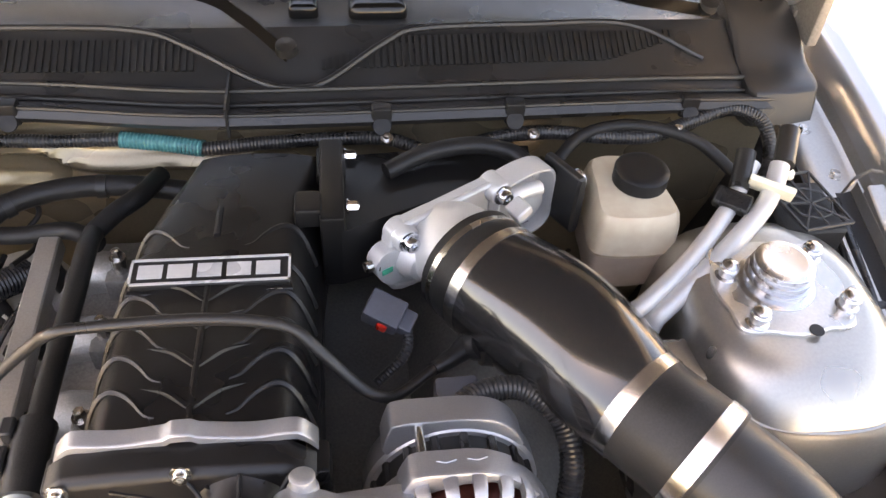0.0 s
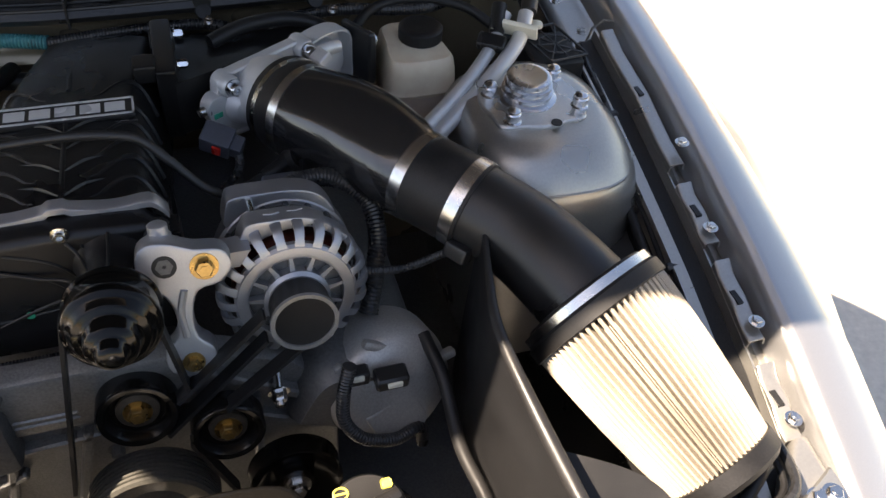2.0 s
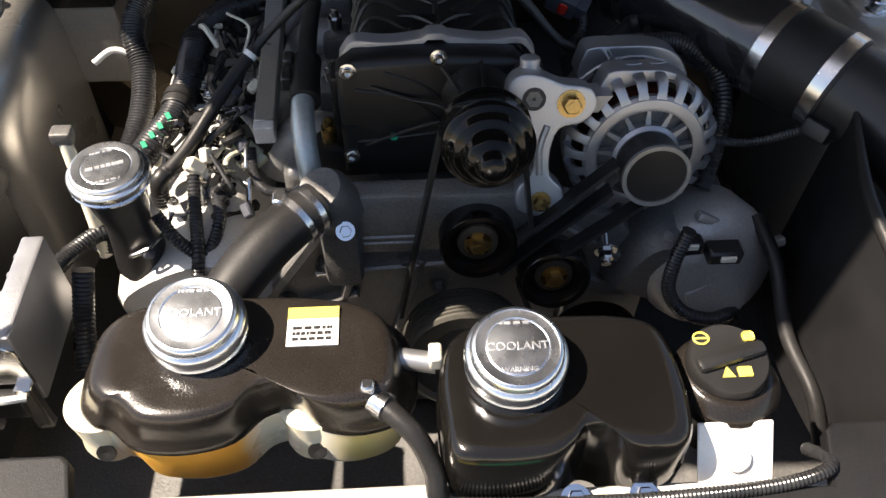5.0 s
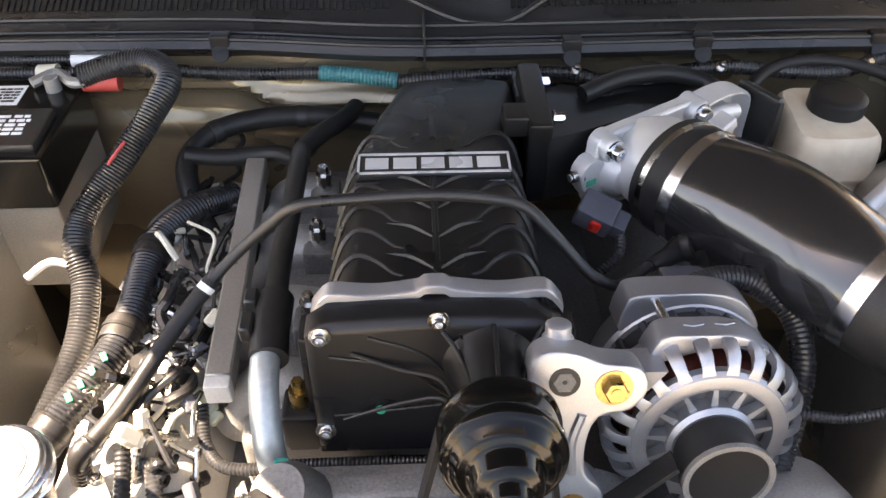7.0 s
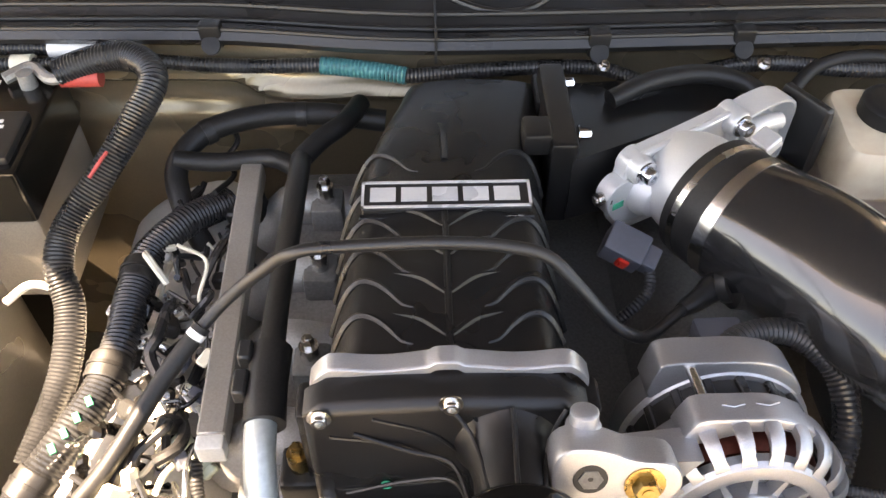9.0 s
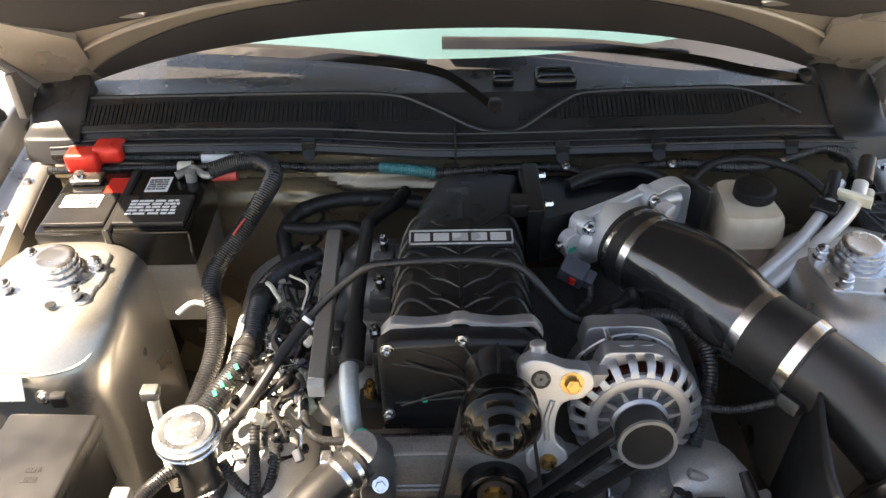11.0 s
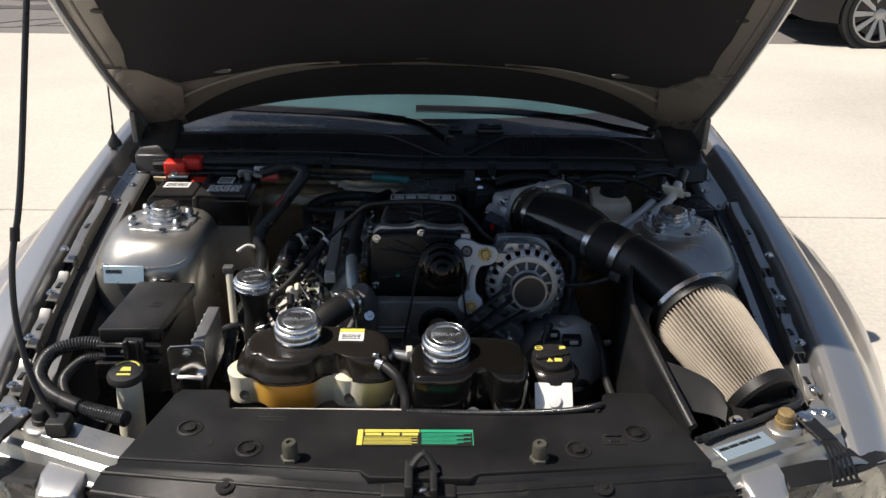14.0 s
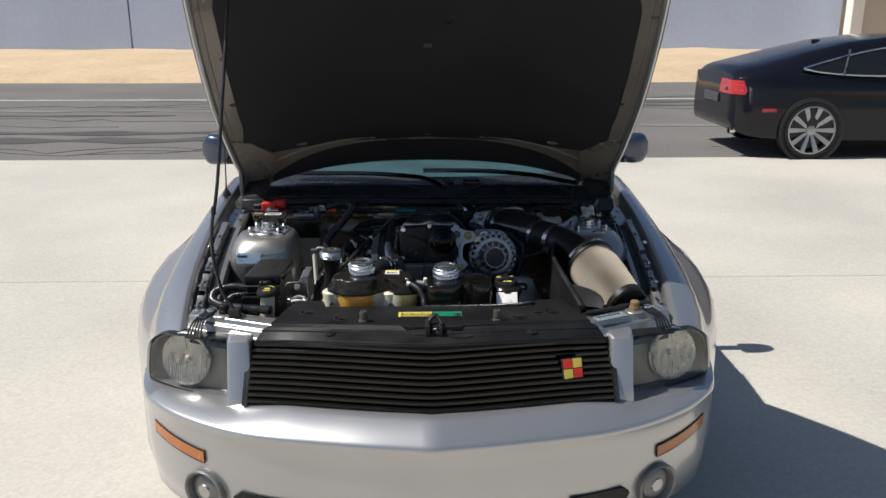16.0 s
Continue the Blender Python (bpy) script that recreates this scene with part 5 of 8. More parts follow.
# throttle body
tb = thing("throttle_body", (0.27, 0.80, 0.83), "cast aluminium throttle body with clamp bosses", "throttle body")
T0 = V(0.50, -0.86, 0.02).normalized()
TB = V(0.266, 0.762, 0.884)
m = aim(TB, T0)
side = V(0.86, 0.5, 0)
CASTING = material("pale_sand_casting", (0.60, 0.60, 0.595), 0.42, 0.4, 900, 0.08, 24, 0.04, rvary=0.08)
mt = m @ Matrix.Translation((0.020, -0.004, 0.024))
flg = spline([(-0.088, -0.050), (-0.092, 0.0), (-0.090, 0.032), (-0.076, 0.044), (-0.01, 0.045), (0.055, 0.046), (0.070, 0.040), (0.072, -0.02), (0.064, -0.055), (-0.02, -0.060)], 4, True)
part("base_flange", prism([(p.x, p.y) for p in flg], -0.074, -0.060, 0.003, 2, mt), CASTING, tb, "cast mounting flange")
part("flange_rim", tube([mt @ V(p.x * 0.965, p.y * 0.95, -0.060) for p in flg + flg[:1]], 0.0038, 8, 1), CASTING, tb)
part("bore", lathe([(0.040, -0.046), (0.044, -0.036), (0.050, -0.024), (0.0535, -0.012), (0.0555, 0.004), (0.055, 0.03)], m, 56), CASTING, tb, "smooth cast bore")
# the open tray that holds the motor: an outer wall, its rim and a sunk floor
tray = spline([(0.052, -0.050), (0.052, 0.020), (0.058, 0.040), (0.085, 0.047), (0.122, 0.044), (0.142, 0.028), (0.145, -0.02), (0.138, -0.052), (0.10, -0.060)], 4, True)
tc_ = sum(tray, Vector((0, 0))) / len(tray)
part("motor_tray", loft([[mt @ V(*(tc_ + (p - tc_) * k), z) for p in tray] for k, z in ((0.98, -0.076), (1.0, -0.072), (1.0, -0.048), (0.985, -0.045), (0.93, -0.045), (0.915, -0.048), (0.88, -0.064), (0.82, -0.067), (0.3, -0.067))]), CASTING, tb, "cast tray round the throttle motor")
part("motor_hump", merge(lathe([(0.033, -0.068), (0.032, -0.052), (0.026, -0.044), (0.012, -0.041), (0, -0.041)], mt @ Matrix.Translation((0.098, -0.004, 0)), 32), tube([mt @ V(0.066, 0.018, -0.050), mt @ V(0.085, 0.026, -0.044), mt @ V(0.112, 0.022, -0.042)], 0.010, 12, 5)), CASTING, tb)
part("gear_hump", merge(lathe([(0.030, -0.062), (0.028, -0.044), (0.022, -0.034), (0.010, -0.031), (0, -0.031)], mt @ Matrix.Translation((-0.058, -0.004, 0)), 28), lathe([(0.016, -0.04), (0.015, -0.024), (0.011, -0.022), (0.010, -0.025), (0, -0.025)], mt @ Matrix.Translation((-0.030, 0.036, 0)), 24)), CASTING, tb)
for x, y in ((-0.074, 0.030), (0.058, 0.034)):
    mb_ = mt @ Matrix.Translation((x, y, 0))
    part("screw_boss", lathe([(0.0155, -0.076), (0.0155, -0.050), (0.013, -0.047), (0, -0.047)], mb_, 24), CASTING, tb)
    part("flange_screw", merge(lathe([(0.0125, -0.047), (0.0125, -0.0445), (0.009, -0.044), (0.009, -0.037), (0.0075, -0.035), (0.004, -0.035), (0.0035, -0.038), (0, -0.038)], mb_, 24)), MACHINED, tb, "bright flanged screw")
part("side_ear", prism(spline([(-0.110, -0.012), (-0.112, 0.010), (-0.098, 0.022), (-0.080, 0.012), (-0.078, -0.030), (-0.095, -0.034)], 4, True), -0.072, -0.052, 0.003, 2, mt), CASTING, tb)
for x, y in ((-0.022, 0.050), (0.050, 0.042)):
    part("clamp_tab", box(-0.011, -0.005, -0.02, 0.011, 0.009, 0.004, 0.002, 1, mt @ Matrix.Translation((x, y, 0)) @ pose(0, 0, 0, 0, 0, 25)), CASTING, tb)
part("end_plate", prism(spline([(0.138, -0.04), (0.138, 0.03), (0.143, 0.040), (0.153, 0.03), (0.153, -0.04)], 3, True), -0.07, -0.008, 0.003, 1, mt @ Matrix.Translation((0.006, 0, 0))), PLASTIC, tb)
part("end_cap", lathe([(0.012, 0), (0.014, 0.002), (0.014, 0.016), (0.012, 0.018), (0, 0.018)], aim(mt @ V(0.158, 0.012, -0.035), side), 24), MACHINED, tb)
part("side_screw", capbolt(mt @ V(-0.108, 0.002, -0.062), (-0.86, -0.5, 0.1), 0.007, 0.012), STEEL, tb)
part("paint_dot", box(-0.106, -0.010, -0.052, -0.092, -0.002, -0.0505, 0.0005, 1, mt), material("green_paint_mark", (0.0, 0.35, 0.22), 0.4), tb)
con = thing("sensor_connector", (0.178, 0.678, 0.87), "grey throttle connector with a red lock tab", "connector")
cm = pose(0.178, 0.676, 0.886, 20, 15, -25)
part("shell", merge(box(-0.022, -0.016, -0.016, 0.018, 0.016, 0.016, 0.003, 2, cm), box(0.012, -0.012, -0.012, 0.032, 0.012, 0.010, 0.003, 2, cm)), GREYCONN, con)
part("lock_tab", box(-0.004, -0.019, -0.009, 0.008, -0.015, 0.011, 0.002, 1, cm), RED, con)
part("cable", tube([(0.200, 0.668, 0.875), (0.196, 0.64, 0.862), (0.165, 0.62, 0.84)], 0.006, 10, 8, 0.0012, 0.004), LOOM, con)

# intake tube
tubeT = thing("intake_tube", (0.42, 0.5, 0.83), "black carbon intake tube with steel clamps", "intake tube")
IT = [V(0.274, 0.748, 0.884), V(0.298, 0.707, 0.888), V(0.353, 0.634, 0.893), V(0.402, 0.548, 0.896), V(0.452, 0.487, 0.891), V(0.500, 0.430, 0.880), V(0.532, 0.368, 0.870), V(0.554, 0.322, 0.857)]
path = spline(IT, 10)


def tube_along(a, b, r0, r1, wave=0.0, seg=48):
    n = 24
    fr = frames(path)
    rings = []
    for i in range(n + 1):
        q = a + (b - a) * i / n
        k = int(min(q * 10, len(path) - 2))
        f = q * 10 - k
        p = path[k].lerp(path[k + 1], f)
        e1 = fr[k][1].lerp(fr[k + 1][1], f).normalized()
        e2 = fr[k][2].lerp(fr[k + 1][2], f).normalized()
        r = r0 + (r1 - r0) * (i / n) + wave * math.sin(math.pi * i / n)
        rings.append([p + (e1 * math.cos(2 * math.pi * j / seg) + e2 * math.sin(2 * math.pi * j / seg)) * r for j in range(seg)])
    return loft(rings)


def clamp(q, r, w=0.13):
    c = part("hose_clamp", tube_along(q - w / 2, q + w / 2, r, r), STEEL, tubeT, "stainless hose clamp")
    k = int(q * 10)
    p, e1, e2 = frames(path)[k]
    d = (e1 * 0.5 - e2 * 0.87)
    part("worm_screw", merge(box(-0.012, -0.007, -0.004, 0.012, 0.007, 0.006, 0.002, 1, aim(p + d * (r + 0.004), d)), hexbolt(p + d * (r + 0.006) + e1 * 0.012, e1, 0.005, 0.008, False)), STEEL, c)


part("coupler", tube_along(0.05, 1.08, 0.0655, 0.0665), RUBBER, tubeT, "black silicone coupler")
part("carbon_elbow", tube_along(1.0, 3.3, 0.0670, 0.0545, 0.010, 64), CARBON, tubeT, "woven carbon-fibre elbow")
part("mid_coupler", tube_along(3.0, 4.2, 0.0575, 0.0575), RUBBER, tubeT, "black silicone coupler")
part("sensor_tube", tube_along(4.1, 6.95, 0.0545, 0.060), PLASTIC, tubeT, "smooth black mass-air tube")
for q, r in ((0.42, 0.067), (0.98, 0.068), (3.12, 0.059), (4.05, 0.059)):
    clamp(q, r, 0.17 if q < 2 else 0.2)
part("braid_edge", tube_along(1.08, 1.13, 0.0670, 0.0666), MACHINED, tubeT, "crimped bright edge")
sen = part("air_sensor", merge(box(-0.018, -0.014, 0, 0.018, 0.014, 0.014, 0.004, 2, aim((0.437, 0.440, 0.862), (-0.7, -0.5, 0.35))), box(-0.012, -0.01, 0.012, 0.02, 0.01, 0.03, 0.004, 2, aim((0.437, 0.440, 0.862), (-0.7, -0.5, 0.35)))), PLASTIC, tubeT, "black air-flow sensor")
part("screw", hexbolt((0.432, 0.452, 0.884), (-0.6, -0.4, 0.7), 0.006), STEEL, sen)
part("vent_fitting", merge(tube([(0.275, 0.640, 0.872), (0.262, 0.645, 0.862), (0.245, 0.632, 0.862), (0.222, 0.615, 0.866)], 0.012, 12, 6, radii=(0.018, 0.018, 0.014, 0.011, 0.010, 0.007)), lathe([(0.024, 0), (0.022, 0.012), (0.014, 0.014)], aim((0.285, 0.640, 0.870), (-1, -0.1, 0.1)), 24)), PLASTIC, tubeT, "black vent fitting")

# air filter
flt = thing("air_filter", (0.60, 0.17, 0.74), "conical pleated cotton air filter, tan with black ends", "air filter")
FA = V(0.555, 0.319, 0.856)
FB = V(0.644, 0.122, 0.774)
fd = (FB - FA).normalized()
m = aim(FA, fd)
L = (FB - FA).length
NP = 64
PROFILE = ((-0.24, -0.0022), (0.0, 0.0), (0.24, -0.0022), (0.40, -0.022), (0.60, -0.022))
rings = []
for f, k in ((0.06, 1), (0.10, 1), (0.3, 1), (0.5, 1), (0.7, 1), (0.92, 1), (0.95, 1)):
    r = 0.089 - 0.025 * f + 0.004 * math.sin(math.pi * f)
    rings.append([m @ V((r + dr) * math.cos(math.tau * (j + o) / NP), (r + dr) * math.sin(math.tau * (j + o) / NP), L * f) for j in range(NP) for o, dr in PROFILE])
part("pleats", loft(rings), PLEAT, flt, "tan pleated cotton", angle=20)
part("collar", lathe([(0.060, -0.02), (0.078, -0.018), (0.085, -0.006), (0.0915, 0.0), (0.0915, 0.016), (0.084, 0.018)], m, 64), RUBBER, flt, "black rubber collar")
part("end_cap", lathe([(0.062, L * 0.93), (0.0685, L * 0.935), (0.0685, L + 0.004), (0.062, L + 0.010), (0.02, L + 0.012), (0, L + 0.012)], m, 64), RUBBER, flt, "black rubber end")
part("band", lathe([(0.0865, -0.014), (0.0875, -0.014), (0.0875, 0.002), (0.0865, 0.002)], m, 64, True), STEEL, flt, "bright steel band")
sh = thing("heat_shield", (0.44, 0.2, 0.60), "black sheet heat shield with a rubber edge trim", "heat shield")
tp = spline([(0.455, 0.43, 0.905), (0.437, 0.36, 0.897), (0.424, 0.29, 0.888), (0.430, 0.20, 0.872), (0.446, 0.09, 0.847), (0.468, -0.02, 0.815)], 5)
part("panel", sheet([tp, [V(p.x - 0.005, p.y, p.z - 0.10) for p in tp], [V(p.x - 0.012, p.y, 0.62) for p in tp]], 0.003), MATTE, sh)
part("edge_trim", tube([V(p) for p in tp], 0.0068, 10, 2, radii=(0.003, 0.004, 0.006, 0.0075, 0.0085, 0.0085, 0.0085)), PLASTIC, sh, "rubber edge trim")
wt = spline([(0.458, 0.165, 0.830), (0.482, 0.152, 0.828), (0.512, 0.135, 0.824), (0.538, 0.114, 0.818), (0.553, 0.088, 0.810), (0.558, 0.066, 0.800)], 3)
part("front_wing", sheet([wt, [V(p.x * 0.96 + 0.019, p.y * 0.72 + 0.008, p.z * 0.5 + 0.400) for p in wt], [V(p.x * 0.86 + 0.066, p.y * 0.42 + 0.004, 0.786) for p in wt]], 0.003), MATTE, sh, "folded front wing of the shield")
part("strap", box(0.55, 0.035, 0.773, 0.645, 0.10, 0.777, 0.001, 1), MATTE, sh)
part("bolt", hexbolt((0.573, 0.045, 0.778), (0, 0, 1), 0.010, 0.008), CHROME, sh)

# alternator
alt = thing("alternator", (0.225, 0.48, 0.74), "cast aluminium alternator with cooling slots", "alternator")
AA = V(0.02, -0.975, 0.20).normalized()
AC = V(0.231, 0.418, 0.849)
m = aim(AC, AA) @ Matrix.Diagonal((0.95, 0.95, 0.95, 1))
part("rear_housing", lathe([(0.05, -0.135), (0.074, -0.132), (0.085, -0.120), (0.0875, -0.112), (0.0875, -0.090), (0.084, -0.086), (0.07, -0.086)], m, 56), ALU, alt)
part("stator", lathe([(0.07, -0.090), (0.079, -0.087), (0.079, -0.054), (0.07, -0.052)], m, 56, True), INK, alt, "dark laminated stator")
for k in range(18):
    a = math.radians(20 * k + 4)
    mm = m @ pose(0, 0, 0, 0, 0, 20 * k + 4)
    part("stator_rib", box(0.077, -0.004, -0.088, 0.0835, 0.004, -0.053, 0.0015, 1, mm), PLASTIC, alt)
part("winding", lathe([(0.05, -0.06), (0.070, -0.056), (0.073, -0.034), (0.066, -0.020), (0.045, -0.018)], m, 48), COPPER, alt, "red copper windings")
part("inner_wall", lathe([(0.064, -0.024), (0.062, -0.014), (0.04, -0.012), (0, -0.012)], m, 40), BLOCK, alt)
part("front_ring", lathe([(0.082, -0.056), (0.0885, -0.055), (0.0905, -0.050), (0.0910, -0.034), (0.0895, -0.029), (0.082, -0.029)], m, 64, True), ALU, alt)
part("face_ring", lathe([(0.056, -0.010), (0.057, 0.001), (0.061, 0.002), (0.070, 0.0005), (0.0735, -0.004), (0.072, -0.013)], m, 64, True), ALU, alt)
part("hub", lathe([(0.028, -0.02), (0.038, -0.012), (0.040, 0.004), (0.036, 0.008), (0.02, 0.008)], m, 48), ALU, alt)
for k in range(22):
    a = 360 * k / 22
    mm = m @ pose(0, 0, 0, 0, 0, a)
    pts = [(0.0905, -0.036, 0.0088), (0.0915, -0.028, 0.0068), (0.0905, -0.017, 0.0062), (0.0860, -0.009, 0.0058), (0.0790, -0.004, 0.0052), (0.0705, -0.001, 0.0060)]
    ring = [[mm @ V(r + dr, dy, z) for dr, dy in ((0.0, -w), (0.0012, -w * 0.5), (0.0012, w * 0.5), (0.0, w), (-0.007, w * 0.8), (-0.007, -w * 0.8))] for r, z, w in pts]
    part("fin", loft(ring), ALU, alt)
for k in range(13):
    mm = m @ pose(0, 0, 0, 0, 0, 360 / 13 * k + 9)
    part("spoke", loft([[mm @ V(0.036, -0.0035, 0.001), mm @ V(0.036, 0.0035, 0.001), mm @ V(0.036, 0.003, -0.012), mm @ V(0.036, -0.003, -0.012)], [mm @ V(0.059, -0.0018, -0.001), mm @ V(0.059, 0.0018, -0.001), mm @ V(0.059, 0.0015, -0.01), mm @ V(0.059, -0.0015, -0.01)]]), ALU, alt)
apul = part("pulley", lathe([(0.034, 0.008), (0.036, 0.012), (0.036, 0.036), (0.039, 0.038), (0.039, 0.046), (0.035, 0.048)], m, 48), PLASTIC, alt, "black alternator pulley")
part("rim", lathe([(0.0345, 0.047), (0.0395, 0.046), (0.0395, 0.051), (0.0345, 0.051)], m, 48, True), DARKALU, apul, "pale worn rim")
part("cap", lathe([(0.035, 0.044), (0.034, 0.047), (0.016, 0.0475), (0.014, 0.044), (0, 0.044)], m, 40), PLASTIC, apul)
part("top_lug", prism(spline([(-0.064, 0.055), (-0.062, 0.088), (-0.052, 0.097), (-0.020, 0.0975), (0.010, 0.097), (0.034, 0.093), (0.050, 0.085), (0.062, 0.072), (0.066, 0.052), (0.0, 0.07)], 3, True), -0.120, -0.088, 0.003, 2, m), ALU, alt)
part("front_boss", prism(spline([(-0.054, 0.064), (-0.050, 0.086), (-0.040, 0.0945), (-0.012, 0.0945), (0.014, 0.0935), (0.034, 0.087), (0.048, 0.076), (0.0, 0.078)], 3, True), -0.056, -0.027, 0.004, 2, m), ALU, alt)
for x in (-0.014, 0.014):
    part("boss_mark", prism([(x - 0.010, 0), (x, 0.003), (x + 0.010, 0), (x, -0.003)], 0, 0.0015, 0.0005, 1, m @ Matrix.Translation((0, 0.0945, -0.043)) @ pose(0, 0, 0, -90, 0, 0)), ALU, alt)
part("through_bolt", tube([m @ V(-0.034, 0.090, -0.095), m @ V(-0.034, 0.090, -0.05)], 0.0045, 10, 2), STEEL, alt)
part("side_ear", loft([[m @ V(x, y, z) for x, y, z in ((-0.06, 0.055, -0.04), (-0.06, 0.055, -0.005), (-0.045, 0.075, -0.005), (-0.045, 0.075, -0.04))], [m @ V(x, y, z) for x, y, z in ((-0.125, 0.062, -0.03), (-0.125, 0.062, 0.0), (-0.12, 0.080, 0.0), (-0.12, 0.080, -0.03))]]), ALU, alt)
part("plug", box(-0.010, 0.048, -0.165, 0.036, 0.082, -0.128, 0.005, 2, m), GREYCONN, alt, "grey plug on the back")
# bracket
brk = thing("alternator_bracket", (0.11, 0.41, 0.80), "pale cast aluminium alternator bracket with gilt bolts", "bracket")
poly = spline([(0.072, 0.947), (0.074, 0.918), (0.094, 0.898), (0.101, 0.875), (0.098, 0.850), (0.083, 0.832), (0.086, 0.808), (0.112, 0.799), (0.134, 0.810), (0.134, 0.832), (0.120, 0.848), (0.119, 0.876), (0.128, 0.900), (0.152, 0.906), (0.166, 0.924), (0.158, 0.944), (0.130, 0.949), (0.108, 0.958), (0.085, 0.960)], 3, True)
MB = Matrix(((1, 0, 0, 0), (0, 0.37, -0.93, 0.432 - 0.37 * 0.945), (0, 0.93, 0.37, 0.938 - 0.93 * 0.945), (0, 0, 0, 1)))
part("casting", prism([(p.x, p.y) for p in poly], -0.016, 0.012, 0.004, 2, MB), ALU, brk)
nb = (MB.to_3x3() @ V(0, 0, 1)).normalized()
part("hole", lathe([(0.0125, 0), (0.0125, 0.002), (0, 0.002)], aim(MB @ V(0.099, 0.934, 0.0105), nb), 24), INK, brk)
part("hole_plug", lathe([(0.009, 0), (0.009, 0.003), (0.004, 0.003), (0, 0.001)], aim(MB @ V(0.099, 0.934, 0.0105), nb), 6), BLOCK, brk)
part("bolt", hexbolt(MB @ V(0.138, 0.928, 0.012), nb, 0.010, 0.010), GOLD, brk, "gilt flange bolt")
part("bolt", hexbolt(MB @ V(0.110, 0.818, 0.012), nb, 0.008, 0.008), GOLD, brk, "gilt flange bolt")
part("post", lathe([(0.013, 0), (0.013, 0.008), (0.0105, 0.010), (0.0105, 0.02), (0.008, 0.022), (0, 0.022)], aim((0.098, 0.452, 0.935), (0, 0.3, 0.95)), 24), ALU, brk)
part("edge_rib", tube([MB @ V(0.114, 0.905, 0.012), MB @ V(0.107, 0.88, 0.012), MB @ V(0.108, 0.85, 0.012)], 0.004, 8, 5), ALU, brk)

# pulleys, belt, pump
RUSTDISC = material("oil_browned_disc", (0.075, 0.06, 0.045), 0.4, 0.5, 300, 0.3, 30, 0.03)


def idler(name, p, r, label, hub=GOLD):
    t = thing(name, (p[0], p[1] + 0.04, p[2]), label, "pulley")
    m = aim(p, AX)
    part("wheel", lathe([(r * 0.9, -0.026), (r, -0.024), (r, 0.0), (r * 0.93, 0.004), (r * 0.80, 0.002), (r * 0.66, -0.010), (r * 0.5, -0.012)], m, 48), GLOSS, t)
    part("disc", lathe([(r * 0.55, -0.016), (r * 0.52, -0.008), (r * 0.36, -0.006), (0, -0.006)], m, 32), RUSTDISC, t)
    part("bolt", hexbolt(V(p) - AX * 0.006, AX, 0.0105, 0.010), hub, t)
    part("spindle", lathe([(0.012, -0.08), (0.012, -0.01)], m, 16), BLOCK, t)
    return t


idler("idler_pulley", (0.042, 0.352, 0.778), 0.044, "black idler pulley with a brass-coloured bolt")
idler("tensioner_pulley", (0.132, 0.340, 0.728), 0.042, "black tensioner pulley with a brass-coloured bolt")
CRANK = material("olive_cast_pulley", (0.13, 0.124, 0.108), 0.42, 0.5, 300, 0.2, 14, 0.03)
cr = thing("crank_pulley", (0.03, 0.36, 0.59), "ribbed pale crankshaft pulley", "pulley")
prof = [(0.05, -0.034)]
for k in range(7):
    z = -0.034 + 0.0065 * k
    prof += [(0.079, z), (0.079, z + 0.0034), (0.0745, z + 0.0042), (0.0745, z + 0.0057)]
prof += [(0.079, 0.012), (0.079, 0.016), (0.074, 0.018), (0.070, 0.010), (0.045, 0.004), (0.03, 0.008), (0, 0.008)]
part("wheel", lathe(prof, aim((0.03, 0.33, 0.600), AX), 64), CRANK, cr, angle=25)
part("hub_bolt", hexbolt(V(0.03, 0.33, 0.600) + AX * 0.008, AX, 0.016, 0.012), STEEL, cr)
pp = thing("water_pump_pulley", (0.202, 0.36, 0.56), "black water pump pulley with a plated bolt", "pulley")
m = aim((0.202, 0.335, 0.580), AX) @ Matrix.Diagonal((1.12, 1.12, 1, 1))
part("wheel", lathe([(0.045, -0.034), (0.054, -0.032), (0.052, -0.028), (0.052, -0.006), (0.054, -0.003), (0.053, 0.001), (0.047, -0.004), (0.038, -0.014), (0.022, -0.016), (0.020, -0.004), (0, -0.004)], m, 56), GLOSS, pp)
part("washer", lathe([(0.016, -0.004), (0.016, 0.0), (0, 0.0)], m, 28), STEEL, pp)
part("bolt", hexbolt(V(0.202, 0.335, 0.580), AX, 0.012, 0.014), STEEL, pp, "plated hex bolt")
belt = thing("drive_belt", (0.1, 0.36, 0.70), "black ribbed rubber drive belt", "belt")


def span(a, b, w=0.021):
    a, b = V(a), V(b)
    d = (b - a).normalized()
    n = d.cross(AX).normalized() * 0.0022
    o = AX * w / 2
    return loft([[p - o - n, p + o - n, p + o + n, p - o + n] for p in (a, b)])


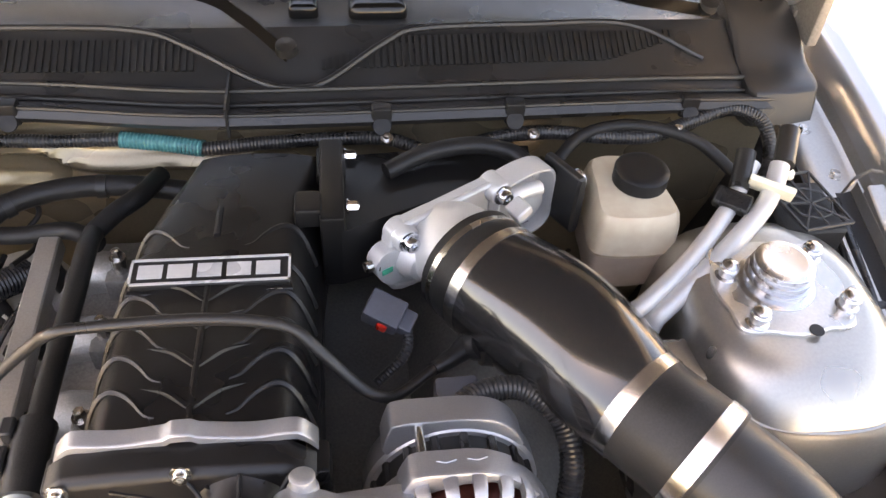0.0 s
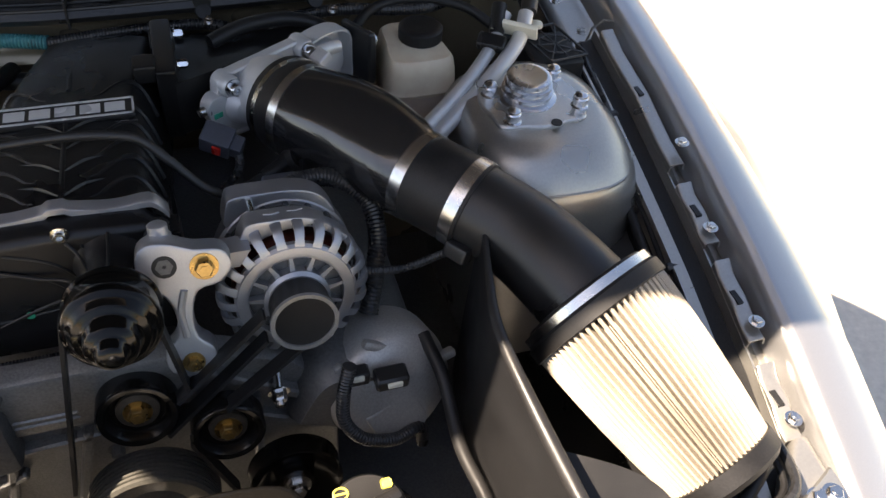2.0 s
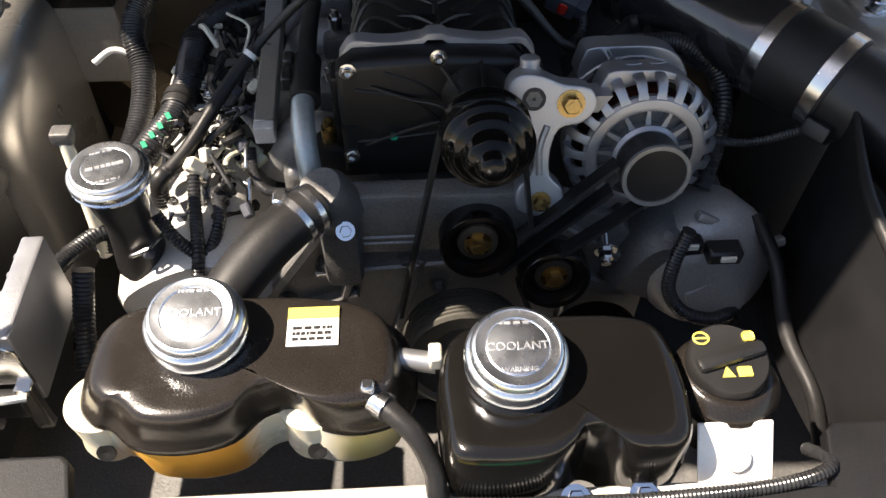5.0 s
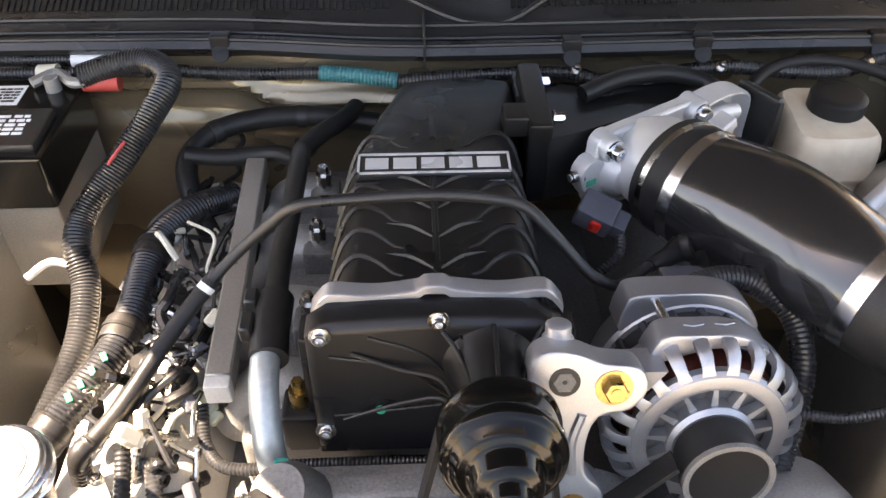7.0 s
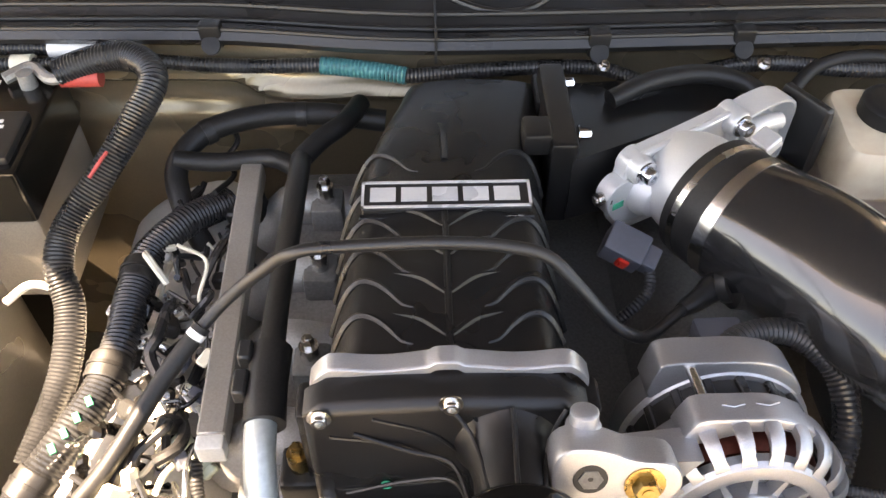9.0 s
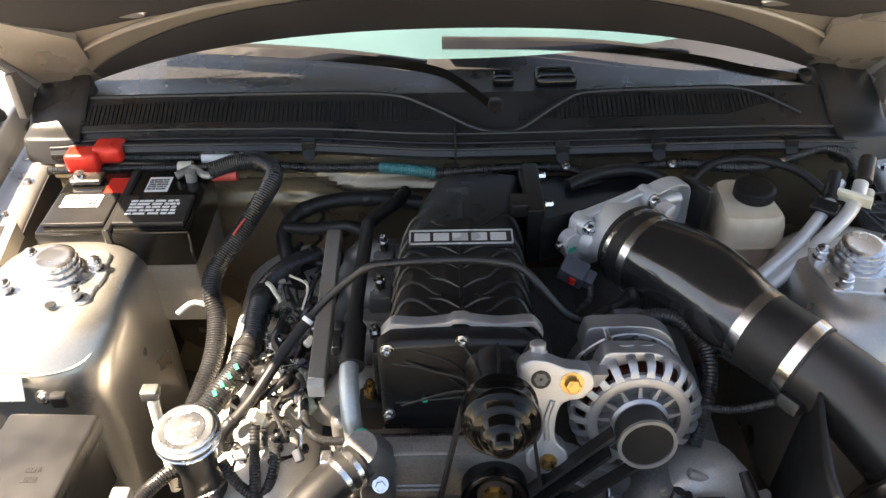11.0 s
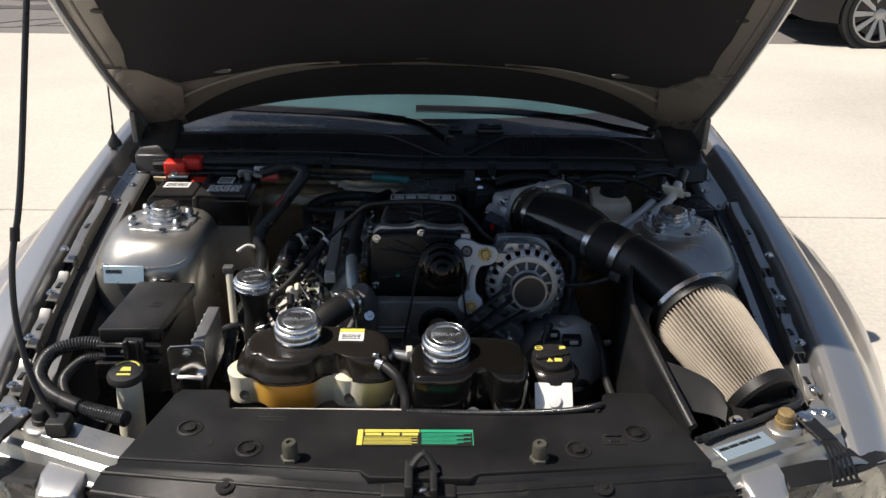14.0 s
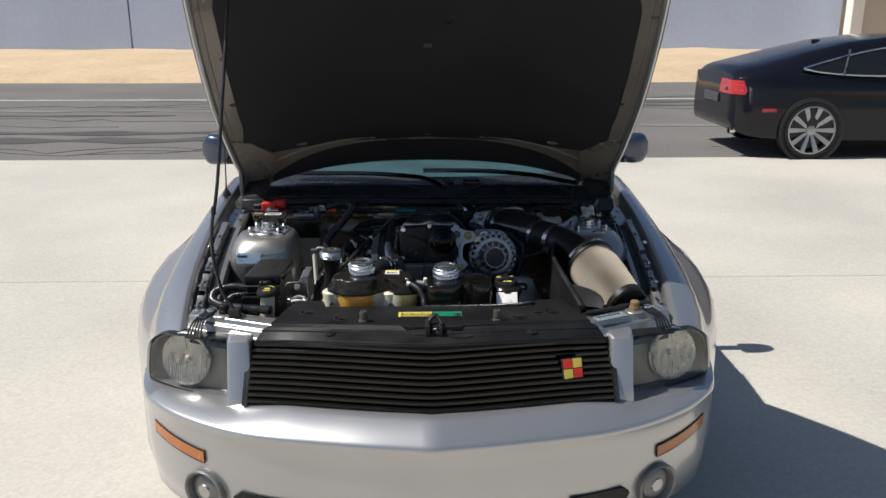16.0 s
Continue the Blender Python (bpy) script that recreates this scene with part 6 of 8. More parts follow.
for a, b in (((0.000, 0.372, 0.93), (-0.048, 0.352, 0.66)), ((0.086, 0.37, 0.90), (0.10, 0.36, 0.80)), ((0.19, 0.385, 0.83), (0.068, 0.353, 0.735)), ((0.235, 0.383, 0.815), (0.135, 0.35, 0.765)), ((0.09, 0.345, 0.72), (0.13, 0.34, 0.60)), ((0.086, 0.355, 0.79), (0.19, 0.385, 0.868))):
    part("run", span(a, b), RUBBER, belt, smooth=False)
pump = thing("front_dome_housing", (0.335, 0.40, 0.60), "dull cast domed housing with sensors", "housing")
part("dome", lathe([(0.085, -0.06), (0.085, -0.02), (0.080, 0.0), (0.068, 0.014), (0.04, 0.022), (0, 0.024)], aim((0.333, 0.372, 0.702), V(0.15, -0.92, 0.36).normalized()), 40), DOMECAST, pump, "dull cast dome")
part("relief", merge(box(-0.05, -0.055, 0.0, 0.02, 0.0, 0.024, 0.006, 2, aim((0.333, 0.372, 0.702), V(0.15, -0.92, 0.36)) @ pose(0, 0, 0, 0, 0, 20)), lathe([(0.03, -0.02), (0.028, 0.012), (0, 0.014)], aim((0.345, 0.352, 0.67), V(0.1, -0.9, 0.4)), 24)), DOMECAST, pump)
for k, (x, z) in enumerate(((-0.055, 0.03), (0.0, 0.062), (0.055, 0.02), (0.03, -0.05))):
    part("dome_rib", box(-0.006, -0.034, -0.004, 0.006, 0.034, 0.010, 0.004, 2, aim((0.333, 0.372, 0.702), V(0.15, -0.92, 0.36)) @ Matrix.Translation((x, z, 0.004)) @ pose(0, 0, 0, 0, 0, 40 * k + 20)), DOMECAST, pump)
part("connector", merge(box(0.275, 0.345, 0.755, 0.30, 0.365, 0.775, 0.003, 1), box(0.305, 0.335, 0.748, 0.345, 0.36, 0.768, 0.003, 1)), PLASTIC, pump)
part("connector_clip", box(0.278, 0.342, 0.768, 0.292, 0.346, 0.776, 0.001, 1), CREAM, pump)
part("connector_clip", box(0.318, 0.332, 0.756, 0.336, 0.337, 0.764, 0.001, 1), CREAM, pump)
part("stud", merge(tube([(0.196, 0.40, 0.75), (0.194, 0.355, 0.735)], 0.006, 10, 2), hexbolt((0.195, 0.37, 0.742), (0, -1, -0.2), 0.009, 0.012)), STEEL, pump)
# ---- tanks, boxes, covers ----
rngp = random.Random(11)
cov = thing("radiator_cover", (0, 0, 0.77), "black plastic radiator cover with clips and a service label", "cover")
deck = [(-0.437, 0.100), (-0.428, 0.110), (-0.352, 0.110), (-0.343, 0.102), (-0.331, 0.055), (0.325, 0.046), (0.338, 0.098), (0.347, 0.106), (0.424, 0.106), (0.434, 0.098), (0.484, -0.084), (0.10, -0.116), (0.085, -0.128), (-0.075, -0.126), (-0.09, -0.112), (-0.482, -0.082)]
part("deck", prism(deck[::-1], 0.782, 0.797, 0.005, 2), MATTE, cov, "grained black plastic")
FR = lambda x: (-0.222 + 0.118 * (abs(x) / 0.53) ** 1.4, 0.772 - 0.030 * (x / 0.53) ** 2)
xs = [-1 + 2 * i / 30 for i in range(31)]
rowsA = []
for hw, fy in ((0.477, 0.0), (0.484, 0.10), (0.50, 0.14), (0.512, 0.45), (0.528, 0.96), (0.53, 1.0), (0.53, 1.02)):
    row = []
    for u in xs:
        x = u * hw
        y0 = -0.083 - 0.035 * (1 - abs(u))
        y1, z1 = FR(x)
        z0 = 0.794 if fy == 0 else (0.787 if fy == 0.10 else None)
        f = fy
        if z0 is None:
            z0 = 0.782 + (z1 - 0.782) * (f - 0.14) / 0.86 - (0.012 if f > 1.01 else 0)
        row.append(V(x, y0 + (y1 - y0) * f, z0))
    rowsA.append(row)
part("apron", sheet(rowsA, 0.003), MATTE, cov, "black plastic front apron")
for f, r in ((0.30, 0.0035), (0.90, 0.0045)):
    part("apron_bead", tube([(u * (0.50 + 0.025 * f), -0.083 - 0.035 * (1 - abs(u)) + (FR(u * 0.52)[0] + 0.083 + 0.035 * (1 - abs(u))) * f, 0.7815 + (FR(u * 0.52)[1] - 0.782) * (f - 0.14) / 0.86) for u in xs], r, 8, 2), MATTE, cov)
for x, y in ((-0.385, -0.005), (-0.275, -0.058), (0.375, -0.015), (0.268, -0.058)):
    part("clip", merge(lathe([(0.022, 0), (0.022, 0.002), (0.018, 0.003), (0.017, 0.0005), (0.010, 0.0005), (0.010, 0.004), (0, 0.005)], aim((x, y, 0.7965), (0, 0, 1)), 28)), PLASTIC, cov, "round push clip")
for x in (-0.30, -0.165, 0.165, 0.30):
    y, z = -0.14 + 0.05 * abs(x), 0.7775
    part("clip", lathe([(0.016, 0), (0.015, 0.003), (0.007, 0.003), (0.006, 0.006), (0, 0.006)], aim((x, y, z - 0.001), (0, -0.1, 1)), 24), PLASTIC, cov)
for x in (-0.203, 0.200):
    part("stop_stud", merge(lathe([(0.016, 0), (0.016, 0.006), (0.013, 0.008)], aim((x, -0.082, 0.7965), (0, 0, 1)), 6), lathe([(0.012, 0.006), (0.0125, 0.03), (0.010, 0.034), (0.005, 0.034), (0.004, 0.030), (0, 0.030)], aim((x, -0.082, 0.7965), (0, 0, 1)), 18)), material("olive_rubber", (0.06, 0.058, 0.045), 0.6), cov, "grey-green rubber stop")
slot = part("slot", box(0.312, -0.045, 0.7968, 0.352, -0.020, 0.7980, 0, 1), INK, cov, smooth=False)
part("tab", merge(box(0.318, -0.026, 0.797, 0.346, -0.020, 0.803, 0.002, 1), box(0.324, -0.040, 0.797, 0.340, -0.034, 0.8005, 0.001, 1)), PLASTIC, slot)
part("arrow_mark", box(-0.345, -0.05, 0.7968, -0.338, -0.035, 0.7978, 0, 1), INK, cov, smooth=False)
lm = aim((-0.0025, -0.0270, 0.7973), (0, 0, 1))
lab = part("service_label", box(-0.100, -0.024, 0, 0.100, 0.021, 0.0006, 0, 1, lm), INK, cov, "yellow and green service label")
part("yellow_band", box(-0.086, 0.012, 0.0006, 0.007, 0.019, 0.001, 0, 1, lm), YELLOW, lab, smooth=False)
part("yellow_band", box(-0.097, -0.022, 0.0006, -0.088, 0.019, 0.001, 0, 1, lm), YELLOW, lab, smooth=False)
for k in range(3):
    part("yellow_box", box(-0.084 + 0.031 * k, 0.003, 0.0006, -0.057 + 0.031 * k, 0.010, 0.001, 0, 1, lm), YELLOW, lab, smooth=False)
for k in range(6):
    part("yellow_line", box(-0.086, -0.0022 - 0.0036 * k, 0.0006, 0.004 - 0.010 * (k % 2), -0.0005 - 0.0036 * k, 0.001, 0, 1, lm), YELLOW, lab, smooth=False)
part("green_band", box(0.009, 0.012, 0.0006, 0.098, 0.019, 0.001, 0, 1, lm), GREEN, lab, smooth=False)
part("green_band", box(0.0965, -0.0225, 0.0006, 0.098, 0.0115, 0.001, 0, 1, lm), GREEN, lab, smooth=False)
for k in range(9):
    part("green_line", box(0.011, 0.0082 - 0.0034 * k, 0.0006, 0.094 - 0.012 * (k % 3), 0.0100 - 0.0034 * k, 0.001, 0, 1, lm), GREEN, lab, smooth=False)
bars("moulded_mark", aim((-0.25, 0.022, 0.7970), (0, 0, 1)), 0.05, 0.018, 2, PLASTIC, cov, rngp)
latch = part("latch", merge(box(-0.055, -0.155, 0.765, 0.065, -0.112, 0.785, 0.006, 2), box(-0.018, -0.165, 0.77, -0.004, -0.10, 0.812, 0.004, 2), box(0.022, -0.165, 0.77, 0.034, -0.10, 0.806, 0.004, 2), tube([(-0.015, -0.12, 0.80), (0.012, -0.10, 0.822), (0.034, -0.12, 0.80)], 0.006, 8, 6)), INK, cov, "black bonnet latch")
part("hook", tube([(0.0, -0.15, 0.79), (0.012, -0.16, 0.802), (0.022, -0.14, 0.79)], 0.004, 8, 6), STEEL, latch)
part("opening", prism(spline([(0.05, -0.150), (0.10, -0.145), (0.125, -0.155), (0.10, -0.172), (0.06, -0.172)], 4, True), 0.7775, 0.7795, 0, 1, Matrix.Translation((0, 0, -0.0005))), INK, cov)


def chrome_cap(p, r, parent, tilt=(0, -0.12, 1), h=0.040, words=True):
    m = aim(p, tilt)
    c = part("cap", lathe([(r * 0.86, 0), (r * 0.90, h * 0.12), (r * 0.96, h * 0.16), (r * 0.99, h * 0.30), (r * 0.95, h * 0.36), (r * 0.95, h * 0.42), (r, h * 0.46), (r, h * 0.66), (r * 0.96, h * 0.74), (r * 0.90, h * 0.78), (r * 0.90, h * 0.84), (r * 0.88, h * 0.94), (r * 0.84, h * 0.99), (r * 0.80, h), (r * 0.78, h * 0.985), (0.62 * r, h * 0.985), (0.60 * r, h * 0.96), (0.57 * r, h * 0.985), (0, h * 0.985)], m, 56), CAPMETAL, parent, "turned aluminium cap")
    if words:
        part("engraved_word", lettering("COOLANT", r * 0.24, m @ Matrix.Translation((0, 0, h * 0.985 + 0.0002))), ENGRAVE, c, "etched word", smooth=False)
        part("engraved_word", lettering("WARNING", r * 0.14, m @ Matrix.Translation((0, -r * 0.48, h * 0.985 + 0.0002))), ENGRAVE, c, "etched word", smooth=False)
    else:
        bars("engraving", m @ Matrix.Translation((0, 0, h * 0.985)), r * 0.95, r * 0.2, 1, ENGRAVE, c, rngp, 0.8)
        bars("engraving", m @ Matrix.Translation((0, -r * 0.5, h * 0.985)), r * 0.6, r * 0.11, 1, ENGRAVE, c, rngp, 0.7)
    bars("engraving", m @ Matrix.Translation((0, r * 0.5, h * 0.985)), r * 0.6, r * 0.11, 1, ENGRAVE, c, rngp, 0.7)
    return c


cool = thing("coolant_tank", (-0.19, 0.16, 0.755), "coolant tank with orange fluid under a black cover", "coolant tank")
out = [(-0.332, 0.150), (-0.328, 0.205), (-0.290, 0.232), (-0.19, 0.238), (-0.095, 0.230), (-0.050, 0.205), (-0.038, 0.150), (-0.050, 0.118), (-0.085, 0.106), (-0.120, 0.112), (-0.143, 0.132), (-0.170, 0.128), (-0.195, 0.104), (-0.235, 0.095), (-0.275, 0.100), (-0.300, 0.120), (-0.318, 0.126)]
part("tank", layers(out, ((0.755, 0.90), (0.762, 0.95), (0.80, 0.985), (0.819, 1.0)), 4), COOLANT, cool, "translucent tank with orange coolant")
part("shell", layers(out, ((0.813, 1.022), (0.815, 1.034), (0.820, 1.036), (0.823, 1.022), (0.826, 0.998), (0.830, 0.972), (0.836, 0.950), (0.845, 0.935), (0.853, 0.918), (0.859, 0.885), (0.8625, 0.83), (0.864, 0.72), (0.865, 0.3), (0.865, 0.05)), 4), TANKBLACK, cool, "satin black cover")
for x, y in ((-0.322, 0.100), (-0.129, 0.092)):
    part("foot", lathe([(0.030, -0.012), (0.031, -0.006), (0.029, 0.008), (0.030, 0.024), (0.032, 0.046), (0.028, 0.050)], aim((x, y + 0.052, 0.767), (0, 0, 1)), 32), COOLANT, cool, "clear moulded foot")
    part("foot_hole", lathe([(0.009, 0), (0.009, 0.002), (0.006, 0.002), (0, 0.0005)], aim((x + 0.002, y + 0.0205, 0.776), (0, -1, 0.5)), 16), INK, cool)
chrome_cap((-0.224, 0.184, 0.864), 0.0440, cool, h=0.041)
yl = aim((-0.125, 0.188, 0.8655), (0, 0, 1))
y_l = part("warning_label", box(-0.023, -0.021, -0.001, 0.023, 0.021, 0.0006, 0, 1, yl), PAPER, cool, "white label with a yellow band")
part("yellow_band", box(-0.023, 0.008, 0.0006, 0.023, 0.021, 0.001, 0, 1, yl), YELLOW, y_l)
bars("print", yl @ Matrix.Translation((0, -0.008, 0.0005)), 0.036, 0.018, 3, INK, y_l, rngp)
part("overflow_hose", tube([(-0.078, 0.128, 0.846), (-0.060, 0.110, 0.848), (-0.036, 0.088, 0.838), (-0.022, 0.068, 0.815), (-0.020, 0.055, 0.80), (-0.015, 0.045, 0.78)], 0.0095, 12, 8), RUBBER, cool, "black overflow hose")
part("spring_clamp", merge(tube([(-0.082, 0.128, 0.846), (-0.066, 0.116, 0.848)], 0.0115, 14, 3), box(-0.082, 0.118, 0.852, -0.070, 0.13, 0.868, 0.002, 1), tube([(-0.066, 0.116, 0.848), (-0.060, 0.111, 0.848)], 0.0125, 14, 2)), MACHINED, cool, "bright spring clamp")
dg = thing("degas_tank", (0.09, 0.125, 0.755), "glossy black intercooler tank with chrome cap", "coolant tank")
out = [(-0.014, 0.085), (-0.015, 0.14), (-0.002, 0.178), (0.035, 0.196), (0.09, 0.198), (0.155, 0.195), (0.190, 0.180), (0.201, 0.135), (0.199, 0.080), (0.186, 0.060), (0.162, 0.056), (0.140, 0.060), (0.124, 0.076), (0.108, 0.078), (0.094, 0.064), (0.074, 0.053), (0.040, 0.050), (0.004, 0.053), (-0.010, 0.062)]
part("tank", layers(out, ((0.755, 0.96), (0.768, 1.0), (0.805, 1.012), (0.808, 1.0), (0.838, 0.998), (0.850, 0.985), (0.857, 0.955), (0.861, 0.90), (0.863, 0.80), (0.864, 0.5), (0.864, 0.06)), 5), GLOSS, dg, "glossy black tank")
chrome_cap((0.051, 0.137, 0.862), 0.0445, dg, h=0.041)
part("pipe_stub", merge(tube([(-0.015, 0.165, 0.832), (-0.045, 0.170, 0.834), (-0.058, 0.172, 0.834)], 0.010, 12, 4)), ALU, dg)
part("clip", box(-0.022, 0.155, 0.835, -0.010, 0.175, 0.852, 0.002, 1), CREAM, dg)
for x in (0.100, 0.160):
    part("bolt", hexbolt((x, 0.046, 0.790), (0, -0.4, 0.9), 0.009, 0.008), CHROME, dg)
rs = thing("steering_reservoir", (0.248, 0.15, 0.755), "black power steering reservoir with yellow symbols", "reservoir")
part("body", lathe([(0.040, -0.07), (0.044, -0.03), (0.049, -0.016), (0.050, -0.004), (0.046, 0.002), (0.040, 0.008), (0.034, 0.012)], aim((0.250, 0.140, 0.825), (0, 0, 1)), 40), TANKBLACK, rs)
cp = part("cap", merge(lathe([(0.036, 0.008), (0.037, 0.012), (0.037, 0.022), (0.034, 0.026), (0, 0.026)], aim((0.248, 0.147, 0.825), (0, -0.1, 1)), 40), box(-0.034, -0.007, 0.024, 0.034, 0.007, 0.034, 0.005, 2, aim((0.248, 0.147, 0.825), (0, -0.1, 1)) @ pose(0, 0, 0, 0, 0, 15))), PLASTIC, rs, "black screw cap")
km = aim((0.248, 0.147, 0.8515), (0, -0.1, 1))
part("wheel_symbol", merge(tube([km @ V(-0.022 + 0.007 * math.cos(a), 0.018 + 0.006 * math.sin(a), 0.0005) for a in [2 * math.pi * i / 16 for i in range(17)]], 0.0011, 5, 1), box(-0.028, 0.017, 0, -0.016, 0.019, 0.001, 0, 1, km)), YELLOW, cp, "yellow printed symbol")
part("book_symbol", box(0.016, 0.013, 0, 0.027, 0.023, 0.001, 0.002, 1, km), YELLOW, cp)
part("warning_symbol", prism([(-0.012, -0.022), (0.0, -0.022), (-0.006, -0.011)], 0, 0.001, 0, 1, km), YELLOW, cp)
part("page_symbol", box(0.003, -0.022, 0, 0.016, -0.012, 0.001, 0.001, 1, km), YELLOW, cp)
part("bracket", merge(box(-0.034, -0.028, 0, 0.034, 0.028, 0.003, 0.001, 1, pose(0.246, 0.078, 0.802, 48, 0, 0)), lathe([(0.013, 0), (0.012, 0.006), (0, 0.007)], pose(0.246, 0.074, 0.800, 48, 0, 0), 20)), WHITE, rs, "pale plated bracket plate")

# oil filler
oil = thing("oil_filler", (-0.345, 0.40, 0.745), "polished oil filler cap on a black neck", "filler cap")
part("neck", lathe([(0.032, -0.135), (0.028, -0.10), (0.025, -0.06), (0.030, -0.03), (0.034, 0.0)], aim((-0.347, 0.392, 0.858), (0.02, -0.06, 1)), 32), PLASTIC, oil)
chrome_cap((-0.347, 0.392, 0.857), 0.0425, oil, (0.02, -0.06, 1), 0.027, False)
# battery
bat = thing("battery", (-0.57, 0.87, 0.69), "black car battery with red terminal cover", "battery")
part("case", box(-0.69, 0.785, 0.82, -0.435, 0.965, 0.893, 0.006, 2), GLOSS, bat, "black plastic case")
part("wrap", box(-0.688, 0.788, 0.69, -0.437, 0.962, 0.822, 0.008, 2), FABRIC, bat, "woven insulating wrap")
part("top_step", merge(box(-0.68, 0.80, 0.890, -0.575, 0.89, 0.902, 0.004, 2), box(-0.565, 0.80, 0.890, -0.445, 0.88, 0.902, 0.004, 2)), PLASTIC, bat)
part("hold_down", box(-0.576, 0.782, 0.82, -0.562, 0.965, 0.899, 0.003, 1), PLASTIC, bat)
part("label", box(-0.665, 0.845, 0.902, -0.60, 0.88, 0.9028, 0, 1), PAPER, bat, "white printed label")
part("label", box(-0.54, 0.90, 0.8932, -0.50, 0.945, 0.894, 0, 1), PAPER, bat, "white printed label")
part("label_band", box(-0.61, 0.895, 0.8932, -0.575, 0.945, 0.894, 0, 1), RED, bat)
bars("print", aim((-0.505, 0.842, 0.902), (0, 0, 1)), 0.085, 0.045, 5, PAPER, bat, rngp)
bars("print", aim((-0.632, 0.862, 0.9028), (0, 0, 1)), 0.055, 0.025, 3, INK, bat, rngp)
bars("print", aim((-0.52, 0.922, 0.894), (0, 0, 1)), 0.034, 0.035, 5, INK, bat, rngp)
part("terminal_cover", merge(box(-0.70, 0.97, 0.885, -0.64, 1.01, 0.925, 0.008, 3), box(-0.655, 0.985, 0.895, -0.60, 1.03, 0.93, 0.010, 3)), RED, bat, "red terminal cover")
part("terminal", merge(lathe([(0.010, 0), (0.009, 0.02), (0, 0.021)], aim((-0.66, 0.935, 0.893), (0, 0, 1)), 18), box(-0.675, 0.92, 0.895, -0.62, 0.95, 0.906, 0.004, 2)), STEEL, bat)
part("terminal", merge(lathe([(0.010, 0), (0.009, 0.018), (0, 0.019)], aim((-0.465, 0.935, 0.893), (0, 0, 1)), 18), tube([(-0.49, 0.935, 0.903), (-0.465, 0.955, 0.905), (-0.44, 0.935, 0.903), (-0.42, 0.94, 0.902)], 0.007, 8, 6)), DARKALU, bat, "grey clamped terminal")
part("tape", tube([(-0.43, 0.945, 0.897), (-0.385, 0.945, 0.897)], 0.012, 10, 2), REDDARK, bat)
# fuse box
fb = thing("fuse_box", (-0.555, 0.35, 0.70), "matte black fuse box with a hinged lid", "fuse box")
fl = [(-0.615, 0.463), (-0.490, 0.459), (-0.508, 0.262), (-0.632, 0.258)]
part("lid", prism(fl[::-1], 0.800, 0.832, 0.006, 2), PLASTIC, fb, "satin black lid")
part("base", prism([(x * 1.0 + 0.0, y + (0.008 if y < 0.3 else -0.006)) for x, y in ((-0.607, 0.460), (-0.497, 0.456), (-0.514, 0.250), (-0.626, 0.246))][::-1], 0.70, 0.800, 0.004, 1), PLASTIC, fb)
for z in (0.795, 0.772, 0.748):
    part("front_rib", box(-0.634, 0.246, z, -0.508, 0.256, z + 0.006, 0.002, 1), PLASTIC, fb)
part("lower_case", prism([(-0.640, 0.40), (-0.505, 0.40), (-0.515, 0.242), (-0.642, 0.238)][::-1], 0.69, 0.765, 0.006, 2), PLASTIC, fb)
part("catch", merge(box(-0.575, 0.226, 0.770, -0.535, 0.246, 0.822, 0.003, 1), box(-0.582, 0.228, 0.79, -0.528, 0.238, 0.80, 0.003, 1), box(-0.568, 0.222, 0.775, -0.562, 0.232, 0.825, 0.002, 1), box(-0.548, 0.222, 0.775, -0.542, 0.232, 0.825, 0.002, 1)), PLASTIC, fb)
part("side_groove", box(-0.507, 0.28, 0.812, -0.4990, 0.44, 0.816, 0.001, 1), INK, fb)
bars("moulded_mark", aim((-0.545, 0.36, 0.832), (0, 0, 1)), 0.02, 0.03, 2, PLASTIC, fb, rngp)
# washer filler
ws = thing("washer_filler", (-0.525, 0.11, 0.70), "cream washer bottle neck with a black cap", "filler cap")
part("neck", lathe([(0.024, -0.13), (0.0225, -0.03), (0.021, 0.0)], aim((-0.525, 0.115, 0.820), (0.09, -0.06, 1)), 28), CREAM, ws)
part("cap", lathe([(0.030, -0.004), (0.034, 0.0), (0.034, 0.006), (0.030, 0.012), (0.02, 0.014), (0, 0.014)], aim((-0.525, 0.110, 0.824), (0, -0.1, 1)), 36), MATTE, ws, "black flip cap")
wm = aim((-0.525, 0.109, 0.8375), (0, -0.1, 1))
part("symbol", merge(prism([(-0.010, -0.004), (0.010, -0.004), (0.007, 0.007), (-0.007, 0.007)], 0.0, 0.001, 0, 1, wm), box(-0.012, -0.016, 0.0, 0.012, -0.011, 0.001, 0, 1, wm), tube([wm @ V(0.024 * math.cos(a), 0.024 * math.sin(a), 0) for a in [math.pi * (0.15 + 0.7 * i / 8) for i in range(9)]], 0.0016, 5, 1)), YELLOW, ws, "yellow symbols")
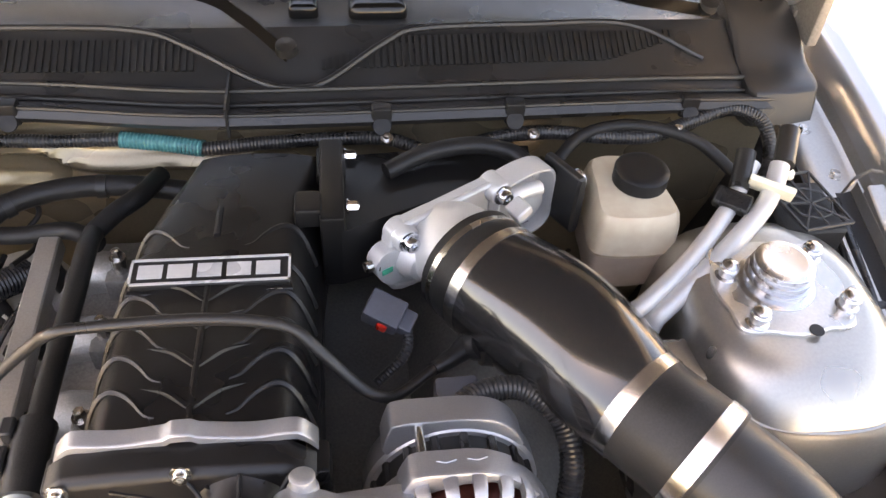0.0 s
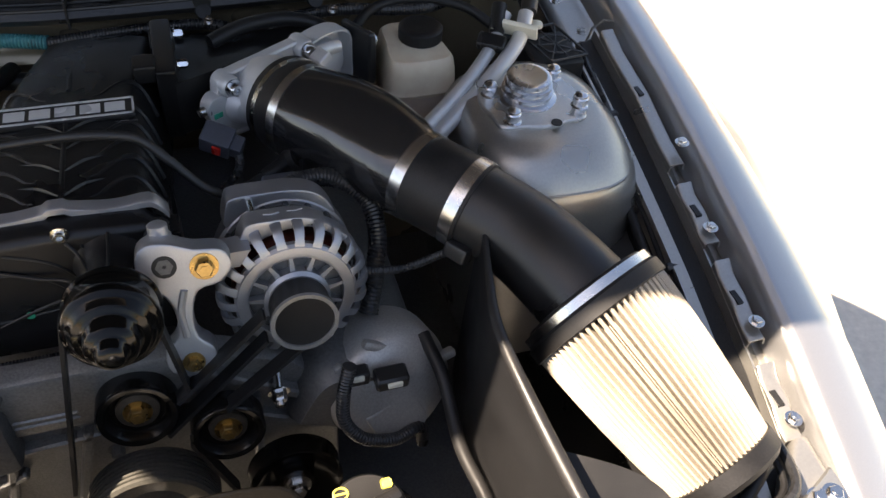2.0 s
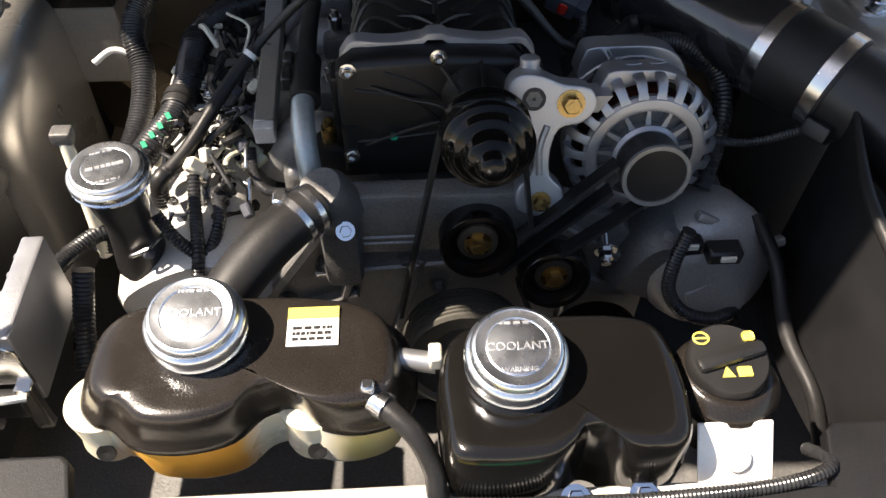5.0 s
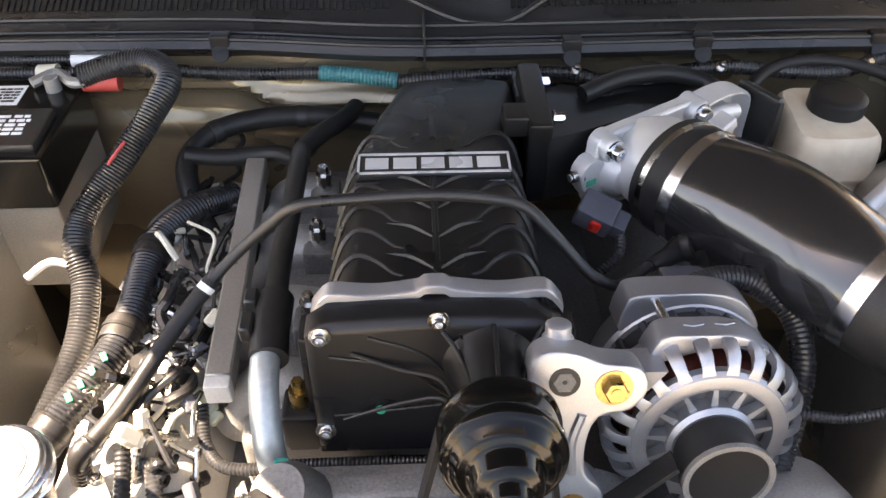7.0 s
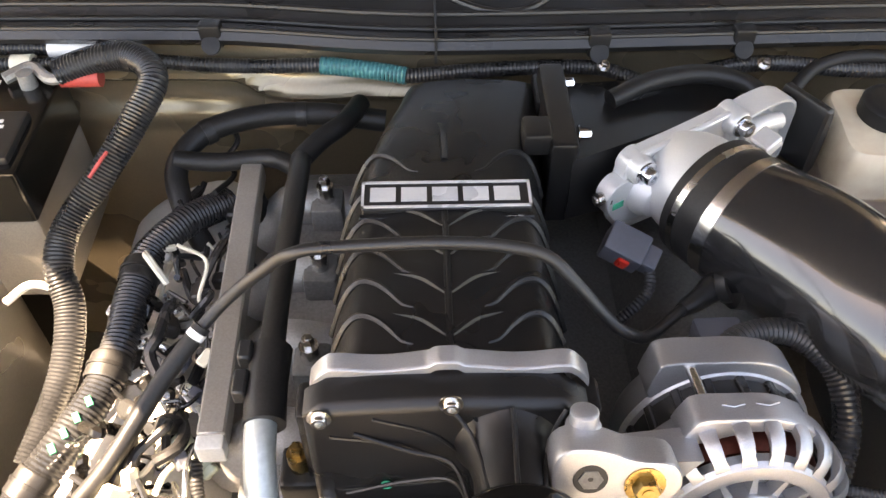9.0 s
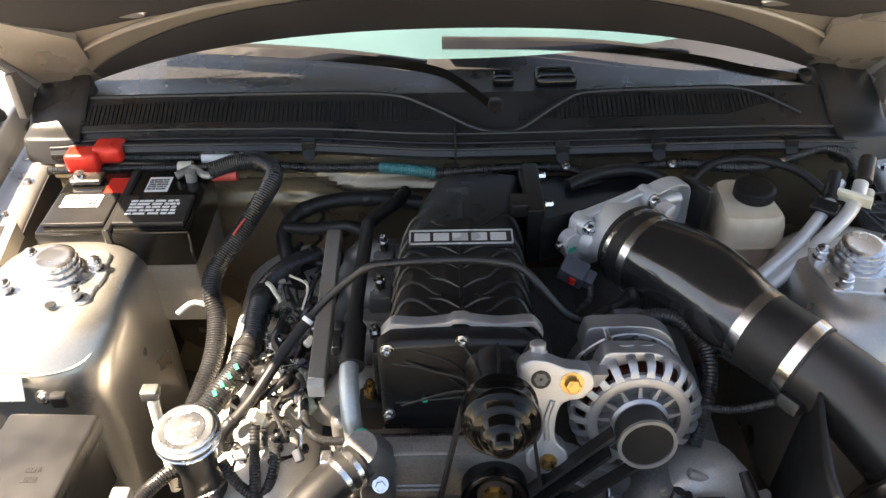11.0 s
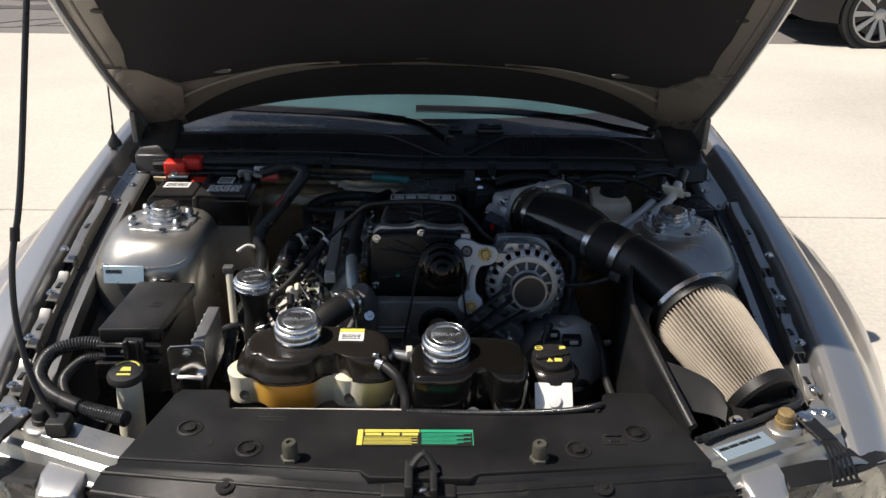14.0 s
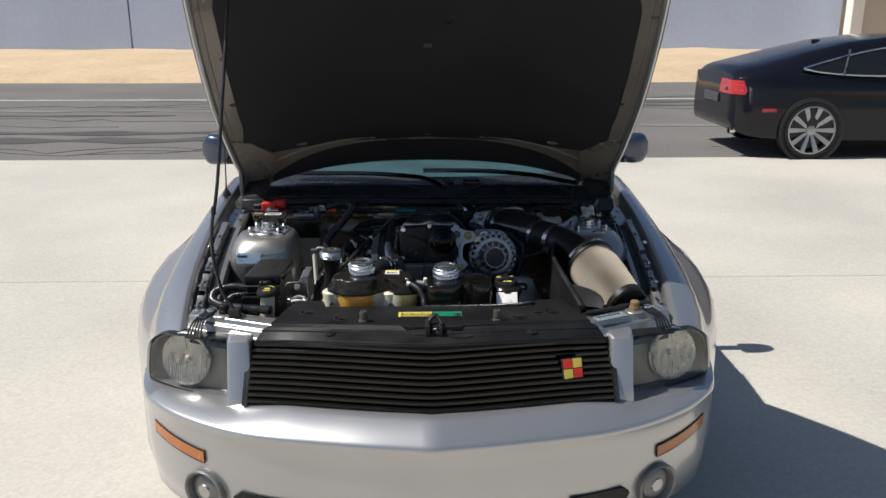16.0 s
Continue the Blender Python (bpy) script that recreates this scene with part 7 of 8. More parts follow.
# control module on its bracket
ecu = thing("control_module", (-0.43, 0.26, 0.69), "aluminium control module on a pressed bracket", "module")
part("body", box(-0.432, 0.205, 0.735, -0.408, 0.335, 0.842, 0.004, 2), ALU, ecu, "finned aluminium module")
for k in range(5):
    part("fin", box(-0.437, 0.215 + 0.024 * k, 0.745, -0.431, 0.222 + 0.024 * k, 0.835, 0.0015, 1), ALU, ecu)
part("bracket", merge(prism([(-0.482, 0.77), (-0.408, 0.77), (-0.410, 0.822), (-0.420, 0.832), (-0.474, 0.828), (-0.482, 0.818)], 0.0, 0.003, 0.001, 1, Matrix(((1, 0, 0, 0), (0, 0, -1, 0.205), (0, 1, 0, 0), (0, 0, 0, 1)))), box(-0.478, 0.192, 0.700, -0.462, 0.204, 0.772, 0.002, 1), box(-0.428, 0.192, 0.700, -0.410, 0.204, 0.772, 0.002, 1)), STEEL, ecu, "pressed plated bracket")
part("bolt", hexbolt((-0.444, 0.200, 0.812), (0, -1, 0.1), 0.007), STEEL, ecu)
part("plug", box(-0.458, 0.188, 0.728, -0.422, 0.203, 0.764, 0.004, 2), PLASTIC, ecu, "black plug below the bracket")
part("strap", tube([(-0.462, 0.190, 0.766), (-0.440, 0.182, 0.772), (-0.416, 0.190, 0.764)], 0.004, 8, 5), WHITE, ecu)
# tower plate and bolt on its face
tag = thing("name_plate", (-0.665, 0.525, 0.815), "small brushed blue-grey plate with printed block", "plate")
tm = aim((-0.668, 0.519, 0.817), (0.0, -0.94, 0.34))
part("plate", box(-0.045, -0.020, 0, 0.045, 0.020, 0.002, 0.0006, 1, tm), PLATEBLUE, tag)
bars("print", tm @ Matrix.Translation((-0.022, 0.007, 0.002)), 0.036, 0.014, 1, INK, tag, rngp, 0.92)
clip = thing("tower_clip", (-0.585, 0.515, 0.80), "black clip and bolt on the tower face", "clip")
part("bolt", hexbolt((-0.600, 0.517, 0.800), (0, -1, 0.2), 0.008), STEEL, clip)
part("clip_body", box(-0.587, 0.505, 0.788, -0.562, 0.520, 0.812, 0.003, 1), PLASTIC, clip)
tag2 = thing("crossmember_plate", (0.555, -0.04, 0.786), "brushed blue-grey plate with printed line", "plate")
tm = aim((0.556, -0.036, 0.7885), (0.0, -0.02, 1.0)) @ pose(0, 0, 0, 0, 0, 24)
part("plate", box(-0.055, -0.017, -0.001, 0.055, 0.017, 0.001, 0.0006, 1, tm), PLATEBLUE, tag2)
bars("print", tm @ Matrix.Translation((-0.002, 0.007, 0.001)), 0.095, 0.011, 1, INK, tag2, rngp, 0.9)
# brake fluid reservoir
br = thing("brake_reservoir", (0.49, 0.85, 0.77), "translucent cream brake fluid reservoir, black cap", "reservoir")
o = spline([(0.436, 0.806), (0.441, 0.86), (0.444, 0.905), (0.460, 0.922), (0.49, 0.923), (0.520, 0.918), (0.535, 0.900), (0.541, 0.85), (0.545, 0.806), (0.530, 0.790), (0.49, 0.786), (0.450, 0.790)], 4, True)
c = sum(o, Vector((0, 0))) / len(o)
part("upper_tank", loft([[V(*(c + (p - c) * s), z) for p in o] for z, s in ((0.832, 1.0), (0.838, 1.03), (0.842, 1.0), (0.87, 0.97), (0.884, 0.92), (0.890, 0.84), (0.891, 0.3))]), FLUIDTANK, br, "cream upper tank")
part("lower_tank", loft([[V(*(c + (p - c) * s), z) for p in o] for z, s in ((0.77, 0.86), (0.79, 0.93), (0.832, 0.97))]), material("stained_cream_plastic", (0.50, 0.40, 0.33), 0.4, 0, 60, 0.1, 10, 0.01), br, "fluid-tinted lower tank")
part("cap", lathe([(0.031, 0), (0.034, 0.003), (0.034, 0.020), (0.031, 0.023), (0.024, 0.024), (0, 0.023)], aim((0.503, 0.862, 0.889), (0, 0, 1)), 40), MATTE, br, "black screw cap")

# air-conditioning lines
ac = thing("coolant_lines", (0.5, 0.73, 0.80), "pair of bare aluminium lines with a cream clip", "pipe")
part("line", tube([(0.452, 0.690, 0.800), (0.456, 0.692, 0.840), (0.475, 0.698, 0.856), (0.535, 0.742, 0.875), (0.588, 0.793, 0.893), (0.612, 0.822, 0.905), (0.635, 0.85, 0.925)], 0.0105, 14, 8), CASTING, ac, "bare aluminium line")
part("line", tube([(0.478, 0.682, 0.80), (0.482, 0.684, 0.838), (0.50, 0.694, 0.852), (0.56, 0.735, 0.872), (0.62, 0.78, 0.898), (0.648, 0.81, 0.912), (0.665, 0.84, 0.928)], 0.0120, 14, 8), CASTING, ac, "bare aluminium line")
cmx = pose(0.645, 0.808, 0.920, 35, 0, -35)
part("clip_block", box(-0.028, -0.004, -0.017, 0.026, 0.004, 0.018, 0.002, 2, cmx), CREAM, ac, "cream plastic clip")
part("connector", merge(tube([(0.612, 0.822, 0.908), (0.628, 0.86, 0.935)], 0.012, 12, 3), box(-0.026, -0.012, -0.008, 0.018, 0.012, 0.010, 0.003, 1, pose(0.602, 0.802, 0.905, 30, 0, -35))), PLASTIC, ac, "black connector")
part("connector", tube([(0.668, 0.838, 0.93), (0.69, 0.885, 0.945)], 0.013, 12, 3), PLASTIC, ac, "black connector")
part("ferrule", lathe([(0.014, 0), (0.014, 0.006), (0.011, 0.008)], aim((0.456, 0.691, 0.836), (0, 0, 1)), 18), STEEL, ac)
mod = thing("brake_module", (0.705, 0.83, 0.83), "black plastic module under a webbed cover", "module")
part("body", box(0.668, 0.780, 0.83, 0.752, 0.872, 0.872, 0.004, 1), MATTE, mod)
wq = [V(0.668, 0.872, 0.880), V(0.738, 0.880, 0.880), V(0.755, 0.785, 0.880), V(0.690, 0.775, 0.880)]
hub = V(0.716, 0.822, 0.880)
for p, q in zip(wq, wq[1:] + wq[:1]):
    part("web_edge", tube([p, q], 0.0022, 6, 2), PLASTIC, mod)
    part("web_rib", tube([hub, p], 0.0016, 6, 2), PLASTIC, mod)
    part("web_rib", tube([hub, p.lerp(q, 0.5)], 0.0016, 6, 2), PLASTIC, mod)
part("web_ring", tube([hub + V(0.028 * math.cos(a), 0.028 * math.sin(a), 0) for a in [math.tau * i / 8 for i in range(9)]], 0.0015, 6, 1), PLASTIC, mod)
part("pin", lathe([(0.011, 0), (0.010, 0.006), (0.005, 0.008), (0, 0.009)], aim((0.702, 0.872, 0.884), (0, 0, 1)), 16), CREAM, mod)
bx = thing("tower_bracket", (0.50, 0.63, 0.80), "dark pressed bracket beside the tower", "bracket")
part("plate", box(0.462, 0.60, 0.795, 0.53, 0.66, 0.838, 0.008, 2), BAYPAINT, bx)

# ---- hoses, pipes and looms ----
GROUPS = {"wiring_lead": "wiring leads by the fuel rail", "injector_lead": "injector leads", "heater_hose": "heater hoses at the firewall", "cam_sensor_loom": "looms over the valve cover"}


def hose(name, pts, r, mat, label, category="hose", ribbed=0.0, pitch=0.0045, seg=14):
    t = thing(name, pts[len(pts) // 2], label, category, GROUPS.get(name, ""))
    part("sleeve", tube(pts, r, seg, 8, ribbed, pitch), mat, t)
    return t


rad = hose("radiator_hose", [(-0.132, 0.362, 0.842), (-0.152, 0.345, 0.842), (-0.19, 0.305, 0.832), (-0.225, 0.262, 0.810), (-0.25, 0.22, 0.77), (-0.26, 0.18, 0.70)], 0.027, RUBBER, "black upper radiator hose with a spring clamp", seg=24)
part("spring_clamp", merge(tube([(-0.138, 0.357, 0.8425), (-0.143, 0.352, 0.8425)], 0.0295, 28, 2), tube([(-0.150, 0.346, 0.842), (-0.155, 0.341, 0.841)], 0.0295, 28, 2), box(-0.175, 0.345, 0.855, -0.160, 0.365, 0.868, 0.002, 1)), MACHINED, rad, "bright spring clamp")
th = thing("thermostat_housing", (-0.115, 0.39, 0.76), "dark cast thermostat housing with a plated bolt", "housing")
part("casting", merge(lathe([(0.030, -0.02), (0.030, 0.02), (0.024, 0.035), (0, 0.038)], aim((-0.118, 0.385, 0.825), (-0.3, -0.3, 0.9)), 28), tube([(-0.115, 0.39, 0.80), (-0.13, 0.37, 0.838)], 0.027, 20, 3), box(-0.135, 0.36, 0.70, -0.09, 0.42, 0.80, 0.012, 2)), BLOCK, th)
part("bolt", merge(hexbolt((-0.104, 0.352, 0.812), (0.1, -0.7, 0.7), 0.007, 0.014), lathe([(0.010, -0.03), (0.010, 0)], aim((-0.104, 0.352, 0.812), (0.1, -0.7, 0.7)), 16)), CHROME, th)
part("paint_dot", box(-0.135, 0.40, 0.848, -0.122, 0.41, 0.853, 0.001, 1), material("teal_paint_mark", (0.0, 0.25, 0.2), 0.4), th)
pipe = thing("coolant_pipe", (-0.148, 0.47, 0.82), "grey-green metal coolant pipe with a rubber sleeve", "pipe")
part("pipe_wall", tube([(-0.150, 0.545, 0.872), (-0.151, 0.505, 0.872), (-0.150, 0.470, 0.860), (-0.146, 0.440, 0.838), (-0.140, 0.420, 0.80)], 0.0135, 18, 8), material("aged_zinc", (0.38, 0.42, 0.42), 0.35, 0.6, 200, 0.15, 20, 0.02), pipe)
part("sleeve", tube([(-0.148, 0.50, 0.872), (-0.150, 0.535, 0.874), (-0.150, 0.575, 0.872)], 0.018, 18, 6), RUBBER, pipe, "rubber sleeve with clips")
part("clip", merge(box(-0.176, 0.520, 0.872, -0.164, 0.545, 0.89, 0.002, 1), box(-0.176, 0.555, 0.872, -0.164, 0.575, 0.89, 0.002, 1)), PLASTIC, pipe)
part("hose", tube([(-0.150, 0.57, 0.872), (-0.152, 0.63, 0.868), (-0.150, 0.72, 0.868), (-0.148, 0.80, 0.872), (-0.150, 0.84, 0.86)], 0.0115, 16, 8), RUBBER, pipe, "black hose")
rail = thing("fuel_rail", (-0.208, 0.68, 0.80), "square silver fuel rail", "fuel rail")
part("bar", box(-0.0125, -0.175, -0.0125, 0.0125, 0.175, 0.0125, 0.002, 1, pose(-0.207, 0.69, 0.822, 0, 0, 1.5)), RAILMETAL, rail)
part("end_plug", box(-0.0125, -0.19, -0.0125, 0.0125, -0.1745, 0.0125, 0.003, 2, pose(-0.207, 0.69, 0.822, 0, 0, 1.5)), HEADMETAL, rail)
for y in (0.53, 0.63, 0.73, 0.83):
    part("injector", merge(lathe([(0.012, -0.05), (0.013, -0.02), (0.010, -0.01), (0.010, 0.0)], aim((-0.206, y, 0.812), (-0.2, 0, 1)), 18), box(-0.245, y - 0.008, 0.775, -0.215, y + 0.008, 0.792, 0.003, 1)), PLASTIC, rail, "black injector")
gc = thing("green_connector", (-0.232, 0.522, 0.77), "pale green plug on the fuel rail loom", "connector")
part("plug", merge(box(-0.024, -0.011, -0.009, 0.018, 0.011, 0.009, 0.003, 1, pose(-0.230, 0.523, 0.782, 20, 20, -40)), box(0.016, -0.008, -0.007, 0.026, 0.008, 0.007, 0.002, 1, pose(-0.230, 0.523, 0.782, 20, 20, -40))), material("pale_green_plastic", (0.38, 0.42, 0.32), 0.5), gc)
# crankcase vent line across the lid
vent = thing("vent_line", (0.0, 0.61, 0.955), "thin black crankcase vent line over the lid", "pipe")
part("line", tube([(-0.315, 0.47, 0.80), (-0.29, 0.50, 0.815), (-0.250, 0.560, 0.848), (-0.201, 0.612, 0.885), (-0.150, 0.622, 0.930), (-0.125, 0.618, 0.951), (-0.095, 0.618, 0.957), (0.0, 0.616, 0.963), (0.060, 0.612, 0.960), (0.090, 0.606, 0.953), (0.115, 0.592, 0.932), (0.145, 0.578, 0.900), (0.165, 0.573, 0.886), (0.185, 0.583, 0.872), (0.222, 0.615, 0.866)], 0.0058, 12, 8), PLASTIC, vent)
part("sleeve", tube([(-0.315, 0.47, 0.80), (-0.29, 0.50, 0.815), (-0.250, 0.560, 0.848), (-0.215, 0.60, 0.875)], 0.0085, 12, 8), RUBBER, vent)
part("mark", tube([(-0.222, 0.592, 0.8695), (-0.218, 0.596, 0.8728)], 0.0088, 12, 2), PAPER, vent)
part("elbow", merge(tube([(-0.315, 0.47, 0.80), (-0.325, 0.458, 0.795), (-0.33, 0.455, 0.76)], 0.011, 12, 6, 0.001, 0.005)), PLASTIC, vent)

hose("battery_cable", [(-0.43, 0.945, 0.905), (-0.385, 0.950, 0.918), (-0.342, 0.945, 0.925), (-0.312, 0.910, 0.920), (-0.330, 0.865, 0.895), (-0.368, 0.815, 0.855), (-0.400, 0.772, 0.825), (-0.405, 0.735, 0.805), (-0.393, 0.700, 0.775), (-0.395, 0.64, 0.74), (-0.42, 0.56, 0.70)], 0.0165, LOOM, "thick ribbed battery cable loom", "cable", 0.0013, 0.0042)
st = thing("loom_stripe", (-0.36, 0.82, 0.87), "red tracer stripe on the cable loom", "cable")
part("stripe", tube([(-0.352, 0.826, 0.8865), (-0.361, 0.814, 0.879), (-0.370, 0.803, 0.870)], 0.0022, 6, 4), REDDARK, st)
big = hose("engine_loom", [(-0.245, 0.850, 0.785), (-0.283, 0.805, 0.800), (-0.314, 0.755, 0.800), (-0.322, 0.70, 0.795), (-0.322, 0.645, 0.790), (-0.335, 0.585, 0.782), (-0.36, 0.53, 0.775), (-0.39, 0.48, 0.755), (-0.41, 0.44, 0.70)], 0.0185, LOOM, "thick ribbed engine loom", "cable", 0.0013, 0.0046)
for q in ((-0.338, 0.572, 0.800), (-0.346, 0.556, 0.798), (-0.354, 0.541, 0.796), (-0.362, 0.527, 0.793)):
    part("green_print", box(-0.005, -0.003, -0.001, 0.005, 0.003, 0.0012, 0.0005, 1, pose(q[0] + 0.006, q[1], q[2] - 0.001, 0, 20, -60)), GREEN, big, "green printed dash", smooth=False)
bbh = hose("brake_booster_hose", [(-0.06, 0.935, 0.835), (-0.14, 0.938, 0.845), (-0.21, 0.930, 0.848), (-0.272, 0.908, 0.842), (-0.300, 0.868, 0.825), (-0.290, 0.825, 0.80), (-0.27, 0.80, 0.76)], 0.0135, RUBBER, "smooth black vacuum hose")
hose("heater_hose", [(-0.15, 0.84, 0.86), (-0.13, 0.87, 0.862), (-0.105, 0.90, 0.862), (-0.09, 0.95, 0.85)], 0.012, RUBBER, "short black heater hose")
hose("heater_hose", [(-0.30, 0.87, 0.835), (-0.25, 0.87, 0.83), (-0.19, 0.87, 0.835), (-0.15, 0.84, 0.84)], 0.011, RUBBER, "short black heater hose")
for q, d in (((-0.268, 0.910, 0.8425), (-0.8, -0.55, -0.1)), ((-0.16, 0.9365, 0.846), (-1, -0.05, 0.05))):
    part("hose_clip", lathe([(0.0138, -0.006), (0.0152, -0.006), (0.0152, 0.006), (0.0138, 0.006)], aim(q, d), 24, True), PLASTIC, bbh, "black hose clip")
for q, d in (((-0.3185, 0.728, 0.7985), (-0.1, -1, -0.05)), ((-0.328, 0.615, 0.7865), (-0.15, -1, -0.12)), ((-0.376, 0.503, 0.766), (-0.5, -0.85, -0.3))):
    part("tape_wrap", lathe([(0.0195, -0.014), (0.0208, -0.012), (0.0208, 0.012), (0.0195, 0.014)], aim(q, d), 24, True), PLASTIC, big, "black cloth tape wrap")
    part("cable_tie", lathe([(0.0205, -0.002), (0.0222, -0.002), (0.0222, 0.002), (0.0205, 0.002)], aim(q, d), 24, True), RUBBER, big)
fw = hose("firewall_loom", [(-0.74, 1.02, 0.897), (-0.57, 1.008, 0.897), (-0.39, 1.0, 0.897), (-0.33, 0.985, 0.890), (-0.23, 0.98, 0.885), (-0.13, 0.978, 0.886), (-0.08, 0.968, 0.886), (-0.033, 0.958, 0.884), (0.03, 0.962, 0.886), (0.09, 0.964, 0.888), (0.15, 0.966, 0.888), (0.20, 0.964, 0.886), (0.245, 0.945, 0.880)], 0.0092, LOOM, "long ribbed loom along the firewall", "cable", 0.001, 0.0045)
part("teal_section", tube([(-0.135, 0.978, 0.886), (-0.08, 0.968, 0.886), (-0.033, 0.958, 0.884)], 0.0112, 14, 8, 0.0014, 0.0048), TEAL, fw, "teal ribbed sleeve")
part("white_wrap", tube([(-0.46, 1.004, 0.897), (-0.43, 1.002, 0.897), (-0.40, 1.0, 0.897)], 0.0112, 14, 4), PAPER, fw, "white wrapped label")
part("white_wrap", tube([(-0.388, 0.999, 0.897), (-0.36, 0.993, 0.894), (-0.348, 0.989, 0.892)], 0.0112, 14, 4), PAPER, fw, "white wrapped label")
l2 = hose("battery_sense_loom", [(-0.74, 0.985, 0.886), (-0.60, 0.985, 0.888), (-0.48, 0.982, 0.890), (-0.40, 0.975, 0.895), (-0.35, 0.955, 0.905)], 0.0078, LOOM, "thin ribbed loom behind the battery", "cable", 0.001, 0.0045)
part("white_wrap", tube([(-0.50, 0.983, 0.889), (-0.475, 0.982, 0.890)], 0.012, 14, 3), CREAM, l2, "cream collar")
hose("wing_loom", [(0.255, 0.915, 0.885), (0.32, 0.945, 0.895), (0.40, 0.956, 0.897), (0.48, 0.948, 0.893), (0.545, 0.948, 0.893), (0.61, 0.970, 0.900), (0.665, 0.985, 0.905), (0.705, 0.970, 0.895), (0.712, 0.935, 0.87), (0.70, 0.90, 0.84)], 0.0098, LOOM, "ribbed loom along the firewall to the wing", "cable", 0.001, 0.0045)
hose("sensor_lead", [(0.19, 0.87, 0.912), (0.24, 0.895, 0.918), (0.30, 0.91, 0.916), (0.345, 0.905, 0.908), (0.37, 0.885, 0.90)], 0.011, RUBBER, "black taped sensor lead", "cable")
hose("booster_line", [(0.40, 0.90, 0.885), (0.45, 0.945, 0.90), (0.52, 0.955, 0.905), (0.60, 0.93, 0.895), (0.66, 0.88, 0.86)], 0.008, RUBBER, "black brake line behind the reservoir")
hose("alternator_cable", [(0.232, 0.545, 0.895), (0.262, 0.566, 0.892), (0.305, 0.572, 0.885), (0.340, 0.548, 0.868), (0.347, 0.51, 0.845), (0.335, 0.47, 0.81), (0.32, 0.44, 0.77)], 0.0125, LOOM, "black ribbed alternator charging cable", "cable", 0.0013, 0.005)
hose("front_loom", [(-0.225, 0.515, 0.79), (-0.218, 0.480, 0.772), (-0.19, 0.452, 0.775), (-0.12, 0.447, 0.785), (0.0, 0.445, 0.788), (0.06, 0.44, 0.78)], 0.0065, LOOM, "thin ribbed loom across the front cover", "cable", 0.0009, 0.0038)
hose("sensor_loom", [(0.31, 0.455, 0.835), (0.36, 0.440, 0.842), (0.41, 0.438, 0.858), (0.43, 0.44, 0.862)], 0.0055, LOOM, "thin ribbed sensor loom", "cable", 0.0008, 0.0036)
hose("pump_loom", [(0.275, 0.345, 0.80), (0.265, 0.335, 0.76), (0.264, 0.325, 0.72), (0.285, 0.315, 0.69), (0.325, 0.318, 0.668), (0.362, 0.335, 0.655), (0.372, 0.345, 0.60)], 0.0085, LOOM, "black ribbed loom over the domed housing", "cable", 0.001, 0.0045)
hose("washer_hose", [(0.38, 0.40, 0.76), (0.39, 0.34, 0.74), (0.392, 0.27, 0.70), (0.405, 0.20, 0.68), (0.41, 0.15, 0.64)], 0.0085, RUBBER, "black hose beside the heat shield")
hose("fuse_loom", [(-0.622, 0.275, 0.785), (-0.675, 0.272, 0.790), (-0.722, 0.245, 0.785), (-0.724, 0.19, 0.776), (-0.692, 0.14, 0.776), (-0.643, 0.095, 0.782), (-0.58, 0.052, 0.792), (-0.50, 0.018, 0.798)], 0.0145, LOOM, "thick ribbed loom from the fuse box to the crossmember", "cable", 0.0015, 0.006)
hose("fuse_loom", [(-0.62, 0.262, 0.765), (-0.665, 0.25, 0.765), (-0.685, 0.20, 0.755), (-0.655, 0.14, 0.75), (-0.60, 0.08, 0.752), (-0.56, 0.05, 0.755)], 0.011, LOOM, "thinner ribbed loom under the fuse box", "cable", 0.0012, 0.005)
hose("module_loom", [(-0.44, 0.34, 0.76), (-0.43, 0.40, 0.74), (-0.40, 0.44, 0.73), (-0.37, 0.42, 0.70)], 0.011, LOOM, "ribbed loom behind the module", "cable", 0.0012, 0.005)
hose("module_loom", [(-0.385, 0.33, 0.79), (-0.39, 0.30, 0.75), (-0.385, 0.25, 0.72)], 0.012, LOOM, "ribbed loom behind the module", "cable", 0.0012, 0.005)
hose("radiator_loom", [(-0.02, 0.046, 0.795), (0.08, 0.040, 0.797), (0.18, 0.040, 0.798), (0.27, 0.045, 0.80), (0.318, 0.054, 0.803), (0.334, 0.072, 0.790), (0.336, 0.10, 0.755)], 0.0065, LOOM, "thin ribbed loom along the radiator", "cable", 0.0009, 0.0038)
hose("wing_cable", [(0.745, 0.92, 0.83), (0.755, 0.75, 0.80), (0.735, 0.55, 0.775), (0.715, 0.40, 0.75), (0.72, 0.25, 0.735), (0.725, 0.15, 0.745), (0.68, 0.11, 0.775), (0.60, 0.06, 0.785)], 0.007, RUBBER, "black cable along the wing", "cable")
hose("ground_strap", [(-0.455, 0.70, 0.79), (-0.43, 0.715, 0.80), (-0.40, 0.715, 0.79)], 0.0045, HEADMETAL, "short bare earth strap", "cable")
dip = thing("dipstick", (-0.405, 0.44, 0.72), "cream dipstick tube with a dark top", "dipstick")
part("tube_wall", tube([(-0.408, 0.43, 0.70), (-0.414, 0.455, 0.79), (-0.418, 0.47, 0.85)], 0.008, 12, 4), CREAM, dip)
part("top", box(-0.431, 0.462, 0.848, -0.407, 0.482, 0.866, 0.004, 2), BLOCK, dip)
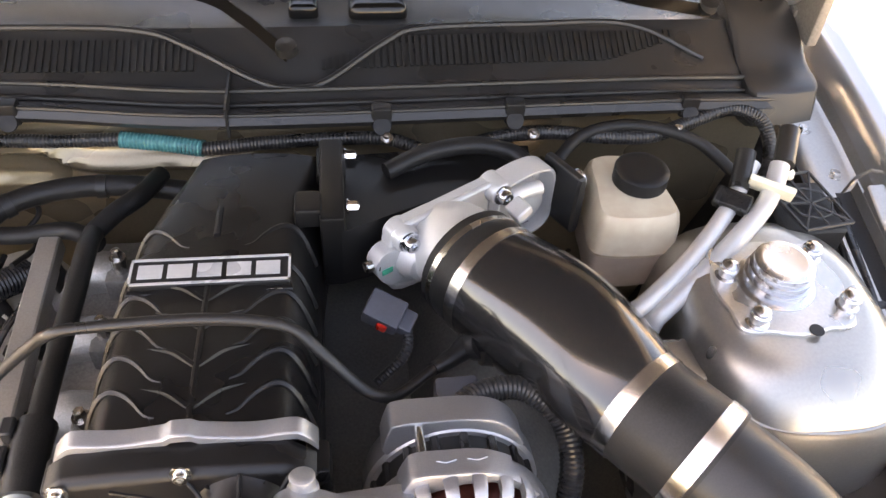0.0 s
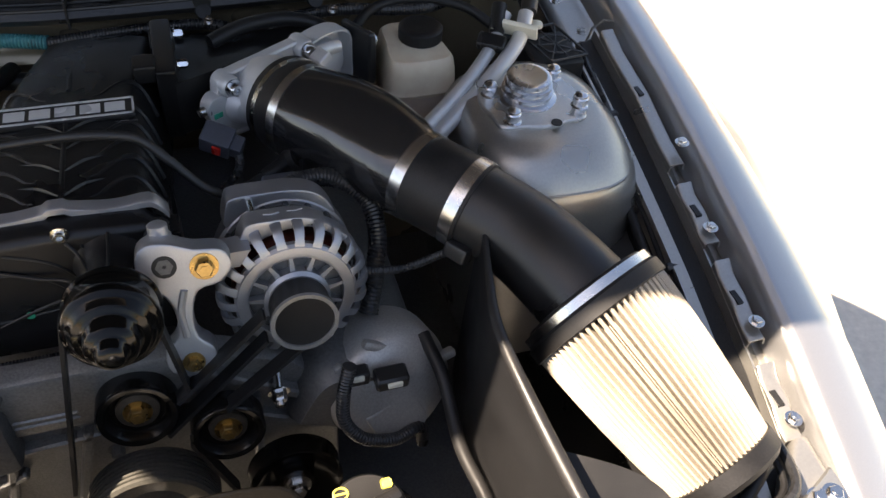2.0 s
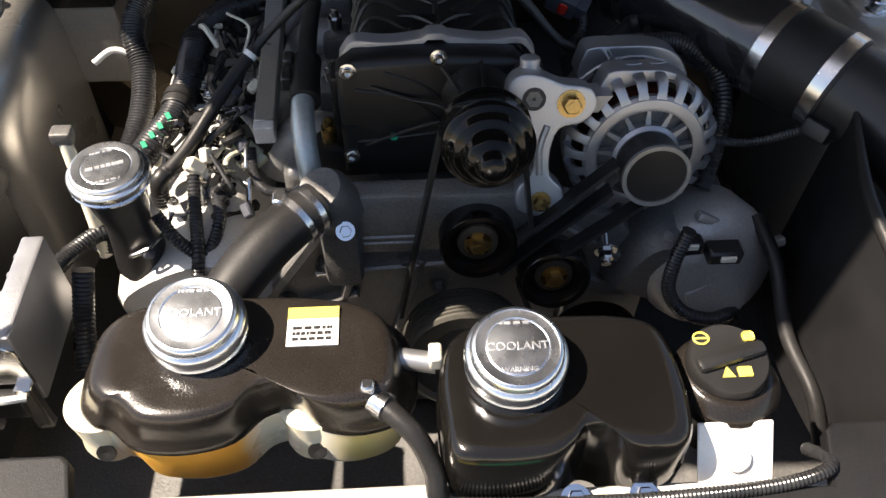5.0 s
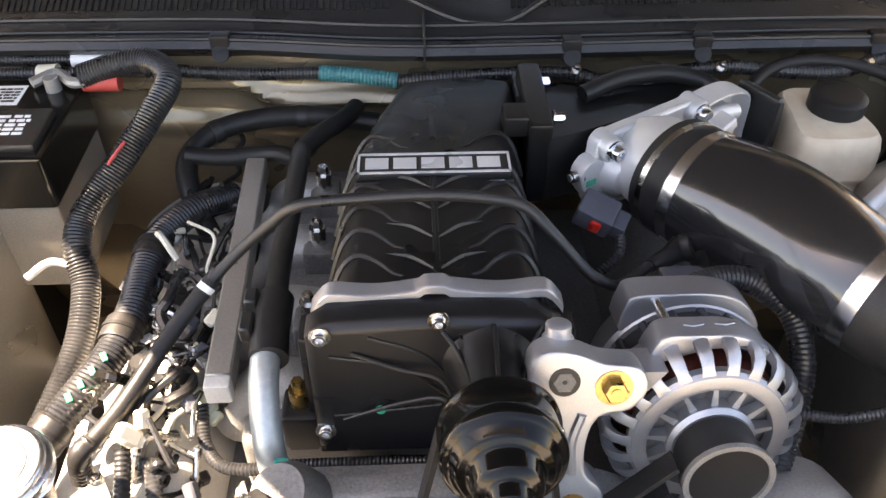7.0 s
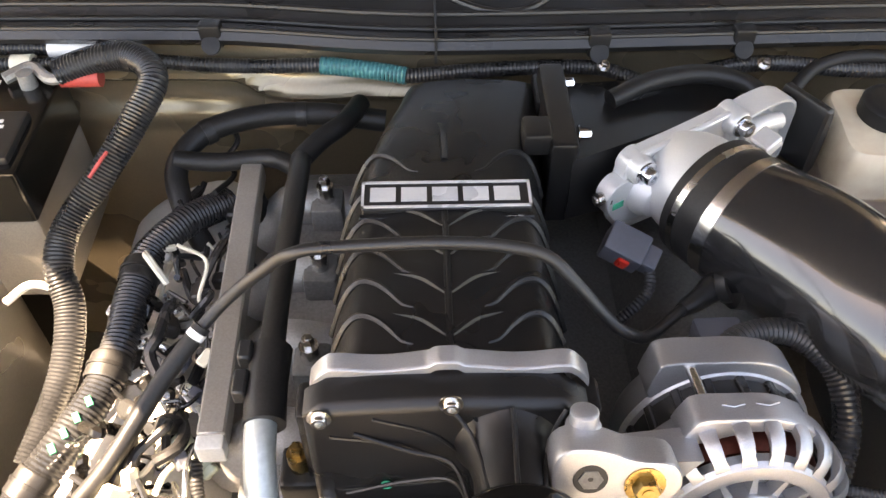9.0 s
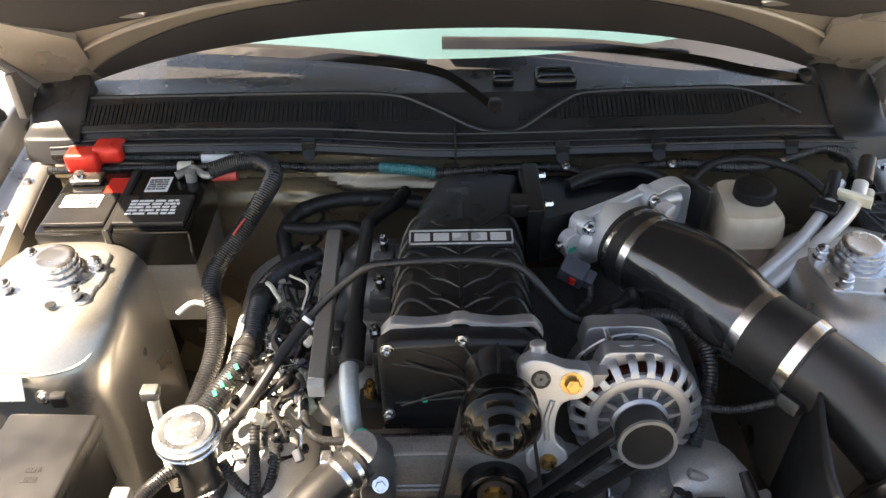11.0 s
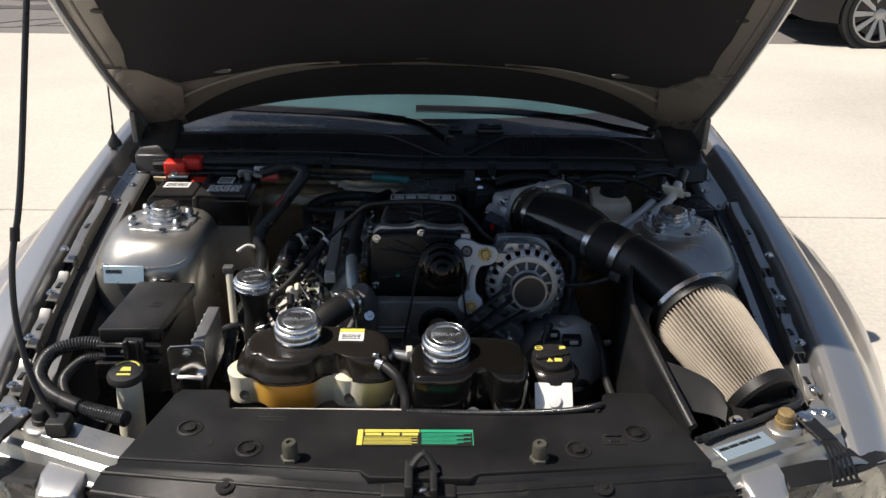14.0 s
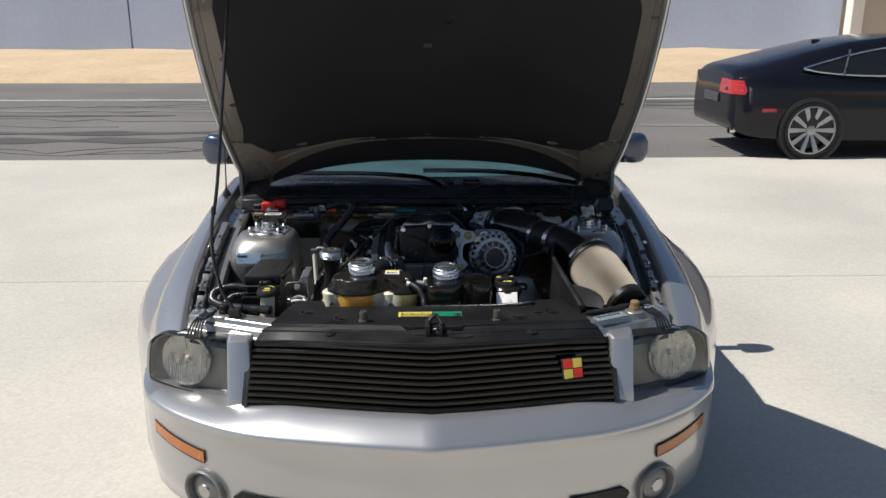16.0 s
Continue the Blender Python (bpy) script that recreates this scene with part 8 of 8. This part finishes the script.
# injector wiring beside the rail: many short wires and plugs
rngw = random.Random(23)
for k in range(9):
    y = 0.50 + 0.042 * k
    x = -0.265 + rngw.uniform(-0.02, 0.015)
    pts = [(x, y, 0.80 + rngw.uniform(-0.02, 0.015))]
    for j in range(4):
        q = pts[-1]
        pts.append((q[0] + rngw.uniform(-0.022, 0.022), q[1] + rngw.uniform(0.01, 0.045), max(0.735, q[2] + rngw.uniform(-0.025, 0.018))))
    hose("injector_lead", pts, rngw.choice((0.0035, 0.0045, 0.006)), rngw.choice((LOOM, RUBBER, LOOM, PLASTIC)), "thin black injector lead", "cable", 0.0, seg=8)
for k in range(22):
    y = 0.44 + 0.018 * k
    x = rngw.uniform(-0.315, -0.228)
    pts = [(x, y, 0.775 + rngw.uniform(-0.02, 0.035))]
    for j in range(3):
        q = pts[-1]
        pts.append((min(-0.225, q[0] + rngw.uniform(-0.03, 0.03)), q[1] + rngw.uniform(-0.03, 0.05), max(0.74, q[2] + rngw.uniform(-0.03, 0.02))))
    hose("wiring_lead", pts, rngw.choice((0.002, 0.003, 0.004)), rngw.choice((LOOM, PLASTIC, PLASTIC, LOOM, CREAM, PLASTIC)), "thin loose wiring lead by the fuel rail", "cable", 0.0, seg=7)
for x, y, z in ((-0.24, 0.58, 0.79), (-0.30, 0.62, 0.775), (-0.262, 0.515, 0.765), (-0.31, 0.44, 0.77), (-0.235, 0.66, 0.785)):
    c = thing("wiring_bracket", (x, y, z), "small bare metal wiring bracket", "bracket", "wiring brackets")
    mm = pose(x, y, z, rngw.uniform(-30, 30), rngw.uniform(-40, 40), rngw.uniform(0, 180))
    part("tab", box(-0.016, -0.007, -0.0012, 0.016, 0.007, 0.0012, 0.0006, 1, mm), BARE, c)
    part("screw", hexbolt(mm @ V(0.008, 0, 0.001), mm.to_3x3() @ V(0, 0, 1), 0.005, 0.005), STEEL, c)
for x, y, z, mt in ((-0.285, 0.475, 0.80, CREAM), (-0.262, 0.455, 0.775, PLASTIC), (-0.29, 0.56, 0.80, PLASTIC), (-0.255, 0.61, 0.80, GREYCONN), (-0.30, 0.51, 0.785, CREAM), (-0.25, 0.70, 0.80, PLASTIC), (-0.275, 0.66, 0.795, PLASTIC), (-0.252, 0.545, 0.80, PLASTIC)):
    c = thing("wiring_plug", (x, y, z), "small plastic wiring plug", "connector", "wiring plugs")
    mm = pose(x, y, z, rngw.uniform(-40, 40), rngw.uniform(-60, 60), rngw.uniform(0, 180))
    part("shell", merge(box(-0.012, -0.009, -0.008, 0.012, 0.009, 0.008, 0.003, 1, mm), box(0.010, -0.006, -0.006, 0.020, 0.006, 0.006, 0.002, 1, mm)), mt, c)
rngx = random.Random(41)
for k in range(26):
    y = rngx.uniform(0.40, 0.74)
    x = rngx.uniform(-0.33, -0.235) - 0.05 * max(0, 0.55 - y)
    pts = [(x, y, 0.785 + rngx.uniform(-0.015, 0.03))]
    for j in range(4):
        q = pts[-1]
        pts.append((min(-0.226, q[0] + rngx.uniform(-0.025, 0.025)), q[1] + rngx.uniform(-0.03, 0.03), max(0.745, q[2] + rngx.uniform(-0.03, 0.02))))
    wl = hose("wiring_lead", pts, rngx.choice((0.0022, 0.003, 0.0045, 0.006)), rngx.choice((LOOM, PLASTIC, GLOSS, CREAM, STEEL, GLOSS)), "thin loose wiring lead by the fuel rail", "cable", 0.0, seg=7)
    mm = pose(*pts[-1], rngx.uniform(-50, 50), rngx.uniform(-50, 50), rngx.uniform(0, 180))
    part("plug_end", box(-0.009, -0.006, -0.006, 0.009, 0.006, 0.006, 0.002, 1, mm), rngx.choice((PLASTIC, GREYCONN, CREAM, GLOSS, HEADMETAL)), wl)
for k in range(10):
    x, y, z = rngx.uniform(-0.33, -0.24), rngx.uniform(0.42, 0.72), rngx.uniform(0.755, 0.79)
    c = thing("wiring_bracket", (x, y, z), "small bare metal wiring bracket", "bracket", "wiring brackets")
    mm = pose(x, y, z, rngx.uniform(-30, 30), rngx.uniform(-40, 40), rngx.uniform(0, 180))
    part("tab", prism([(-0.018, -0.006), (0.012, -0.008), (0.018, 0.0), (0.012, 0.008), (-0.018, 0.006)], -0.001, 0.001, 0.0005, 1, mm), HEADMETAL, c)
    part("screw", hexbolt(mm @ V(0.008, 0, 0.001), mm.to_3x3() @ V(0, 0, 1), 0.005, 0.005), STEEL, c)
pts = [((inner_edge(y)[0] - dx), y, inner_edge(y)[1] - dz) for y, dx, dz in ((0.86, 0.082, 0.04), (0.70, 0.084, 0.046), (0.55, 0.084, 0.048), (0.42, 0.088, 0.05), (0.30, 0.094, 0.048), (0.22, 0.096, 0.030), (0.16, 0.085, -0.010))] + [(0.70, 0.085, 0.794), (0.65, 0.055, 0.794), (0.59, 0.022, 0.795), (0.53, -0.005, 0.796), (0.485, -0.03, 0.80)]
wg = hose("wing_loom", pts, 0.006, LOOM, "black loom clipped along the inner wing", "cable", 0.0, seg=9)
part("second_cable", tube([V(q) + V(-0.010, 0.004, -0.006) for q in pts], 0.004, 8, 6), RUBBER, wg)
for i in (1, 3, 4):
    part("clip", box(pts[i][0] - 0.014, pts[i][1] - 0.006, pts[i][2] - 0.010, pts[i][0] + 0.012, pts[i][1] + 0.006, pts[i][2] + 0.008, 0.003, 1), PLASTIC, wg)
for pts in (((-0.285, 0.46, 0.80), (-0.282, 0.42, 0.775), (-0.275, 0.37, 0.76), (-0.28, 0.33, 0.72)), ((-0.262, 0.455, 0.78), (-0.255, 0.42, 0.77), (-0.262, 0.385, 0.758), (-0.278, 0.37, 0.75)), ((-0.318, 0.40, 0.80), (-0.30, 0.385, 0.775), (-0.278, 0.375, 0.757))):
    hose("cam_sensor_loom", pts, 0.008, LOOM, "ribbed loom over the valve cover", "cable", 0.001, 0.0045)

# ---- the dark sedan on the road ----
sed = thing("sedan", (5.9, 8.15, 0), "glossy black sedan passing on the road", "car")
SX, SY = 3.61, 8.2


def sedan_section(x, roof, belt_w, sill, k):
    hw = 0.94 * k
    pts = [(-hw * 0.97, sill), (-hw, 0.52), (-hw * 0.985, 0.72), (-hw * 0.95, min(roof, 0.93)), (-belt_w, max(min(roof, 0.93) + 0.02, roof - 0.06)), (-belt_w * 0.75, roof), (0, roof + 0.02), (belt_w * 0.75, roof), (belt_w, max(min(roof, 0.93) + 0.02, roof - 0.06)), (hw * 0.95, min(roof, 0.93)), (hw * 0.985, 0.72), (hw, 0.52), (hw * 0.97, sill)]
    return [V(SX + x, SY + y, z) for y, z in spline(pts, 3)]


secs = [sedan_section(*a) for a in ((0.0, 0.78, 0.52, 0.47, 0.66), (0.03, 0.94, 0.60, 0.38, 0.76), (0.08, 1.02, 0.66, 0.31, 0.84), (0.18, 1.06, 0.70, 0.27, 0.91), (0.32, 1.09, 0.72, 0.25, 0.96), (0.5, 1.135, 0.71, 0.24, 0.99), (0.9, 1.24, 0.66, 0.22, 1), (1.4, 1.35, 0.62, 0.22, 1), (1.9, 1.41, 0.60, 0.22, 1), (2.4, 1.42, 0.60, 0.22, 1), (2.9, 1.36, 0.62, 0.22, 1), (3.3, 1.18, 0.68, 0.22, 1), (3.65, 0.98, 0.78, 0.22, 1), (4.2, 0.93, 0.80, 0.22, 0.99), (4.65, 0.84, 0.76, 0.24, 0.95), (4.85, 0.70, 0.66, 0.28, 0.86))]
body = part("body", loft(secs), BLACKPAINT, sed)
# near-side glass with a bright surround
def side_y(x, z):
    return SY - float(np.interp(z, (0.9, 0.95, 1.40), (0.905, 0.895, 0.62))) - 0.012


gl = spline([(0.80, 1.065), (1.25, 1.185), (1.7, 1.275), (2.1, 1.315), (2.5, 1.32), (2.95, 1.26), (3.4, 1.02), (3.42, 0.96), (2.4, 0.965), (1.5, 0.975), (1.05, 1.005), (0.86, 1.035)], 5, True)
part("side_glass", loft([[V(SX + p.x, side_y(p.x, p.y), p.y) for p in gl], [V(SX + p.x, side_y(p.x, p.y) + 0.02, p.y) for p in gl]]), DARKGLASS, sed, "dark side glass")
part("window_trim", tube([(SX + p.x, side_y(p.x, p.y) - 0.004, p.y) for p in gl] + [(SX + gl[0].x, side_y(gl[0].x, gl[0].y) - 0.004, gl[0].y)], 0.011, 6, 1), CHROME, sed, "bright window trim")
for x in (1.32, 2.35):
    part("window_pillar", tube([(SX + x - 0.08, side_y(0, 0.975) - 0.004, 0.975), (SX + x + 0.05, side_y(0, 1.28) - 0.004, 1.26)], 0.016, 6, 1), PLASTIC, sed)
for x in (1.85, 2.9):
    part("door_handle", box(SX + x, SY - 0.955, 0.84, SX + x + 0.2, SY - 0.92, 0.865, 0.008, 2), BLACKPAINT, sed)
def hull_w(x, z):
    k = float(np.interp(x, (0.0, 0.03, 0.08, 0.18, 0.32, 0.5), (0.66, 0.76, 0.84, 0.91, 0.96, 0.99)))
    return 0.94 * k * float(np.interp(z, (0.52, 0.72, 0.93), (1.0, 0.985, 0.95)))


tl = []
for i in range(5):
    z = 0.915 - 0.165 * i / 4
    tl.append([V(SX + x, SY - hull_w(x, z) - 0.008, z) for x in [0.012 + (0.10 + 0.05 * i / 4 - 0.04 * (i == 4)) * j / 10 for j in range(11)]])
    tl[-1] = [V(SX + 0.022 - 0.02 * i / 4, SY - w, z) for w in (0.30, 0.46, 0.62)] + tl[-1]
tail = part("tail_light", sheet(tl, 0.006), REDLENS, sed, "red tail light")
for z in (0.80, 0.86):
    part("tail_light_line", tube([(SX + x, SY - hull_w(x, z) - 0.010, z) for x in (0.03, 0.06, 0.09, 0.11)], 0.006, 6, 3), REDDARK, tail)
part("reflector", box(SX + 0.30, SY - 0.945, 0.56, SX + 0.47, SY - 0.92, 0.60, 0.006, 1), REDLENS, sed)
part("plate", box(SX - 0.02, SY - 0.30, 0.62, SX + 0.02, SY + 0.20, 0.73, 0.004, 1), GREYCONN, sed)
part("exhaust", lathe([(0.045, -0.05), (0.05, 0.02), (0.044, 0.02), (0.04, -0.03)], aim((SX + 0.06, SY - 0.62, 0.31), (-1, -0.1, 0)), 20), CHROME, sed)
part("aerial", box(SX + 1.22, SY - 0.02, 1.31, SX + 1.32, SY + 0.02, 1.365, 0.01, 2), PLASTIC, sed)
for x in (0.91, 3.85):
    for s in (-1, 1):
        m = aim((SX + x, SY + s * 0.825, 0.345), (0, s, 0))
        part("arch", lathe([(0.33, 0.0), (0.385, 0.0), (0.39, 0.135), (0.375, 0.142), (0.33, 0.12)], m, 40, True), INK, sed)
        wh = part("wheel", lathe([(0.20, -0.10), (0.32, -0.10), (0.343, -0.07), (0.345, 0.08), (0.325, 0.128), (0.285, 0.132), (0.27, 0.11)], m, 48, True), TYRE, sed, "black tyre on a silver ten-spoke rim")
        part("rim", lathe([(0.265, -0.08), (0.272, 0.118), (0.288, 0.130), (0.268, 0.134), (0.255, 0.05)], m, 48, True), ALU, wh)
        part("disc", lathe([(0.23, 0.02), (0.0, 0.03)], m, 32), BLOCK, wh)
        for k in range(10):
            mm = m @ pose(0, 0, 0, 0, 0, 36 * k)
            part("spoke", loft([[mm @ V(0.04, -0.016, 0.10), mm @ V(0.04, 0.016, 0.10), mm @ V(0.04, 0.014, 0.07), mm @ V(0.04, -0.014, 0.07)], [mm @ V(0.272, -0.030, 0.128), mm @ V(0.272, 0.030, 0.128), mm @ V(0.272, 0.024, 0.09), mm @ V(0.272, -0.024, 0.09)]]), ALU, wh)
        part("hub", lathe([(0.055, 0.06), (0.055, 0.112), (0.03, 0.118), (0, 0.118)], m, 24), ALU, wh)
sed.scale = (1.07, 1.07, 1.07)
sed.location = V(6.39, 8.82, GZ) * K
